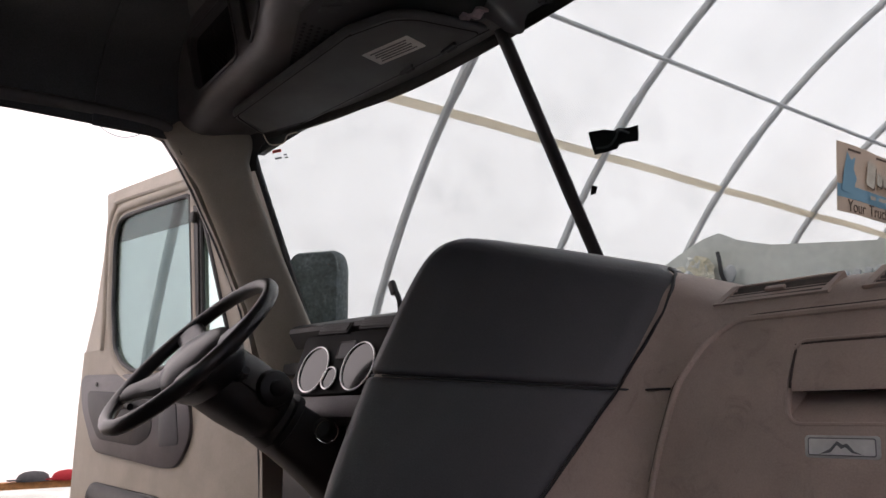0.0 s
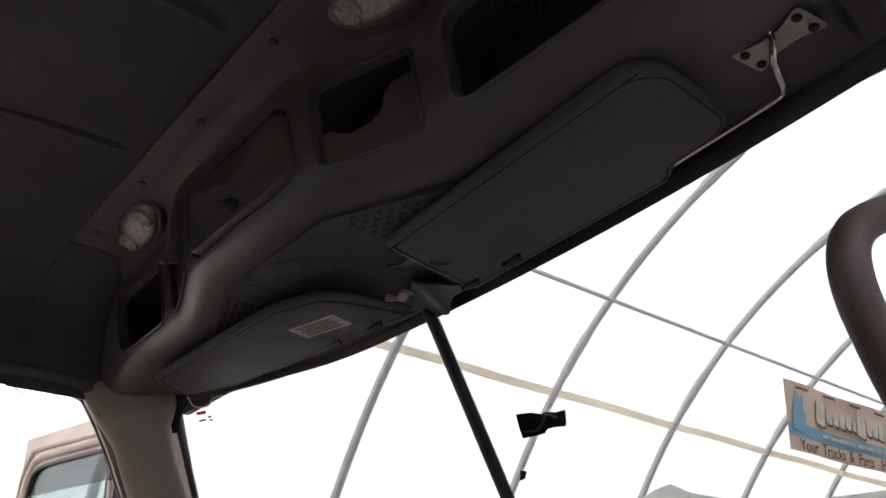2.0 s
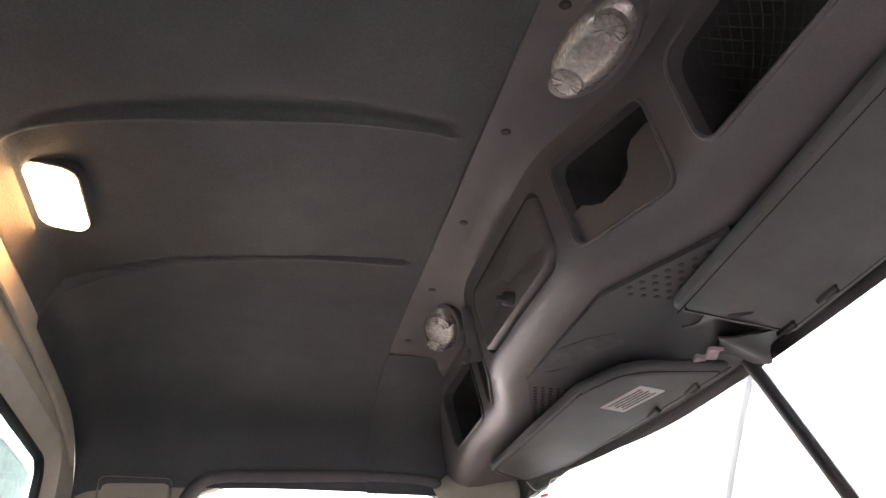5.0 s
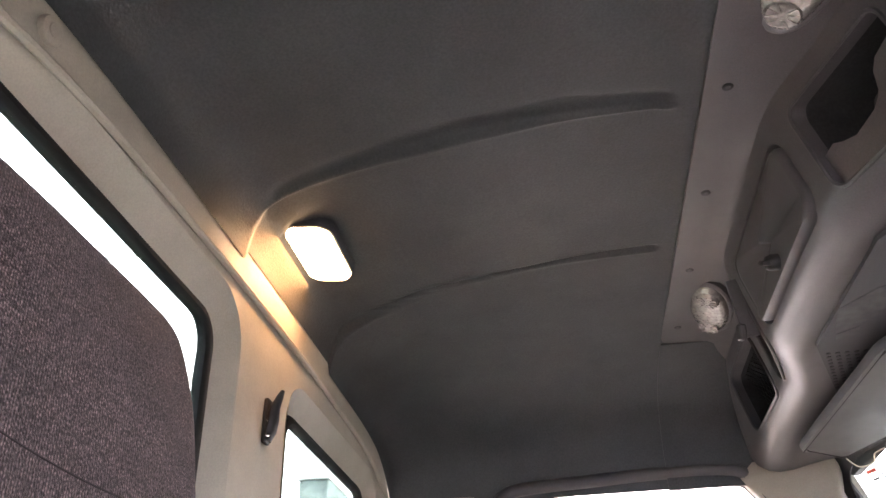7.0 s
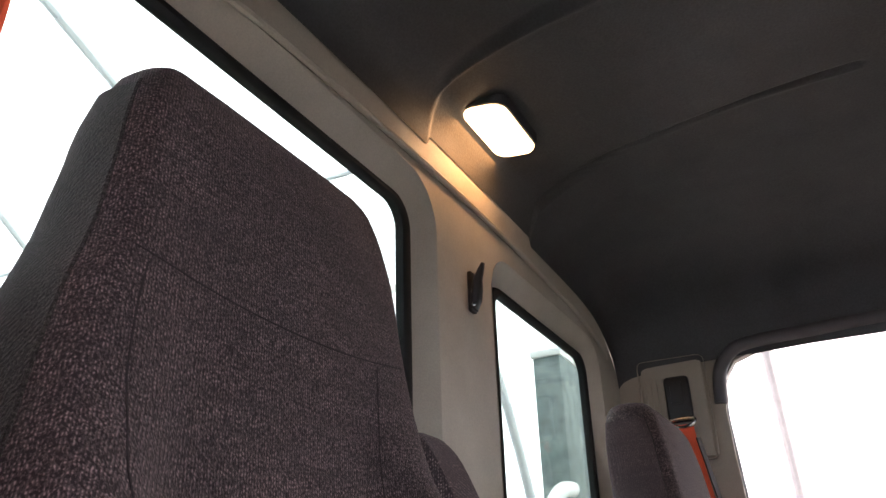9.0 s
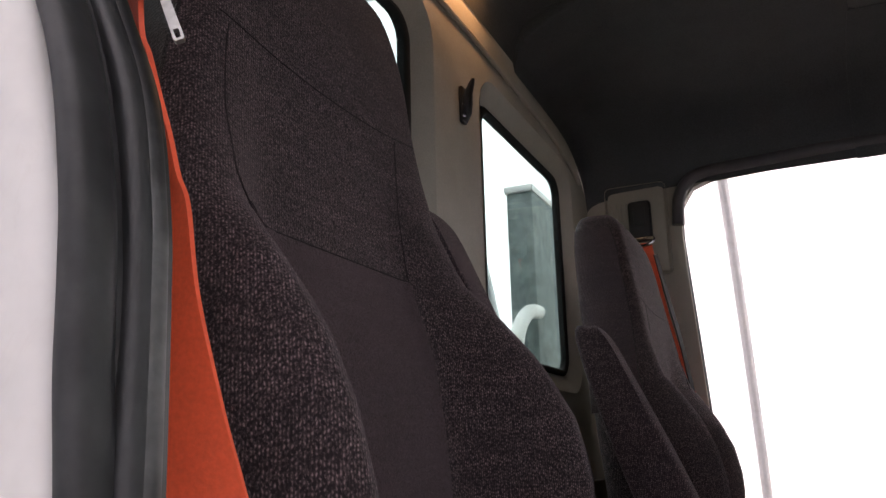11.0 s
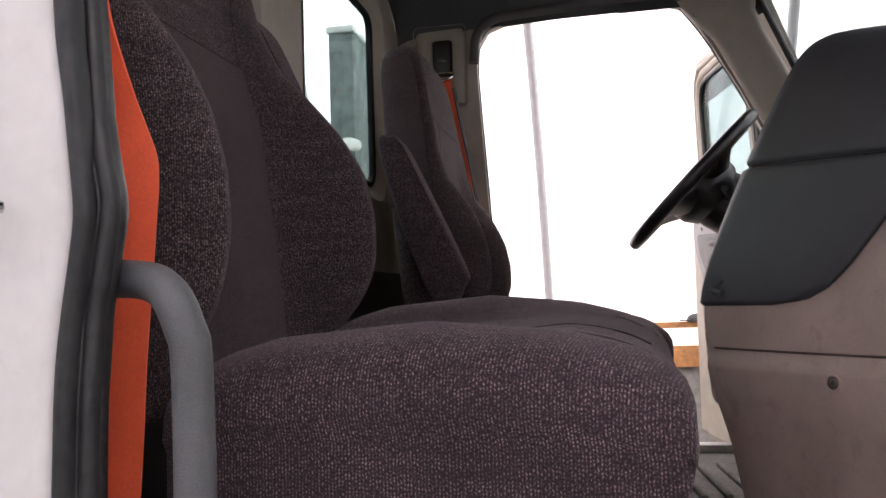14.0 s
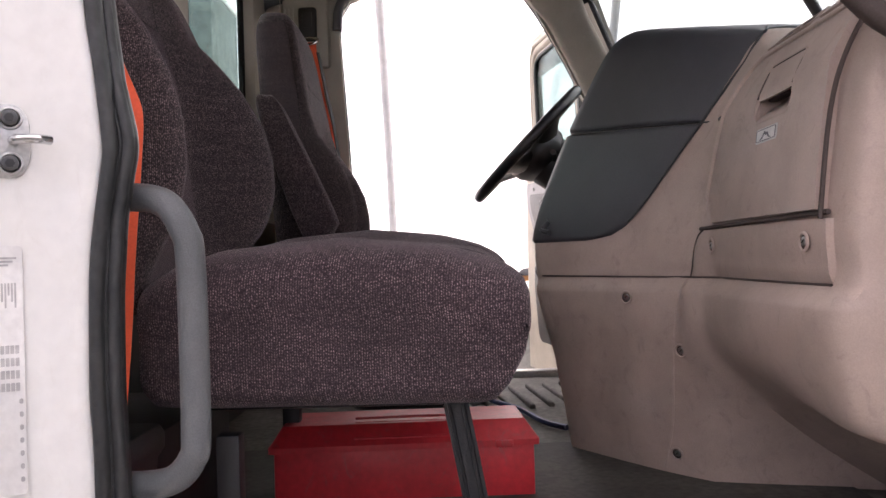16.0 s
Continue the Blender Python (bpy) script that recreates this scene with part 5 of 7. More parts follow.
def pocket_cutter(x0, x1, z0, z1, depth, r=0.022):
    cx, cz, w, h = (x0 + x1) / 2, (z0 + z1) / 2, x1 - x0, z1 - z0
    line = [(cx + x, cz + z) for x, z in rrect(w, h, r, 6)]
    return loft([[(x, fascia(x, z) + d, z) for x, z in line] for d in (-0.05, depth)])


cut(body, pocket_cutter(0.238, 0.425, 1.394, 1.532, 0.11), pocket_cutter(-0.425, -0.238, 1.394, 1.532, 0.11), pocket_cutter(0.485, 0.86, 1.398, 1.535, 0.10, 0.03), pocket_cutter(-0.76, -0.485, 1.398, 1.535, 0.10, 0.03), pocket_cutter(-0.192, 0.192, 1.402, 1.535, 0.022, 0.036))
# lid in the middle with its latch
lid_line = rrect(0.372, 0.121, 0.032, 7)
lid = part("lid", loft([[(x * k, fascia(x, 1.4685 + z) + d - (0.010 * ease(-0.02, -0.06, z) if d < 0.01 else 0), 1.4685 + z * k) for x, z in lid_line] for d, k in ((0.021, 1.0), (0.003, 1.0), (-0.002, 0.97), (-0.003, 0.90), (-0.003, 0.02))]), M_CONSOLE, con, "charcoal storage lid", 50)
part("latch", loft([[(0.008 + r * math.cos(a), y, 1.428 + r * math.sin(a)) for a in (2 * math.pi * k / 14 for k in range(14))] for r, y in ((0.013, 0.84), (0.013, 0.815), (0.010, 0.808), (0.005, 0.806))]), M_BLACK, lid, "small black turn latch")
part("latch_wing", rbox((0.030, 0.012, 0.007), (0.008, 0.806, 1.428), 0.003, 2, (0, 30, 0)), M_BLACK, lid)
# lip with a hand cut-out in the open pockets
for sx in (1, -1):
    lip = [(0.239, 1.395), (0.424, 1.395), (0.424, 1.492), (0.405, 1.497), (0.375, 1.492), (0.362, 1.482), (0.352, 1.460), (0.338, 1.448), (0.295, 1.440), (0.275, 1.447), (0.262, 1.455), (0.239, 1.452)]
    part("pocket_lip", loft([[(sx * x, fascia(x, z) + d, z) for x, z in lip] for d in (0.010, 0.016)]), M_CONSOLE, con, "charcoal pocket lip with a hand cut-out")
    rim_line = [(0.3315 + x, 1.463 + z) for x, z in rrect(0.187, 0.138, 0.022, 6)]
    part("pocket_rim", tube([(sx * x, fascia(x, z) - 0.001, z) for x, z in rim_line], 0.0035, 6, True, 1), M_CONSOLE, con)
    far = 0.86 if sx > 0 else 0.76
    rim_line = [((0.485 + far) / 2 + x, 1.4665 + z) for x, z in rrect(far - 0.485, 0.137, 0.03, 6)]
    part("pocket_rim", tube([(sx * x, fascia(x, z) - 0.001, z) for x, z in rim_line], 0.004, 6, True, 1), M_CONSOLE, con)
    strands = []
    for k in range(-6, 19 if sx > 0 else 14):
        for s in (1, -1):
            line = []
            for t in span(0, 1, 7):
                x, z = 0.49 + 0.0205 * k + (0.137 * t if s > 0 else 0.137 * (1 - t)), 1.40 + 0.133 * t
                if 0.488 < x < far - 0.003:
                    line.append((sx * x, fascia(x, z) + 0.030 + 0.02 * math.sin(math.pi * t), z))
            if len(line) > 1:
                strands.append(tube(line, 0.0008, 4, per=2))
    part("net", merge(*strands), M_BLACK, con, "black pocket net")
    for x0, x1, z0, z1, depth, r in ((0.238, 0.425, 1.394, 1.532, 0.11, 0.022), (0.485, far, 1.398, 1.535, 0.10, 0.03)):
        inner = [((x0 + x1) / 2 + x, (z0 + z1) / 2 + z) for x, z in rrect(x1 - x0 - 0.002, z1 - z0 - 0.002, r, 6)]
        bm = loft([[(sx * x, fascia(x, z) + d, z) for x, z in inner] for d in (0.020, depth - 0.002)], caps=False)
        bm.faces.new([bm.verts.new((sx * x, fascia(x, z) + depth - 0.002, z)) for x, z in inner])
        part("pocket_lining", bm, M_FELT, con, "charcoal felt pocket lining")
part("broken_bracket", merge(rbox((0.012, 0.03, 0.11), (-0.242, 0.822, 1.475), 0.003, 2, (8, 14, 0)), rbox((0.022, 0.012, 0.03), (-0.25, 0.812, 1.43), 0.003, 1, (0, 20, 10))), M_CONSOLE, con, "bent charcoal bracket")
for x in (-0.78, -0.52, -0.262, 0.0, 0.258, 0.51, 0.77):
    b = part("bolt", slab(circle(0.0085, 12), 0.006, facing((x, 0.748, 1.5745), (0, 0, -1), (0, 1, 0)), 0.002), M_BLACK, con, "black fixing bolt")
    part("bolt_socket", slab(circle(0.004, 8), 0.001, facing((x, 0.748, 1.5742), (0, 0, -1), (0, 1, 0))), M_SCREW, b)
# underside panel with perforations
PANEL = [(-0.17, 0.905), (0.17, 0.905), (0.38, 1.0), (0.36, 1.20), (-0.36, 1.20), (-0.39, 0.99)]
mp = facing((0, 0, 1.3585), (0, 0.0, -1), (0, 1, 0))
pl = part("underside_panel", slab([(-x, y) for x, y in PANEL], 0.012, mp @ pose(0, 0, 0.002)), M_PAD, con, "dark smooth underside panel")
dots = []
for i in range(9):
    for j in range(6):
        x, y = 0.190 + 0.0195 * i, 0.926 + 0.0105 * (i % 2) + 0.021 * j
        if 0.926 + (x - 0.19) * 0.42 < y < 1.03:
            dots.append(slab(circle(0.0046, 10), 0.001, mp @ pose(-x, y, 0.0032)))
for i in range(12):
    for j in range(5):
        x, y = -0.205 - 0.0155 * i, 0.932 + 0.0155 * j + 0.0052 * i
        if y < 1.01:
            dots.append(slab(circle(0.0040, 8), 0.001, mp @ pose(-x, y, 0.0032)))
tagged(part("perforation", merge(*dots), M_BLACK, pl, "small dark perforations"), kind="stuff")
for line in ([(-0.12, 0.922), (-0.03, 0.905), (0.03, 0.945), (0.06, 0.985), (0.02, 1.015), (-0.02, 0.985), (-0.07, 0.968)], [(-0.15, 0.93), (-0.125, 0.925), (-0.10, 0.955), (-0.13, 0.965)]):
    part("scuff", slab([(-x, y) for x, y in line], 0.0006, mp @ pose(0, 0, 0.0028)), M_SCUFF, pl, "pale scuffed patch")

# reading lamps
for sx in (1, -1):
    lamp = thing("reading_lamp", "clear ribbed oval reading lamp in the overhead console", "lamp", "reading lamps", (0.458 if sx > 0 else -0.415, 0.803, 1.566))
    ml = facing((0, 0, 0), (0, -0.42, -0.90), (0, 0.9, -0.42)) @ pose(0, 0, 0, 0, 0, sx * -8)
    part("bezel", loft([[ml @ Vector((0.098 * k * math.cos(a), 0.044 * k * math.sin(a), z)) for a in (2 * math.pi * q / 32 for q in range(32))] for k, z in ((1.06, -0.02), (1.06, 0.002), (1.0, 0.005))]), M_CONSOLE, lamp, "charcoal bezel")
    lens = part("lens", loft([[ml @ Vector((0.092 * k * math.cos(a), 0.040 * k * math.sin(a), z)) for a in (2 * math.pi * q / 32 for q in range(32))] for k, z in ((1.0, 0.003), (0.95, 0.010), (0.8, 0.016), (0.5, 0.019), (0.05, 0.020))]), M_LENS, lamp, "clear ribbed lens", 60)
    for ex in (-0.055, 0.055):
        part("reflector", loft([[ml @ Vector((ex + r * math.cos(a), r * math.sin(a), z)) for a in (2 * math.pi * q / 18 for q in range(18))] for r, z in ((0.024, 0.0135), (0.020, 0.021), (0.008, 0.022), (0.002, 0.0215))]), M_LENS, lens, "ribbed spot reflector")
        for q in range(10):
            a = 2 * math.pi * q / 10
            part("ray", rbox((0.014, 0.0018, 0.002), (0, 0, 0), 0), M_LENS, lens).matrix_basis = ml @ pose(ex + 0.0135 * math.cos(a), 0.0135 * math.sin(a), 0.0222, 0, 0, math.degrees(a))

# dome lamp, lit
dome = thing("dome_lamp", "lit rectangular dome lamp with warm white lens", "lamp", at=(-0.002, 0.086, 1.538))
md = facing((0, 0, 0), (0, -0.12, -1), (0, 1, 0))
part("frame", slab(rrect(0.182, 0.088, 0.028, 6), 0.03, md @ pose(0, 0, -0.004), 0.003), M_LINER, dome, "charcoal frame")
part("lens", slab(rrect(0.174, 0.080, 0.025, 6), 0.012, md @ pose(0, 0, 0.004), 0.006), M_GLOW, dome, "glowing warm white lens")
bulb = new("dome_light", bpy.data.lights.new("dome_light", "AREA"))
bulb.data.shape, bulb.data.size, bulb.data.size_y, bulb.data.energy, bulb.data.color = "RECTANGLE", 0.17, 0.07, 0.062, (1.0, 0.42, 0.14)
bulb.matrix_world = look((-0.002, 0.064, 1.506), (-0.002, -0.13, 1.33))

# coat hook on the rear wall
hook = thing("coat_hook", "small black plastic coat hook on the rear wall", "hook", at=(0.0, 0.014, 1.255))
part("plate", rbox((0.022, 0.008, 0.072), (0, 0.004, -0.010), 0.004, 2), M_BLACK, hook)
part("horn", loft([[Vector((w * math.cos(a), y + d * math.sin(a), z)) for a in (2 * math.pi * k / 12 for k in range(12))] for z, y, w, d in ((-0.042, 0.006, 0.011, 0.006), (-0.028, 0.010, 0.013, 0.010), (-0.008, 0.012, 0.013, 0.011), (0.010, 0.015, 0.011, 0.008), (0.028, 0.022, 0.009, 0.005), (0.038, 0.026, 0.005, 0.003))]), M_BLACK, hook)
for z in (-0.035, -0.012):
    part("screw_head", slab(circle(0.004, 8), 0.002, facing((0.012, 0.012, z), (1, 0.5, 0)), 0.001), M_CHROME, hook, "bright screw")
plug = thing("rail_plug", "round khaki plug in the rear wall rail", "plug", at=(0.654, 0.016, 1.416))
part("cap", slab(circle(0.016, 18), 0.008, facing((0, 0.006, 0), (0, 1, -0.1)), 0.003), M_REAR, plug)
part("centre", slab(circle(0.008, 14), 0.004, facing((0, 0.008, 0), (0, 1, -0.1)), 0.002), M_REAR, plug)

# ---- sun visors ----
def visor(name, label, line, z_front, z_rear, y0, y1):
    v = thing(name, label, "sun visor", "sun visors")
    def zz(y):
        return z_rear + (z_front - z_rear) * (y - y0) / (y1 - y0)
    rings = []
    cx, cy = sum(p[0] for p in line) / len(line), sum(p[1] for p in line) / len(line)
    for k, dz in ((0.0, -0.011), (0.9, -0.011), (0.985, -0.0095), (1.0, -0.004), (1.0, 0.004), (0.985, 0.009), (0.0, 0.010)):
        rings.append([(cx + (x - cx) * max(k, 0.01), cy + (y - cy) * max(k, 0.01), zz(cy + (y - cy) * max(k, 0.01)) + dz) for x, y in line])
    part("panel", loft(rings), M_VISOR, v, "dark padded visor panel", 50)
    part("piping", tube([(cx + (x - cx) * 0.965, cy + (y - cy) * 0.90, zz(cy + (y - cy) * 0.9) - 0.0105) for x, y in line], 0.0012, 5, True, 2), M_THREAD, v)
    return v, zz


def round_line(points, r=0.03, n=5):
    out = []
    m = len(points)
    for i in range(m):
        p, a, b = Vector(points[i]), Vector(points[i - 1]), Vector(points[(i + 1) % m])
        da, db = (a - p).normalized(), (b - p).normalized()
        s, e = p + da * r, p + db * r
        for k in range(n + 1):
            t = k / n
            out.append(tuple((1 - t) ** 2 * s + 2 * t * (1 - t) * p + t * t * e))
    return out


vp, zp = visor("sun_visor", "dark grey padded sun visor folded up, on a chrome arm", round_line([(0.185, 1.012), (0.715, 0.972), (0.748, 1.00), (0.748, 1.135), (0.715, 1.156), (0.635, 1.165), (0.620, 1.192), (0.165, 1.222)], 0.02), 1.334, 1.346, 1.02, 1.22)
vd, zd = visor("sun_visor", "dark grey padded sun visor folded up, with a white label", round_line([(-0.675, 0.975), (-0.14, 0.985), (-0.03, 1.022), (0.0, 1.06), (0.035, 1.20), (-0.60, 1.138), (-0.75, 1.085)], 0.02), 1.328, 1.334, 0.99, 1.2)
part("label", slab(rrect(0.128, 0.054, 0.003, 2), 0.001, facing((-0.138, 1.093, zd(1.093) - 0.0118), (0, -0.04, -1), (-0.20, 1, 0))), M_LABEL, vd, "printed white label")
for k in range(5):
    part("print_bar", slab(rrect(0.100 - 0.012 * (k % 2), 0.0035, 0.001, 1), 0.0006, facing((-0.134 - 0.002 * k, 1.077 + 0.008 * k, zd(1.077 + 0.008 * k) - 0.0126), (0, -0.04, -1), (-0.20, 1, 0))), M_INK, vd, "grey print bar")
for v, zf, xs in ((vp, zp, ((0.303, 1.195), (0.19, 1.205))), (vd, zd, ((-0.06, 1.178), (-0.19, 1.168)))):
    for x, y in xs:
        part("clip", merge(rbox((0.05, 0.006, 0.010), (x, y - 0.008, zf(y) - 0.012), 0.002, 1, (0, 0, -5)), rbox((0.03, 0.010, 0.008), (x, y, zf(y) - 0.012), 0.003, 1)), M_BLACK, v, "black retaining clip")
arm = thing("visor_arm", "bent chrome visor arm on a zinc plate", "visor arm")
part("rod", tube([(0.63, 1.186, 1.345), (0.70, 1.180, 1.347), (0.775, 1.172, 1.349), (0.800, 1.168, 1.350), (0.808, 1.160, 1.350), (0.812, 1.15, 1.351), (0.825, 1.11, 1.355), (0.838, 1.088, 1.362), (0.842, 1.08, 1.375)], 0.0045, 8), M_CHROME, arm)
part("plate", slab(round_line([(-0.050, -0.026), (-0.015, -0.014), (0.015, -0.014), (0.050, -0.026), (0.050, 0.026), (0.015, 0.014), (-0.015, 0.014), (-0.050, 0.026)], 0.008, 3), 0.004, facing((0.842, 1.095, 1.366), (-0.1, -0.1, -0.98), (0.25, 1, 0))), M_STEEL, arm, "zinc mounting plate")
for dx, dy in ((-0.038, -0.013), (0.038, -0.013), (-0.038, 0.013), (0.038, 0.013)):
    part("plate_bolt", slab(circle(0.006, 10), 0.003, facing((0.842, 1.095, 1.366), (-0.1, -0.1, -0.98), (0.25, 1, 0)) @ pose(dx, dy, 0.003), 0.001), M_BLACK, arm, "black bolt")
wire = thing("loose_wire", "thin loose grey wire hanging from a visor edge", "wire")
part("strand", tube([(-0.73, 1.085, 1.318), (-0.755, 1.115, 1.305), (-0.72, 1.135, 1.302), (-0.68, 1.128, 1.310), (-0.655, 1.142, 1.314)], 0.0016, 5), M_STRAP, wire)
loop = thing("loose_wire", "thin wire loop hanging from the door header trim", "wire")
part("strand", tube([(-0.925, 0.725, 1.345), (-0.922, 0.745, 1.318), (-0.920, 0.785, 1.306), (-0.922, 0.825, 1.318), (-0.925, 0.845, 1.34)], 0.0011, 5), M_INK, loop)
# torn bracket between the visors
tb = thing("torn_bracket", "torn dark bracket with pale foam between the sun visors", "bracket")
part("skin", sheet(lambda u, v: (0.03 + 0.12 * u, 1.15 + 0.09 * v + 0.015 * math.sin(7 * u), 1.338 + 0.012 * math.sin(5 * u + 3 * v) - 0.006 * v), span(0, 1, 10), span(0, 1, 7), 0.004, (0, 0, 1)), M_PAD, tb)
part("foam", sheet(lambda u, v: (0.02 + 0.05 * u, 1.135 + 0.02 * v + 0.01 * u, 1.332 + 0.006 * math.sin(9 * u)), span(0, 1, 6), span(0, 1, 4), 0.006, (0, 0, 1)), M_PINK, tb, "pale torn foam")
part("flap", sheet(lambda u, v: (0.135 + 0.13 * u, 1.055 + 0.05 * u + 0.03 * v + 0.008 * math.sin(11 * u), 1.336 + 0.01 * math.sin(8 * u) * v), span(0, 1, 12), span(0, 1, 4), 0.003, (0, 0, 1)), M_BLACK, tb)

# ---- seats ----
BACK = [  # height, half width, back, middle front, bolster front
    (0.355, 0.235, 0.12, 0.215, 0.235), (0.40, 0.258, 0.10, 0.205, 0.258), (0.47, 0.268, 0.085, 0.198, 0.300), (0.54, 0.273, 0.075, 0.192, 0.316), (0.60, 0.273, 0.068, 0.186, 0.311),
    (0.66, 0.277, 0.06, 0.178, 0.296), (0.72, 0.267, 0.05, 0.168, 0.262), (0.78, 0.252, 0.042, 0.150, 0.208), (0.82, 0.240, 0.035, 0.139, 0.170), (0.88, 0.226, 0.026, 0.132, 0.148), (0.94, 0.216, 0.018, 0.127, 0.134),
    (1.00, 0.206, 0.01, 0.122, 0.122), (1.06, 0.199, 0.004, 0.114, 0.110), (1.12, 0.188, 0.0, 0.103, 0.099), (1.165, 0.173, 0.0, 0.090, 0.087), (1.190, 0.160, 0.004, 0.080, 0.078), (1.205, 0.140, 0.012, 0.069, 0.068), (1.212, 0.11, 0.024, 0.056, 0.055)]

FULLER = [(0.44, 0.0), (0.50, 0.020), (0.60, 0.026), (0.74, 0.023), (0.82, 0.009), (0.90, 0.0)]  # how far the bolsters swell forward
BOLSTER = [(0.70, 0.0), (0.77, 0.012), (0.83, 0.022), (0.90, 0.016), (0.98, 0.004), (1.02, 0.0)]  # fuller on the door side
OUTER, BOTH, HEAD_IN = [1], [False], [0.0]


def back_at(z):
    for a, b in zip(BACK, BACK[1:]):
        if z <= b[0]:
            f = max(0.0, (z - a[0]) / (b[0] - a[0]))
            return [p + (q - p) * f for p, q in zip(a, b)]
    return BACK[-1]


def side_width(u, w, z):
    """The half width towards u: fuller on the door side below, squarer at the inner top corner."""
    if u * OUTER[0] > 0:
        return w + table(BOLSTER, z)
    return w * table([(1.04, 1.0), (1.12, 1.05), (1.165, 1.10), (1.19, 1.14), (1.21, 1.20)], z)


def back_front(u, z, lift=0.0):
    """The front of a backrest; u runs from -1 to 1 across it."""
    _, w, yb, ym, yl = back_at(z)
    a = abs(u)
    if u * OUTER[0] < 0 or BOTH[0]:
        yl += table(FULLER, z) * (1.0 if u * OUTER[0] < 0 else 0.5)
    elif u * OUTER[0] > 0:
        yl += table(FULLER, z) * 0.5
    y = ym + (yl - ym) * ease(0.46, 0.895 - 0.08 * ease(0.75, 0.9, z), a)
    mid = (yb + min(ym, yl)) / 2
    e = (1 - a ** (10 + 16 * ease(0.72, 0.92, z))) ** 0.5 if a < 1 else 0.0
    w = side_width(u, w, z)
    return Vector((w * u - OUTER[0] * HEAD_IN[0] * ease(0.94, 1.10, z), mid + (y - mid) * e + lift, z))


def back_ring(z):
    _, w, yb, ym, yl = back_at(z)
    us = [math.sin(math.pi / 2 * t) for t in span(-1, 1, 35)]
    front = [back_front(u, z) for u in us]
    mid = (yb + min(ym, yl)) / 2
    rear = [Vector((side_width(u, w, z) * u - OUTER[0] * HEAD_IN[0] * ease(0.94, 1.10, z), mid + (yb - mid) * ((1 - abs(u) ** 6) ** 0.5 if abs(u) < 1 else 0), z)) for u in us[1:-1]]
    return front + rear[::-1]


def cushion_spec(y):
    t = (y - 0.245) / 0.49
    top = table([(0, 0.410), (0.08, 0.434), (0.2, 0.450), (0.5, 0.462), (0.75, 0.449), (0.88, 0.432), (0.95, 0.414), (0.985, 0.394), (1, 0.362)], t)
    low = table([(0, 0.250), (0.03, 0.236), (0.12, 0.232), (0.88, 0.230), (0.94, 0.234), (0.975, 0.252), (1, 0.290)], t)
    w = 0.268 * table([(0, 0.95), (0.04, 0.985), (0.2, 1), (0.8, 1), (0.93, 0.992), (0.98, 0.972), (1, 0.94)], t)
    return top, low, w


def dished(x, y, z, w, h):
    """The hollow between the cushion's side bolsters, deepest at the back; the cushion leans a little outwards."""
    deep = 0.046 - 0.034 * ease(0.44, 0.66, y)
    return z - deep * (1 - ease(0.30, 0.78, abs(x) / w)) * min(1, h / 0.08) - LEAN[0] * x


LEAN = [0.0]


def cushion_top(x, y):
    """The height of the cushion's upper side."""
    top, low, w = cushion_spec(y)
    c, h = (top + low) / 2, (top - low) / 2
    ca = min(1.0, abs(x) / w) ** (1 / 0.30)
    sa = math.sqrt(max(0.0, 1 - ca * ca))
    return dished(x, y, c + h * sa ** 0.38, w, h)


def cushion_ring(y, yw):
    top, low, w = cushion_spec(y)
    out = []
    c, h = (top + low) / 2, (top - low) / 2
    for k in range(96):
        a = 2 * math.pi * k / 96
        ca, sa = math.cos(a), math.sin(a)
        x = w * math.copysign(abs(ca) ** 0.30, ca)
        z = c + h * math.copysign(abs(sa) ** (0.38 if sa > 0 else 0.20), sa)
        if sa > 0:
            z = dished(x, y, z, w, h)
        else:
            x *= 0.97
        t = (y - 0.245) / 0.49
        out.append((x, y - 0.034 * ease(0.75, 1.0, t) * max(0.0, (0.39 - z) / 0.16), z))
    return out


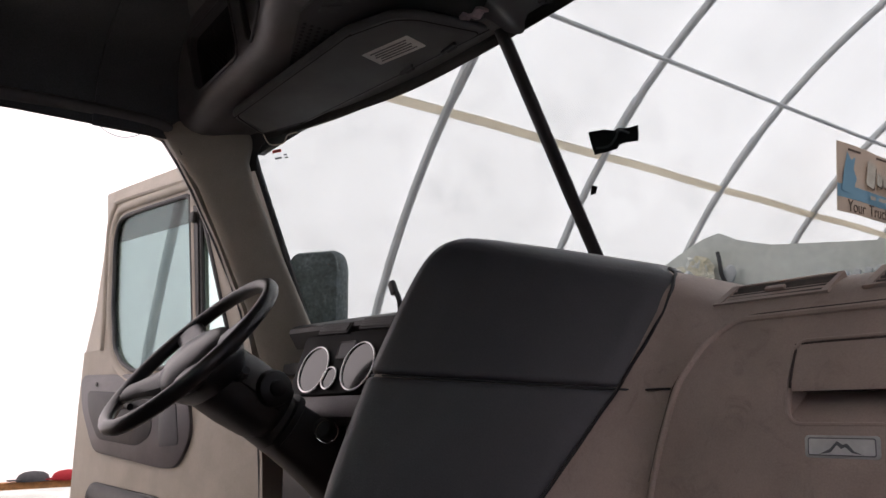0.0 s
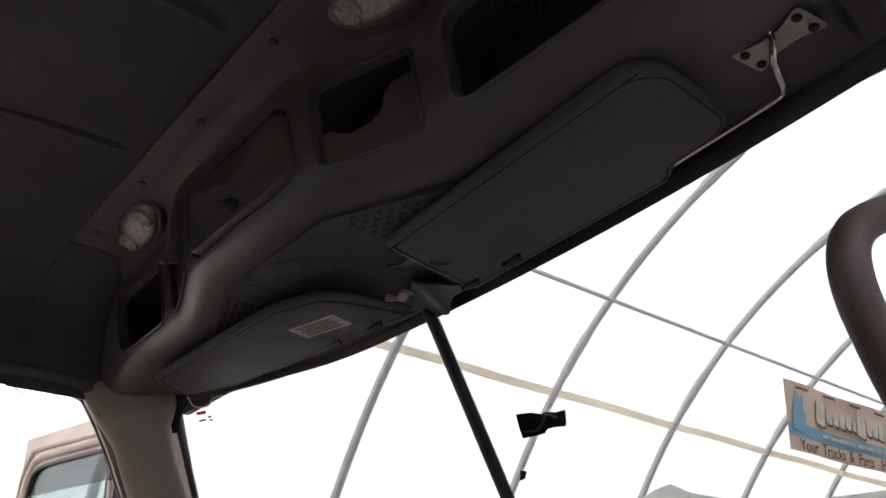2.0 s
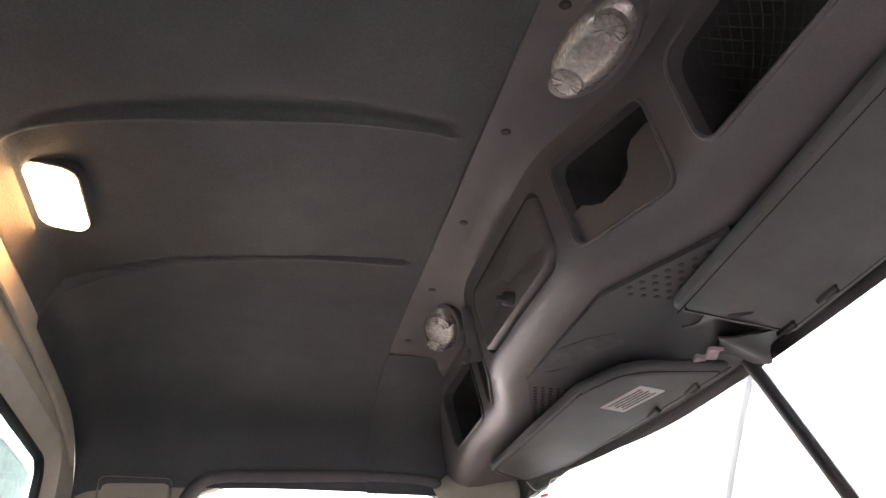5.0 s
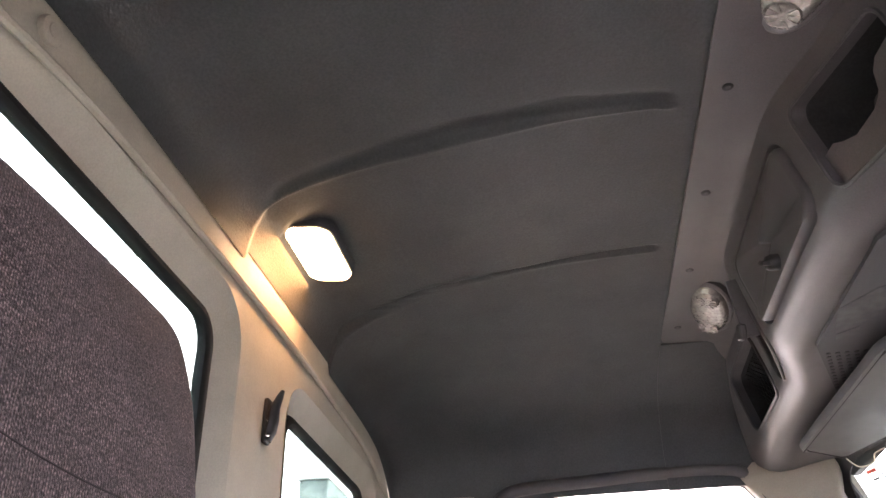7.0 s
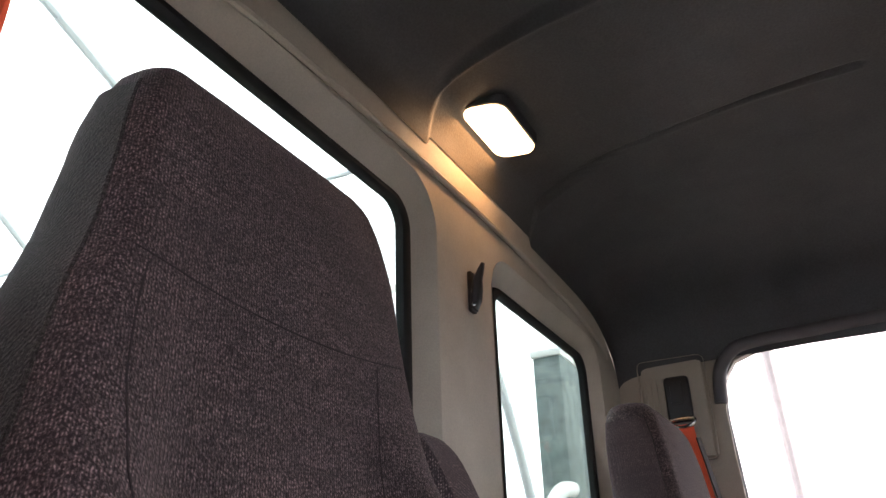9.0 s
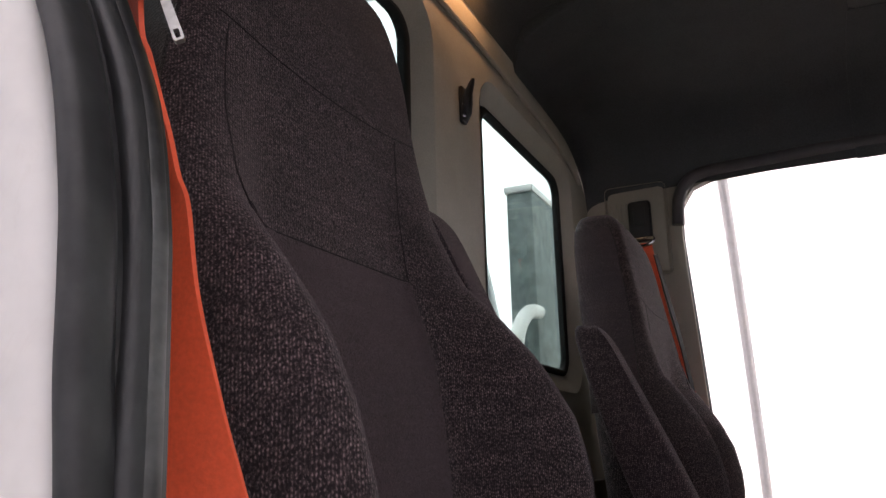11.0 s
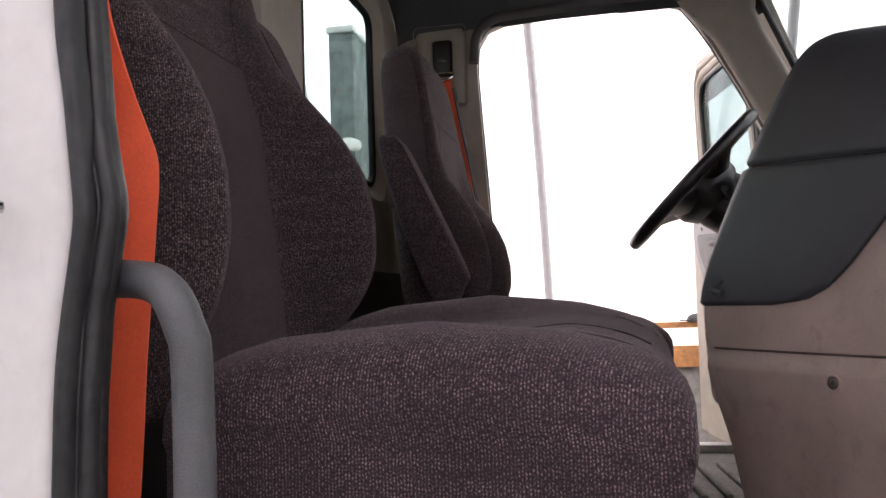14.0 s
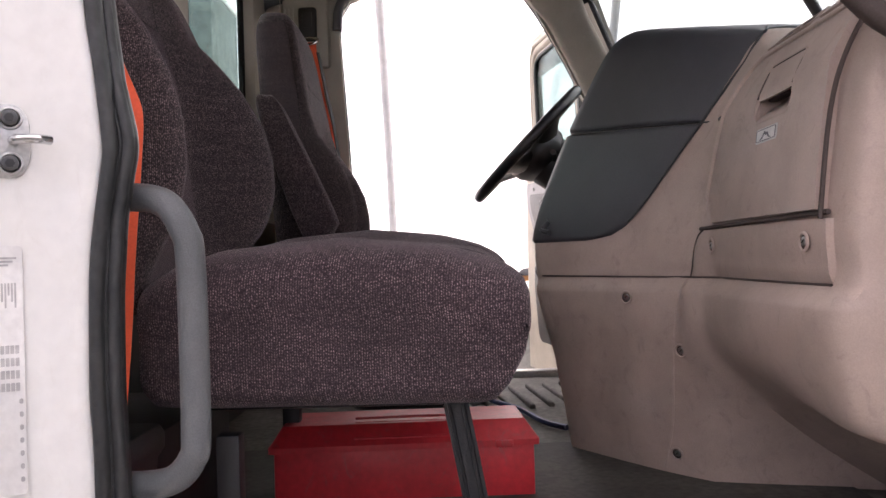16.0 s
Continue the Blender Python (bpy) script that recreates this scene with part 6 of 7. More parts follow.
def seat(label, at, inboard, arm_lift, arm_back, both, head_in, lean):
    s = thing("bucket_seat", label, "seat", "cab seats", at)
    OUTER[0], BOTH[0], HEAD_IN[0], LEAN[0] = -inboard, both, head_in, lean
    back = part("backrest", loft([back_ring(z) for z in span(0.355, 1.08, 34) + [1.11, 1.14, 1.16, 1.174, 1.185, 1.194, 1.202, 1.208, 1.212]]), M_CLOTH_BACK, s, "plum grey woven backrest", 60)
    outer_edge = [(0.37, 0.505), (0.6, 0.52), (0.73, 0.63), (0.82, 0.765), (0.90, 0.80), (0.99, 0.815)]
    inner_edge = [(0.37, 0.505), (0.6, 0.48), (0.73, 0.50), (0.82, 0.52), (0.90, 0.55), (0.99, 0.62)]

    def edges(z):
        """The seams beside the middle panel: towards x minus and x plus."""
        a, b = table(inner_edge, z), table(outer_edge, z)
        return (-a, b) if inboard < 0 else (-b, a)

    part("centre_panel", sheet(lambda t, z: back_front(edges(z)[0] + (edges(z)[1] - edges(z)[0]) * t, z, 0.002), span(0, 1, 18), span(0.37, 0.812, 22), 0.008, (0, -1, 0)), M_CLOTH_FINE, back, "plainer plum cloth panel", 60)
    for side in (0, 1):
        part("seam", tube([back_front(edges(z)[side], z, 0.0002) for z in span(0.37, 0.985, 22)], 0.0008, 5, per=2), M_THREAD, back)
    part("seam", tube([back_front(edges(0.812)[0] + (edges(0.812)[1] - edges(0.812)[0]) * t, 0.812, 0.002) for t in span(0, 1, 19)], 0.0008, 5, per=2), M_THREAD, back)
    for z, bow, r in ((0.998, 0.016, 0.95),):
        part("seam", tube([back_front(u, z - bow + bow * (u / r) ** 2, 0.0) for u in span(-r, r, 25)], 0.0008, 5, per=2), M_THREAD, back)
    for sign in ((-1, 1) if both else (-inboard,)):
        def flank(t, z, sign=sign):
            p, rim = back_front(sign * 0.985, z), back_front(sign, z)
            y_back = back_at(z)[2] + 0.012
            if t < 0.2:
                q = p + (rim - p) * (t / 0.2)
            else:
                q = Vector((rim.x - sign * 0.010 * ((t - 0.2) / 0.8) ** 3, rim.y + (y_back - rim.y) * (t - 0.2) / 0.8, z))
            return q + Vector((sign * 0.0015, 0.0008 * (1 - t), 0))
        part("side_panel", sheet(flank, span(0, 1, 11), span(0.74, 1.165, 24), 0.003, (-sign, 0, 0)), M_CLOTH_FINE if both else M_CLOTH_SIDE, back, "plain plum side panel" if both else "darker grey side panel", 60)
        part("seam", tube([back_front(sign * 0.984, z, 0.0004) for z in span(0.72, 1.17, 24)], 0.0013, 5, per=2), M_CLOTH_SIDE, back)
    cush = part("cushion", loft([cushion_ring(y, 1) for y in [0.245, 0.25, 0.26, 0.275, 0.295] + span(0.32, 0.64, 16) + [0.66, 0.68, 0.695, 0.705, 0.715, 0.722, 0.729, 0.735]]), M_CLOTH, s, "plum grey woven seat cushion", 60)
    part("cushion_panel", sheet(lambda x, y: (x, y, cushion_top(x, y) + 0.0015), span(-0.135, 0.135, 24), span(0.26, 0.66, 22), 0.01, (0, 0, -1)), M_CLOTH_FINE, cush, "plainer plum cloth panel", 60)
    for x in (-0.137, 0.137):
        part("seam", tube([(x, y, cushion_top(x, y)) for y in span(0.26, 0.715, 20)], 0.0008, 5, per=2), M_THREAD, cush)
    part("seam", tube([(x, 0.66, cushion_top(x, 0.66)) for x in span(-0.137, 0.137, 9)], 0.0007, 5, per=2), M_THREAD, cush)
    part("seam", tube([(0.01, y, cushion_top(0.01, y) + 0.0014) for y in span(0.42, 0.70, 16)], 0.0010, 5, per=2), M_THREAD, cush)
    # folded-up armrest on the inner side
    line = smooth_path([(0.105, 0.845 + arm_lift, 0), (0.135, 0.868 + arm_lift, 0), (0.163, 0.85 + arm_lift, 0), (0.224, 0.73 + arm_lift, 0), (0.305, 0.55 + arm_lift, 0), (0.306, 0.515 + arm_lift, 0), (0.275, 0.475 + arm_lift, 0), (0.235, 0.47 + arm_lift, 0), (0.17, 0.62 + arm_lift, 0)], 5, True)
    cy, cz = 0.21, 0.67 + arm_lift
    rings = []
    for dx, k in ((-0.036, 0.82), (-0.034, 0.90), (-0.028, 0.97), (-0.015, 1.0), (0.015, 1.0), (0.028, 0.97), (0.034, 0.90), (0.036, 0.82)):
        rings.append([(inboard * 0.315 + dx, arm_back + cy + (p.x - cy) * k, cz + (p.y - cz) * (1 - (1 - k) * 0.4)) for p in line])
    part("armrest", loft(rings), M_CLOTH, s, "folded-up plum cloth armrest", 50)
    part("armrest_pivot", tube([(inboard * 0.26, 0.26 + arm_back, 0.50 + arm_lift), (inboard * 0.30, 0.26 + arm_back, 0.50 + arm_lift)], 0.03, 14, per=2), M_BLACK, s, "black pivot")
    part("seat_frame", rbox((0.30, 0.34, 0.03), (-0.04, 0.45, 0.226), 0.01), M_BLACK, s, "black steel seat frame")
    part("pedestal", loft([[(w * x, 0.46 + d * y, z) for x, y in rrect(1, 1, 0.12, 4)] for z, w, d in ((0.0, 0.40, 0.36), (0.03, 0.40, 0.36), (0.05, 0.34, 0.30), (0.16, 0.36, 0.34), (0.20, 0.42, 0.40))]) if inboard > 0 else rbox((0.40, 0.38, 0.20), (0, 0.46, 0.10), 0.03), M_BLACK, s, "black seat pedestal")
    return s


pseat = seat("plum grey cloth truck seat with bolsters, on a steel riser", (0.608, 0.0, 0.0), -1, 0.085, -0.062, False, 0.017, 0.06)
dseat = seat("plum grey cloth driver's seat with a folded-up armrest", (-0.60, 0.063, -0.03), 1, 0.02, -0.038, True, 0.0, 0.0)
# the driver's backrest is set lower and more upright
for o in dseat.children_recursive:
    if o.name.split(".")[0] in ("backrest", "centre_panel", "side_panel") or (o.parent.name.startswith("backrest") and o.name.startswith("seam")):
        for v in o.data.vertices:
            if v.co.z > 0.5:
                deep = min(1.0, max(0.0, (v.co.y - back_at(v.co.z)[2]) / 0.08))
                v.co.y += 0.022 * (v.co.z - 0.5) / 0.6 + 0.030 * deep * ease(0.62, 0.95, v.co.z)
                v.co.z = 0.5 + (v.co.z - 0.5) * 0.935
for o in pseat.children:
    if o.name.startswith("pedestal"):
        o.data.transform(Matrix.Translation((0, -0.12, 0)) @ Matrix.Diagonal((0.9, 0.55, 1, 1)))
# riser legs under the passenger seat leave room for the toolbox
part("riser_leg", rbox((0.03, 0.03, 0.20), (0.20, 0.34, 0.10), 0.004), M_BLACK, pseat, "black riser leg")
part("riser_leg", rbox((0.03, 0.03, 0.20), (-0.20, 0.34, 0.10), 0.004), M_BLACK, pseat, "black riser leg")

# ---- belts ----
def ribbon(points, w, up, n=8, th=0.0016):
    return sweep(smooth_path(points, n), [(-w / 2, -th), (w / 2, -th), (w / 2, th), (-w / 2, th)], up=up)


def twisted(points, w, th=0.0016):
    """A ribbon whose face turns about the upright: points are x, y, z, angle of its normal."""
    path = smooth_path([p[:3] for p in points], 8)
    turn = [v.x for v in smooth_path([(p[3], 0, 0) for p in points], 8)]
    rings = []
    for q, a in zip(path, turn):
        n, s = Vector((math.cos(radians(a)), math.sin(radians(a)), 0)), Vector((-math.sin(radians(a)), math.cos(radians(a)), 0))
        rings.append([q + s * (w / 2 * i) + n * (th * j) for i, j in ((-1, -1), (1, -1), (1, 1), (-1, 1))])
    return loft(rings)


pb = thing("seat_belt", "orange webbing seat belt hanging beside the passenger seat", "seat belt", "seat belts")
part("webbing", twisted([(0.905, 0.080, 1.235, 20), (0.915, 0.108, 1.11, 2), (0.918, 0.122, 1.044, -15), (0.924, 0.144, 1.002, -25), (0.929, 0.164, 0.947, -29), (0.930, 0.174, 0.919, -31), (0.930, 0.182, 0.876, -35), (0.930, 0.186, 0.861, -30), (0.929, 0.193, 0.834, -26), (0.928, 0.200, 0.808, -22), (0.927, 0.205, 0.784, -18), (0.926, 0.210, 0.766, -13), (0.929, 0.2185, 0.715, -3), (0.933, 0.238, 0.655, 8), (0.935, 0.252, 0.62, 13), (0.936, 0.2605, 0.597, 16), (0.936, 0.262, 0.575, 17), (0.936, 0.2595, 0.54, 17), (0.936, 0.257, 0.51, 17), (0.935, 0.2485, 0.42, 17), (0.932, 0.2425, 0.35, 17), (0.925, 0.230, 0.24, 17), (0.915, 0.21, 0.06, 17)], 0.048), M_BELT, pb, "orange webbing", 60)
# tongue: a waisted grip with a side wing, its edges rounded
grip = [(0.192, 0.955), (0.200, 0.954), (0.208, 0.950), (0.208, 0.944), (0.205, 0.937), (0.210, 0.926), (0.217, 0.915), (0.221, 0.903), (0.218, 0.899), (0.218, 0.892), (0.206, 0.893), (0.203, 0.900), (0.192, 0.905), (0.181, 0.915), (0.176, 0.928), (0.184, 0.931), (0.192, 0.933), (0.189, 0.948)]
part("tongue", loft([[(x, 0.198 + (y - 0.200) * k * 0.82, 0.924 + (z - 0.922) * k * 0.92) for y, z in grip] for x, k in ((0.938, 0.84), (0.940, 0.94), (0.944, 1.0), (0.947, 1.0), (0.950, 0.94), (0.952, 0.80))]), M_BLACK, pb, "black belt tongue", 35)
mt = facing((0.946, 0.2265, 0.8755), (0.86, 0.38, 0.34), (0, -0.45, 1))
part("tongue_plate", holed([(0.0032 * i, 0.019 * j) for i, j in ((-1, -0.9), (-0.7, -1), (0.7, -1), (1, -0.9), (0.9, 1), (-0.9, 1))], [[(0.0015 * i, -0.013 + 0.004 * j) for i, j in ((-1, -1), (1, -1), (1, 1), (-1, 1))]], 0.003, mt), M_STEEL, pb, "bright steel latch plate")
part("upper_guide", rbox((0.03, 0.07, 0.10), (0.910, 0.12, 1.24), 0.01, 3), M_BLACK, pb, "black belt guide")
db = thing("seat_belt", "orange webbing seat belt in its black pillar guide", "seat belt", "seat belts")
part("pillar_plate", rbox((0.014, 0.17, 0.26), (-0.922, 0.155, 1.21), 0.02, 3), M_BEIGE, db, "ribbed khaki belt cover")
for k in range(4):
    part("rib", rbox((0.008, 0.006, 0.16), (-0.914, 0.085 + 0.014 * k, 1.21), 0.002), M_BEIGE, db)
part("guide", rbox((0.026, 0.062, 0.115), (-0.910, 0.165, 1.232), 0.012, 3), M_BLACK, db, "black belt guide")
part("guide_slot", rbox((0.010, 0.034, 0.055), (-0.898, 0.165, 1.245), 0.006, 2), M_BLACK, db)
part("ring", tube([(-0.893, 0.145, 1.165), (-0.890, 0.170, 1.157), (-0.890, 0.195, 1.165), (-0.893, 0.195, 1.178), (-0.895, 0.145, 1.178)], 0.005, 8, True), M_CHROME, db, "steel belt ring")
part("webbing", ribbon([(-0.895, 0.168, 1.165), (-0.892, 0.176, 1.10), (-0.890, 0.20, 0.95), (-0.885, 0.235, 0.80), (-0.88, 0.262, 0.68), (-0.875, 0.27, 0.50), (-0.87, 0.26, 0.20)], 0.05, (0.9, 0.35, 0)), M_BELT, db, "orange webbing", 60)
part("slack", ribbon([(-0.893, 0.20, 1.13), (-0.886, 0.225, 1.0), (-0.88, 0.245, 0.90), (-0.88, 0.262, 0.78), (-0.88, 0.275, 0.70)], 0.012, (0.6, 0.7, 0)), M_BLACK, db, "dark twisted webbing")

# ---- passenger doorway ----
SEAL = [(0.266, -0.12), (0.269, 0.20), (0.266, 0.29), (0.2675, 0.385), (0.270, 0.43), (0.2745, 0.466), (0.2775, 0.485), (0.281, 0.507), (0.284, 0.53), (0.2835, 0.55), (0.2805, 0.58), (0.2765, 0.62), (0.271, 0.66), (0.268, 0.70), (0.2635, 0.74), (0.250, 0.80), (0.224, 0.86), (0.198, 0.92), (0.178, 1.0), (0.166, 1.20), (0.24, 1.30), (0.32, 1.345), (0.50, 1.352), (0.85, 1.355), (0.93, 1.30), (1.05, 1.06), (1.16, 0.80), (1.21, 0.45), (1.215, -0.12)]


SEAL_EDGE = [(0.297, -0.12, 0.019), (0.297, 0.20, 0.019), (0.294, 0.29, 0.019), (0.295, 0.385, 0.019), (0.298, 0.43, 0.019), (0.301, 0.466, 0.019), (0.3045, 0.485, 0.019), (0.308, 0.507, 0.019), (0.3125, 0.53, 0.019), (0.3125, 0.55, 0.019), (0.3065, 0.58, 0.018), (0.2985, 0.608, 0.012), (0.296, 0.625, 0.010), (0.290, 0.66, 0.005), (0.2845, 0.70, 0.001), (0.2805, 0.74, 0.0)]
SEAL_EDGE += [(y + (0.019 if y < 0.5 and z < 1.25 else 0.0), z - (0.019 if z > 1.29 else 0.0), 0.0) for y, z in SEAL[15:]]


def seal_line(line, x, inward):
    """A line of the seal at a depth, carried towards the inside of the opening."""
    path = smooth_path([(q[2] if len(q) > 2 else 0, q[0], q[1]) for q in line], 6)
    out = []
    for i, q in enumerate(path):
        d = (path[min(i + 1, len(path) - 1)] - path[max(i - 1, 0)]).normalized()
        out.append(Vector((x + q.x, q.y + d.z * inward, q.z - d.y * inward)))
    return out


def bulb(w, h, n=14):
    return [(w * math.copysign(abs(math.cos(2 * math.pi * k / n)) ** 0.7, math.cos(2 * math.pi * k / n)), h * math.sin(2 * math.pi * k / n)) for k in range(n)]


seal = thing("door_seal", "black double-lipped rubber door seal, scuffed", "seal")
part("outer_lip", sweep(seal_line(SEAL, 1.0325, 0.0075), bulb(0.0075, 0.0130), up=(1, 0, 0)), M_RUBBER, seal, "", 70)
part("inner_lip", sweep(seal_line(SEAL_EDGE, 1.0065, -0.0075), bulb(0.0068, 0.0085), up=(1, 0, 0)), M_RUBBER, seal, "", 70)
part("middle_rib", sweep(seal_line(SEAL_EDGE, 1.0130, -0.0125), bulb(0.0014, 0.0026, 8), up=(1, 0, 0)), M_RUBBER, seal, "", 70)
part("web", loft([[a, b, b + Vector((-0.014, -0.004, 0)), a + Vector((-0.036, -0.006, 0))] for a, b in zip(seal_line(SEAL, 1.034, 0.003), seal_line(SEAL_EDGE, 1.000, -0.003))]), M_RUBBER, seal)
part("metal_edge", sweep(seal_line(SEAL_EDGE, 1.0000, -0.0010), bulb(0.0010, 0.005, 8), up=(1, 0, 0)), M_SCREW, seal, "thin worn metal edge")

grab = thing("grab_handle", "grey textured tubular grab handle in the doorway", "grab handle", "grab handles")
part("tube", tube([(0.982, 0.25, 0.489), (0.990, 0.300, 0.489), (1.003, 0.334, 0.480), (1.012, 0.355, 0.452), (1.014, 0.362, 0.415), (1.014, 0.363, 0.25), (1.012, 0.358, 0.219), (1.003, 0.336, 0.196), (0.990, 0.300, 0.187), (0.982, 0.25, 0.187)], 0.0150, 14, per=6), M_GRAB, grab, "", 70)
for z in (0.489, 0.187):
    part("flange", slab(circle(0.019, 18), 0.01, facing((0.98, 0.262, z), (0, 1, 0)), 0.003), M_GRAB, grab)
ph = thing("grab_handle", "brown moulded grab handle on the windscreen pillar", "grab handle", "grab handles")
part("tube", tube([(0.95, 1.16, 1.13), (0.935, 1.05, 1.09), (0.93, 0.99, 1.062), (0.93, 0.926, 1.027), (0.93, 0.895, 0.997), (0.93, 0.888, 0.966), (0.93, 0.90, 0.935), (0.93, 0.93, 0.89), (0.935, 1.0, 0.80), (0.94, 1.10, 0.68), (0.95, 1.16, 0.64)], 0.0150, 14, per=6), M_HANDLE, ph, "", 70)

for y, z in ((1.158, 1.128), (1.158, 0.642)):
    part("mount", loft([[(0.944 + d, y + 0.030 * a, z + 0.024 * b) for a, b in rrect(2 * k, 2 * k, 0.5 * k, 4)] for d, k in ((-0.020, 0.55), (-0.016, 0.75), (-0.004, 0.95), (0.010, 1.0))]), M_HANDLE, ph, "moulded end mount", 50)

striker = thing("door_striker", "zinc door striker pin bolted to the white jamb", "striker")
ms = facing((1.056, 0.208, 0.541), (0.92, 0.40, 0))
part("plate", slab(round_line([(-0.028, -0.036), (0.004, -0.036), (0.013, -0.02), (0.013, 0.02), (0.004, 0.036), (-0.028, 0.036)], 0.008, 3), 0.005, ms @ pose(0, 0, 0.004), 0.001), M_STEEL, striker)
part("pin", tube([ms @ Vector((0.0, -0.001, 0.0)), ms @ Vector((0.0, -0.001, 0.020)), ms @ Vector((0.018, -0.001, 0.030)), ms @ Vector((0.032, -0.001, 0.022))], 0.0045, 10), M_CHROME, striker, "bright bent pin")
for y in (-0.022, 0.022):
    bolt = part("bolt", slab(circle(0.0080, 18), 0.006, ms @ pose(-0.004, y, 0.010), 0.002), M_SCREW, striker, "dark socket bolt")
    part("socket", slab(circle(0.0046, 6), 0.001, ms @ pose(-0.004, y, 0.0108)), M_BLACK, bolt)
    part("washer", tube([ms @ Vector((-0.004 + 0.0098 * math.cos(a), y + 0.0098 * math.sin(a), 0.0045)) for a in (2 * math.pi * k / 18 for k in range(18))], 0.0018, 6, True, 1), M_STEEL, bolt)
jl = thing("jamb_label", "worn white data label on the door jamb", "label")
mj = facing((1.0565, 0.2033, 0.32), (0.90, 0.43, 0))
part("backing", slab(rrect(0.036, 0.24, 0.004, 3), 0.001, mj @ pose(-0.01, 0, 0.004)), M_LABEL, jl)
for k, w in enumerate((0.026, 0.020, 0.012)):
    part("print_bar", slab(rrect(w, 0.0018, 0.0005, 1), 0.0006, mj @ pose(-0.01, 0.108 - 0.0034 * k, 0.0046)), M_GREYPRINT, jl)
for k in range(9):
    part("print_bar", slab(rrect(0.0016, 0.012 + 0.006 * (k % 3), 0.0004, 1), 0.0006, mj @ pose(-0.021 + 0.0028 * k, 0.078 - 0.003 * (k % 3), 0.0046)), M_GREYPRINT, jl)
for r in range(4):
    for k in range(6):
        part("print_bar", slab(rrect(0.0034, 0.008, 0.0004, 1), 0.0006, mj @ pose(-0.019 + 0.0042 * k, 0.020 - 0.012 * r, 0.0046)), M_GREYPRINT, jl)
for k in range(7):
    part("print_bar", slab(rrect(0.0034, 0.005, 0.001, 1), 0.0006, mj @ pose(0.0045, -0.03 - 0.0125 * k, 0.0046)), M_GREYPRINT, jl)

# ---- toolbox under the seat ----
box = thing("toolbox", "scuffed red metal toolbox with a ridged lid", "toolbox", at=(0.385, 0.537, 0.0))
box.rotation_euler = (0, 0, radians(3))
part("body", rbox((0.155, 0.445, 0.096), (0, 0, 0.049), 0.006, 2), M_RED, box)
part("lid", loft([[(w * x, d * y, z) for x, y in rrect(1, 1, 0.03, 3)] for z, w, d in ((0.092, 0.165, 0.462), (0.102, 0.165, 0.462), (0.106, 0.158, 0.455), (0.132, 0.125, 0.42), (0.134, 0.12, 0.415))]), M_RED, box, "red lid", 30)
for k in range(5):
    part("lid_ridge", rbox((0.005, 0.17, 0.003), (0.075 - 0.009 * k, 0.0, 0.1125 + 0.0068 * k), 0.001, 1, (0, 38, 0)), M_RED, box)
part("worn_spot", rbox((0.020, 0.055, 0.0012), (0.064, 0.01, 0.1205), 0.0004, 1, (0, 38, 0)), M_STEEL, box, "bare worn metal spot")
part("latch", rbox((0.006, 0.03, 0.012), (0.083, 0.17, 0.096), 0.002), M_RED, box, "red hinge tab")
st2 = thing("black_strap", "black webbing tie-down strap hanging from the seat", "strap")
part("webbing", ribbon([(0.80, 0.625, 0.25), (0.805, 0.638, 0.18), (0.81, 0.652, 0.10), (0.815, 0.668, 0.01)], 0.032, (1, 0.1, 0)), M_WEB, st2)
for d in (-0.009, 0.009):
    part("edge_cord", tube([(0.803, 0.625 + d, 0.25), (0.808, 0.638 + d, 0.18), (0.813, 0.652 + d, 0.10), (0.818, 0.668 + d, 0.01)], 0.003, 6), M_WEB, st2)
bin_box = thing("storage_bin", "black plastic storage bin with a latch behind the seat", "storage bin", at=(0.83, 0.15, 0.006))
part("body", loft([[(w * x, d * y, z) for x, y in rrect(1, 1, 0.10, 4)] for z, w, d in ((0.0, 0.13, 0.15), (0.02, 0.14, 0.16), (0.16, 0.15, 0.17), (0.17, 0.16, 0.18), (0.19, 0.16, 0.18), (0.20, 0.15, 0.17))]), M_BLACK, bin_box, "", 50)
part("latch", rbox((0.012, 0.03, 0.03), (0.078, 0.05, 0.15), 0.004), M_SCREW, bin_box, "dull latch")
hose = thing("black_hose", "black air hoses coiled under the seat", "hose")
part("hose_run", tube([(0.50, 0.12, 0.03), (0.60, 0.17, 0.05), (0.66, 0.20, 0.09), (0.60, 0.24, 0.19)], 0.009, 8), M_RUBBER, hose)
cab = thing("floor_cable", "thin blue cable lying on the cab floor", "cable")
part("sheath", tube([(-0.50, 0.70, 0.012), (-0.40, 0.749, 0.010), (-0.286, 0.801, 0.012), (-0.134, 0.843, 0.010), (-0.05, 0.89, 0.010)], 0.007, 6), M_CABLE, cab)

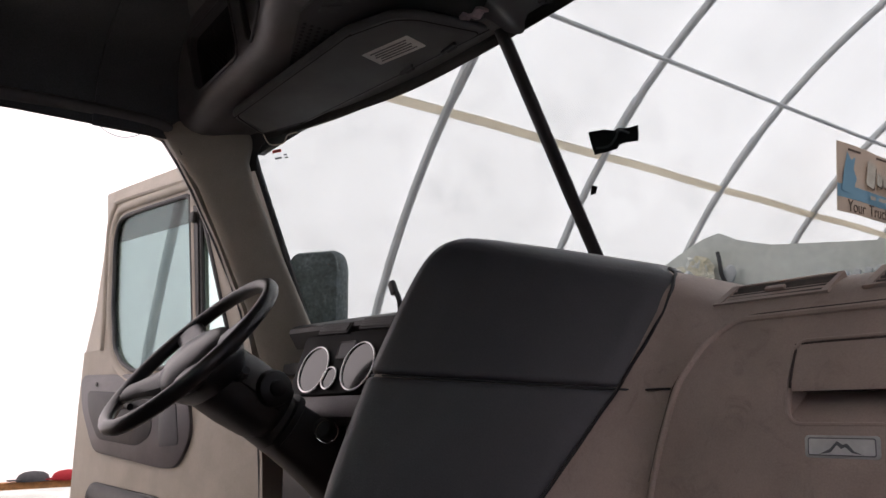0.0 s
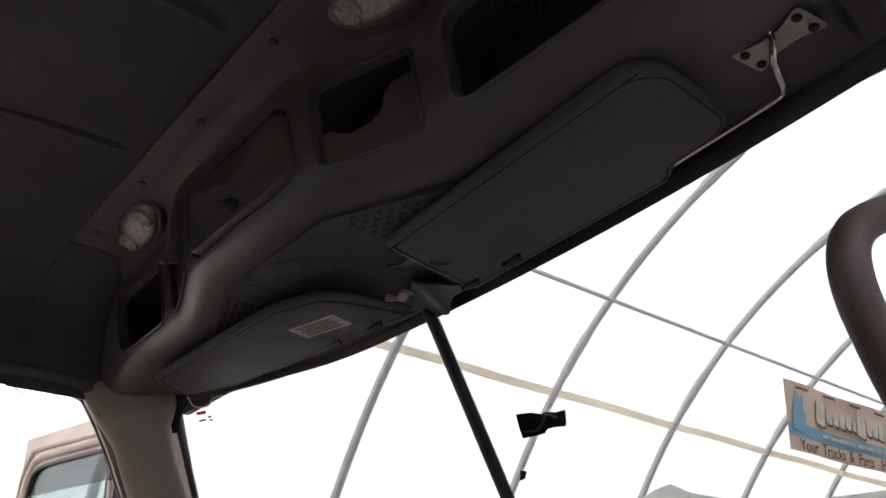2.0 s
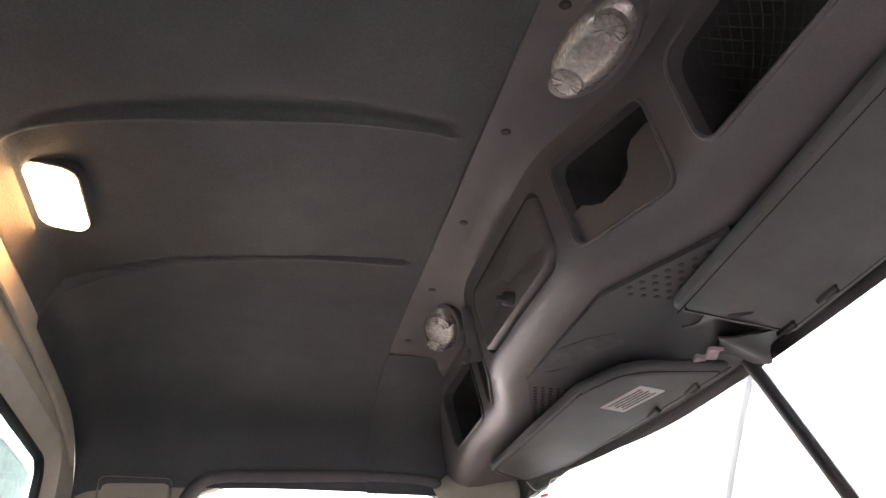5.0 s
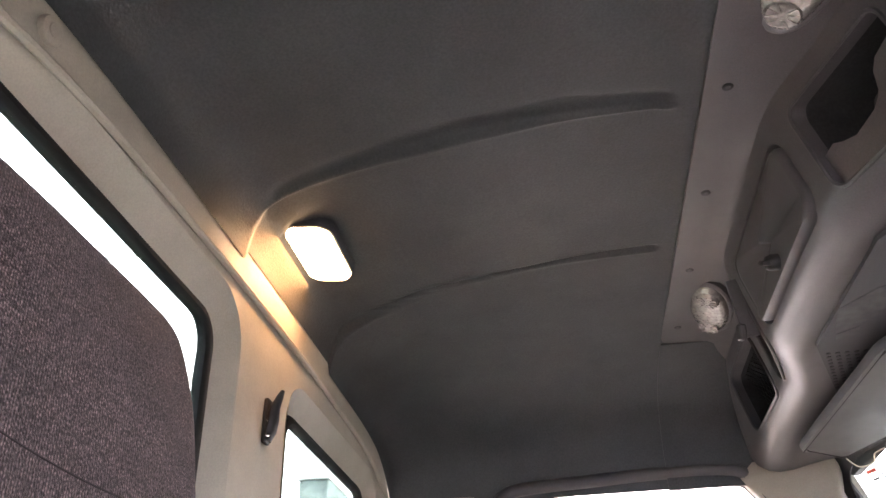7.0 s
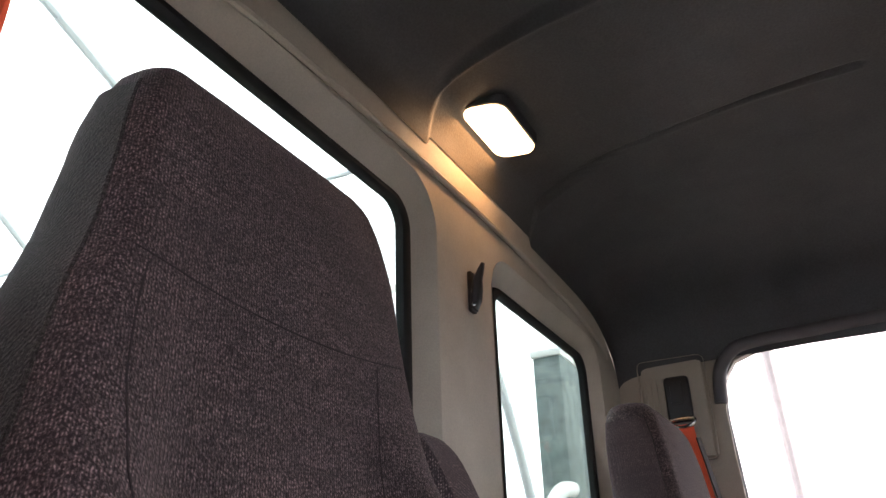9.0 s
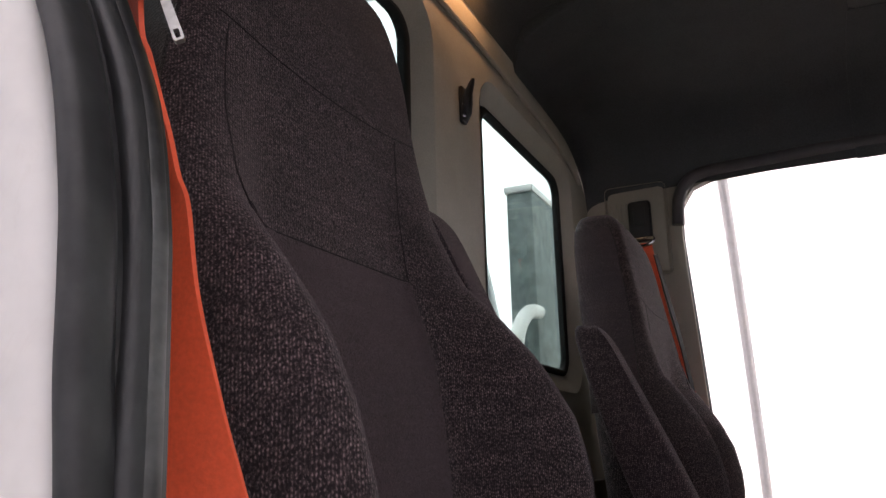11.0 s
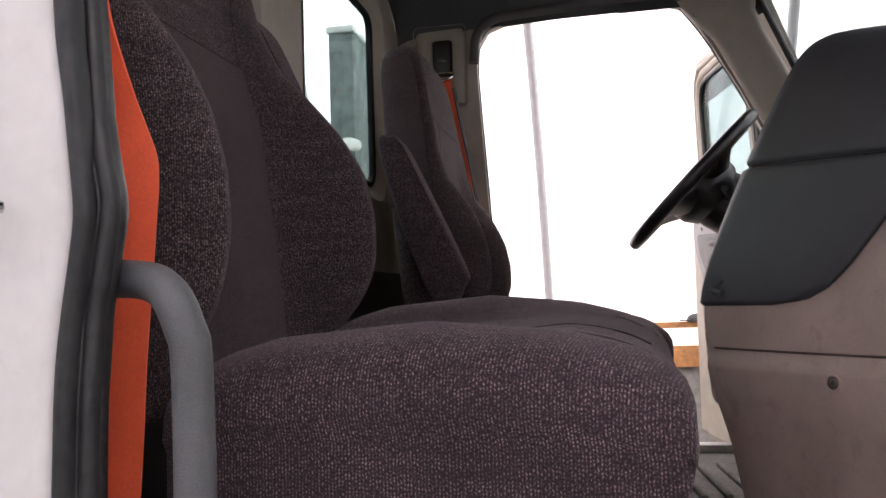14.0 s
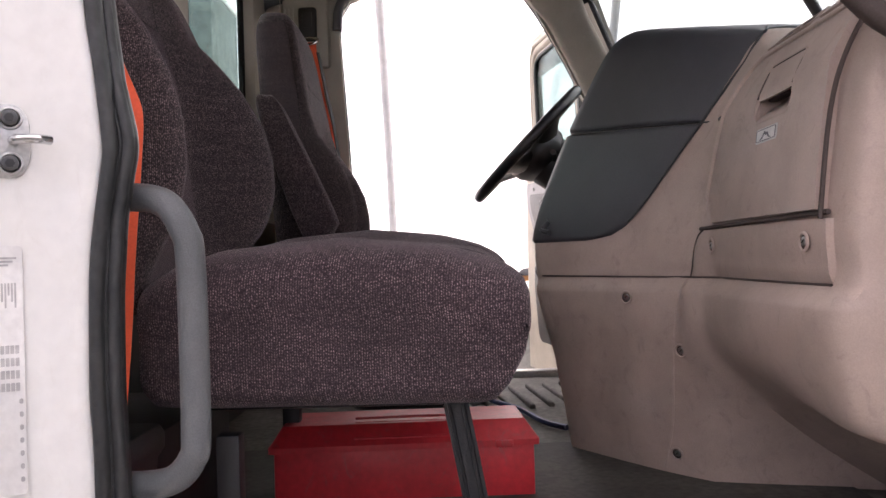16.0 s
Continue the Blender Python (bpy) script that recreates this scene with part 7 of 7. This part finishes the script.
# ---- driver's door, open ----
door = thing("door_1", "open khaki driver's door with dark map pocket and vent window", "door")
door["kind"] = "structure"
H0, H1 = Vector((-1.005, 1.235, 0)), Vector((-2.10, 1.055, 0))
mdoor = facing(H0, (H1 - H0).cross(Vector((0, 0, 1))) * -1)
if (mdoor.to_3x3() @ Vector((0, 0, 1))).y > 0:
    mdoor = facing(H0, (H1 - H0).cross(Vector((0, 0, 1))))
sgn = 1 if (mdoor.to_3x3() @ Vector((1, 0, 0))).dot(H1 - H0) > 0 else -1
DL = (H1 - H0).length
frame_line = [(0.0, -0.15), (0.0, 0.66), (0.10, 0.86), (0.28, 1.24), (0.40, 1.378), (0.48, 1.402), (0.98, 1.430), (1.05, 1.412), (1.083, 1.36), (1.09, 1.27), (1.073, 0.93), (1.075, 0.866), (1.235, 0.862), (1.252, 0.66), (1.28, -0.15)]
skin_line = [(0.02, -0.20), (0.02, 0.70), (0.14, 0.90), (0.32, 1.26), (0.44, 1.45), (0.58, 1.485), (1.05, 1.500), (1.232, 1.504), (1.240, 1.497), (1.222, 1.38), (1.235, 1.22), (1.268, 1.04), (1.335, 0.87), (1.335, 0.50), (1.32, -0.20)]
win_line = round_line([(0.388, 0.775), (0.475, 1.342), (0.80, 1.353), (0.95, 1.355), (1.005, 1.342), (1.030, 1.275), (1.008, 1.02), (0.965, 0.86), (0.91, 0.81), (0.81, 0.772)], 0.03, 5)
vent_line = round_line([(0.16, 0.78), (0.378, 1.243), (0.392, 1.245), (0.332, 0.78)], 0.012, 3)
skin_hole = round_line([(0.12, 0.76), (0.46, 1.385), (1.04, 1.405), (1.11, 1.33), (1.09, 0.90), (1.02, 0.77)], 0.04, 4)
part("panel", holed([(sgn * x, z) for x, z in frame_line], [[(sgn * x, z) for x, z in win_line], [(sgn * x, z) for x, z in vent_line]], 0.022, mdoor), M_BEIGE, door, "khaki inner door panel")
part("outer_skin", holed([(sgn * x, z) for x, z in skin_line], [[(sgn * x, z) for x, z in skin_hole]], 0.012, mdoor @ pose(0, 0, -0.046)), M_BEIGE, door, "khaki outer door shell")
part("door_return", loft([[mdoor @ Vector((sgn * x, z, d)) for x, z in line] for line, d in ((frame_line, -0.012), (frame_line, -0.020), (skin_line, -0.047))], caps=False), M_BEIGE, door, "khaki return of the door edge")
part("door_rim", tube(smooth_path([mdoor @ Vector((sgn * x, z - 0.006, 0.0)) for x, z in frame_line[2:12]], 4), 0.011, 8, per=2), M_BEIGE, door, "rounded khaki door edge")
part("window_bead", tube([mdoor @ Vector((sgn * (0.71 + (x - 0.71) * 1.085), 1.06 + (z - 1.06) * 1.12, -0.006)) for x, z in win_line], 0.019, 10, True, 1), M_BEIGE, door, "raised khaki bead round the window", 70)
for line in (win_line, vent_line):
    part("gasket", tube([mdoor @ Vector((sgn * x, z, 0.0)) for x, z in line], 0.008, 8, True, 1), M_RUBBER, door, "black window gasket")
    g = part("pane", slab([(sgn * x, z) for x, z in line], 0.004, mdoor @ pose(0, 0, -0.006)), M_DOORGLASS if line is win_line else M_REARGLASS, door, "tinted glass pane" if line is win_line else "clear vent pane")
    g.visible_shadow = False
part("divider_bar", slab([(sgn * x, z) for x, z in ((0.343, 0.79), (0.376, 0.79), (0.447, 1.30), (0.406, 1.285))], 0.012, mdoor @ pose(0, 0, 0.010), 0.003), M_RUBBER, door, "black window divider")
part("vent_latch", rbox((0.02, 0.016, 0.035), (0, 0, 0), 0.004), M_BLACK, door, "black vent latch").matrix_basis = mdoor @ pose(sgn * 0.412, 1.25, 0.018, 90)
# grey film laid along the pane to draw a reflection in the glass
g = part("tint_strip", slab([(sgn * x, z) for x, z in ((0.457, 1.245), (0.472, 1.337), (0.95, 1.350), (1.0, 1.337), (1.025, 1.275), (1.003, 1.02), (0.960, 0.865), (0.944, 0.865), (0.984, 1.02), (1.004, 1.260))], 0.002, mdoor @ pose(0, 0, -0.003)), M_REFLECTION, door, "grey tint strip")
g.visible_shadow = False
part("pocket_panel", slab([(sgn * x, z) for x, z in round_line([(0.37, 0.56), (0.42, 0.752), (DL + 0.112, 0.775), (DL + 0.09, 0.66), (DL - 0.04, 0.495), (0.56, 0.455), (0.45, 0.46)], 0.05, 5)], 0.012, mdoor @ pose(0, 0, 0.012), 0.006), M_CONSOLE, door, "dark plum armrest panel")
part("door_pull_well", slab([(sgn * x, z) for x, z in round_line([(0.62, 0.56), (0.64, 0.69), (DL + 0.04, 0.715), (DL + 0.01, 0.63), (DL - 0.08, 0.54), (0.72, 0.52)], 0.04, 5)], 0.004, mdoor @ pose(0, 0, 0.0145), 0.002), M_BLACK, door, "dark pull pocket")
part("speaker_cover", slab([(sgn * x, z) for x, z in round_line([(0.44, 0.53), (0.47, 0.66), (0.58, 0.68), (0.57, 0.52)], 0.02, 4)], 0.004, mdoor @ pose(0, 0, 0.0145), 0.002), M_PAD, door, "ribbed dark cover")
for x in (0.60, DL - 0.04):
    part("door_screw", slab(circle(0.008, 10), 0.003, mdoor @ pose(sgn * x, 0.735, 0.0145)), M_BLACK, door, "dark screw")
part("map_pocket", slab([(sgn * x, z) for x, z in round_line([(0.50, 0.0), (0.53, 0.365), (DL - 0.02, 0.392), (DL + 0.01, 0.30), (DL - 0.05, 0.0)], 0.06, 5)], 0.01, mdoor @ pose(0, 0, 0.010), 0.004), M_BLACK, door, "dark map pocket")
part("door_handle", tube([mdoor @ Vector((sgn * (DL - 0.20), 0.66, 0.02)), mdoor @ Vector((sgn * (DL - 0.26), 0.66, 0.035)), mdoor @ Vector((sgn * (DL - 0.36), 0.65, 0.03))], 0.012, 8), M_BLACK, door, "black door handle")

# outside mirror beyond the driver's pillar
mir = thing("outside_mirror", "frosted dark shell of the driver's outside mirror", "mirror", at=(-1.185, 1.49, 1.0))
part("shell", loft([[(0.092 * k * x * 2, d, 0.132 * k * z * 2) for x, z in rrect(1, 1, 0.18, 5)] for d, k in ((-0.045, 0.80), (-0.042, 0.93), (-0.02, 1.0), (0.02, 1.0), (0.05, 0.9), (0.06, 0.7))]), M_MIRROR_BACK, mir, "", 50).rotation_euler = (0, 0, radians(35))
part("arm", tube([(0.02, 0.03, -0.10), (0.08, 0.0, -0.16), (0.22, -0.12, -0.20)], 0.014, 8), M_BLACK, mir)

# things seen through the rear window
stk = thing("exhaust_shield", "dusty green-grey steel shield behind the cab", "shield", at=(-2.06, -0.49, 0.2))
part("box", rbox((0.46, 0.12, 1.65), (0, 0, 0.67), 0.02, 2), M_STACK, stk)
part("cap", rbox((0.48, 0.13, 0.03), (0, 0, 1.50), 0.008, 2), M_WHITE, stk, "pale cap edge")
part("leg", rbox((0.20, 0.10, 1.4), (0, 0, -0.72), 0.01), M_STACK, stk)
pip = thing("bent_pipe", "pale bent pipe behind the cab", "pipe", at=(-1.55, -0.42, 0.3))
part("pipe", tube([(-0.25, 0, 0.86), (-0.12, 0, 0.84), (0.0, 0, 0.76), (0.05, 0, 0.64), (0.06, 0, 0.3), (0.06, 0, -1.5)], 0.028, 12), M_WHITE, pip, "", 70)

# two caps left on the baseboard
for y, mat, lab in ((0.84, M_GREYCAP, "grey felt cap lying on the wooden baseboard"), (1.02, M_REDCAP, "red felt cap lying on the wooden baseboard")):
    c = thing("cap", lab, "cap", "caps on the board", (bx + 0.06, y + 0.38, 0.27))
    part("crown", loft([[(0.07 * k * math.cos(a), 0.085 * k * math.sin(a), z) for a in (2 * math.pi * q / 16 for q in range(16))] for k, z in ((1.0, 0.0), (1.02, 0.015), (0.9, 0.035), (0.6, 0.05), (0.1, 0.056))]), mat, c, "", 60)
    part("peak", rbox((0.05, 0.07, 0.008), (0.03, -0.10, 0.01), 0.003), mat, c)
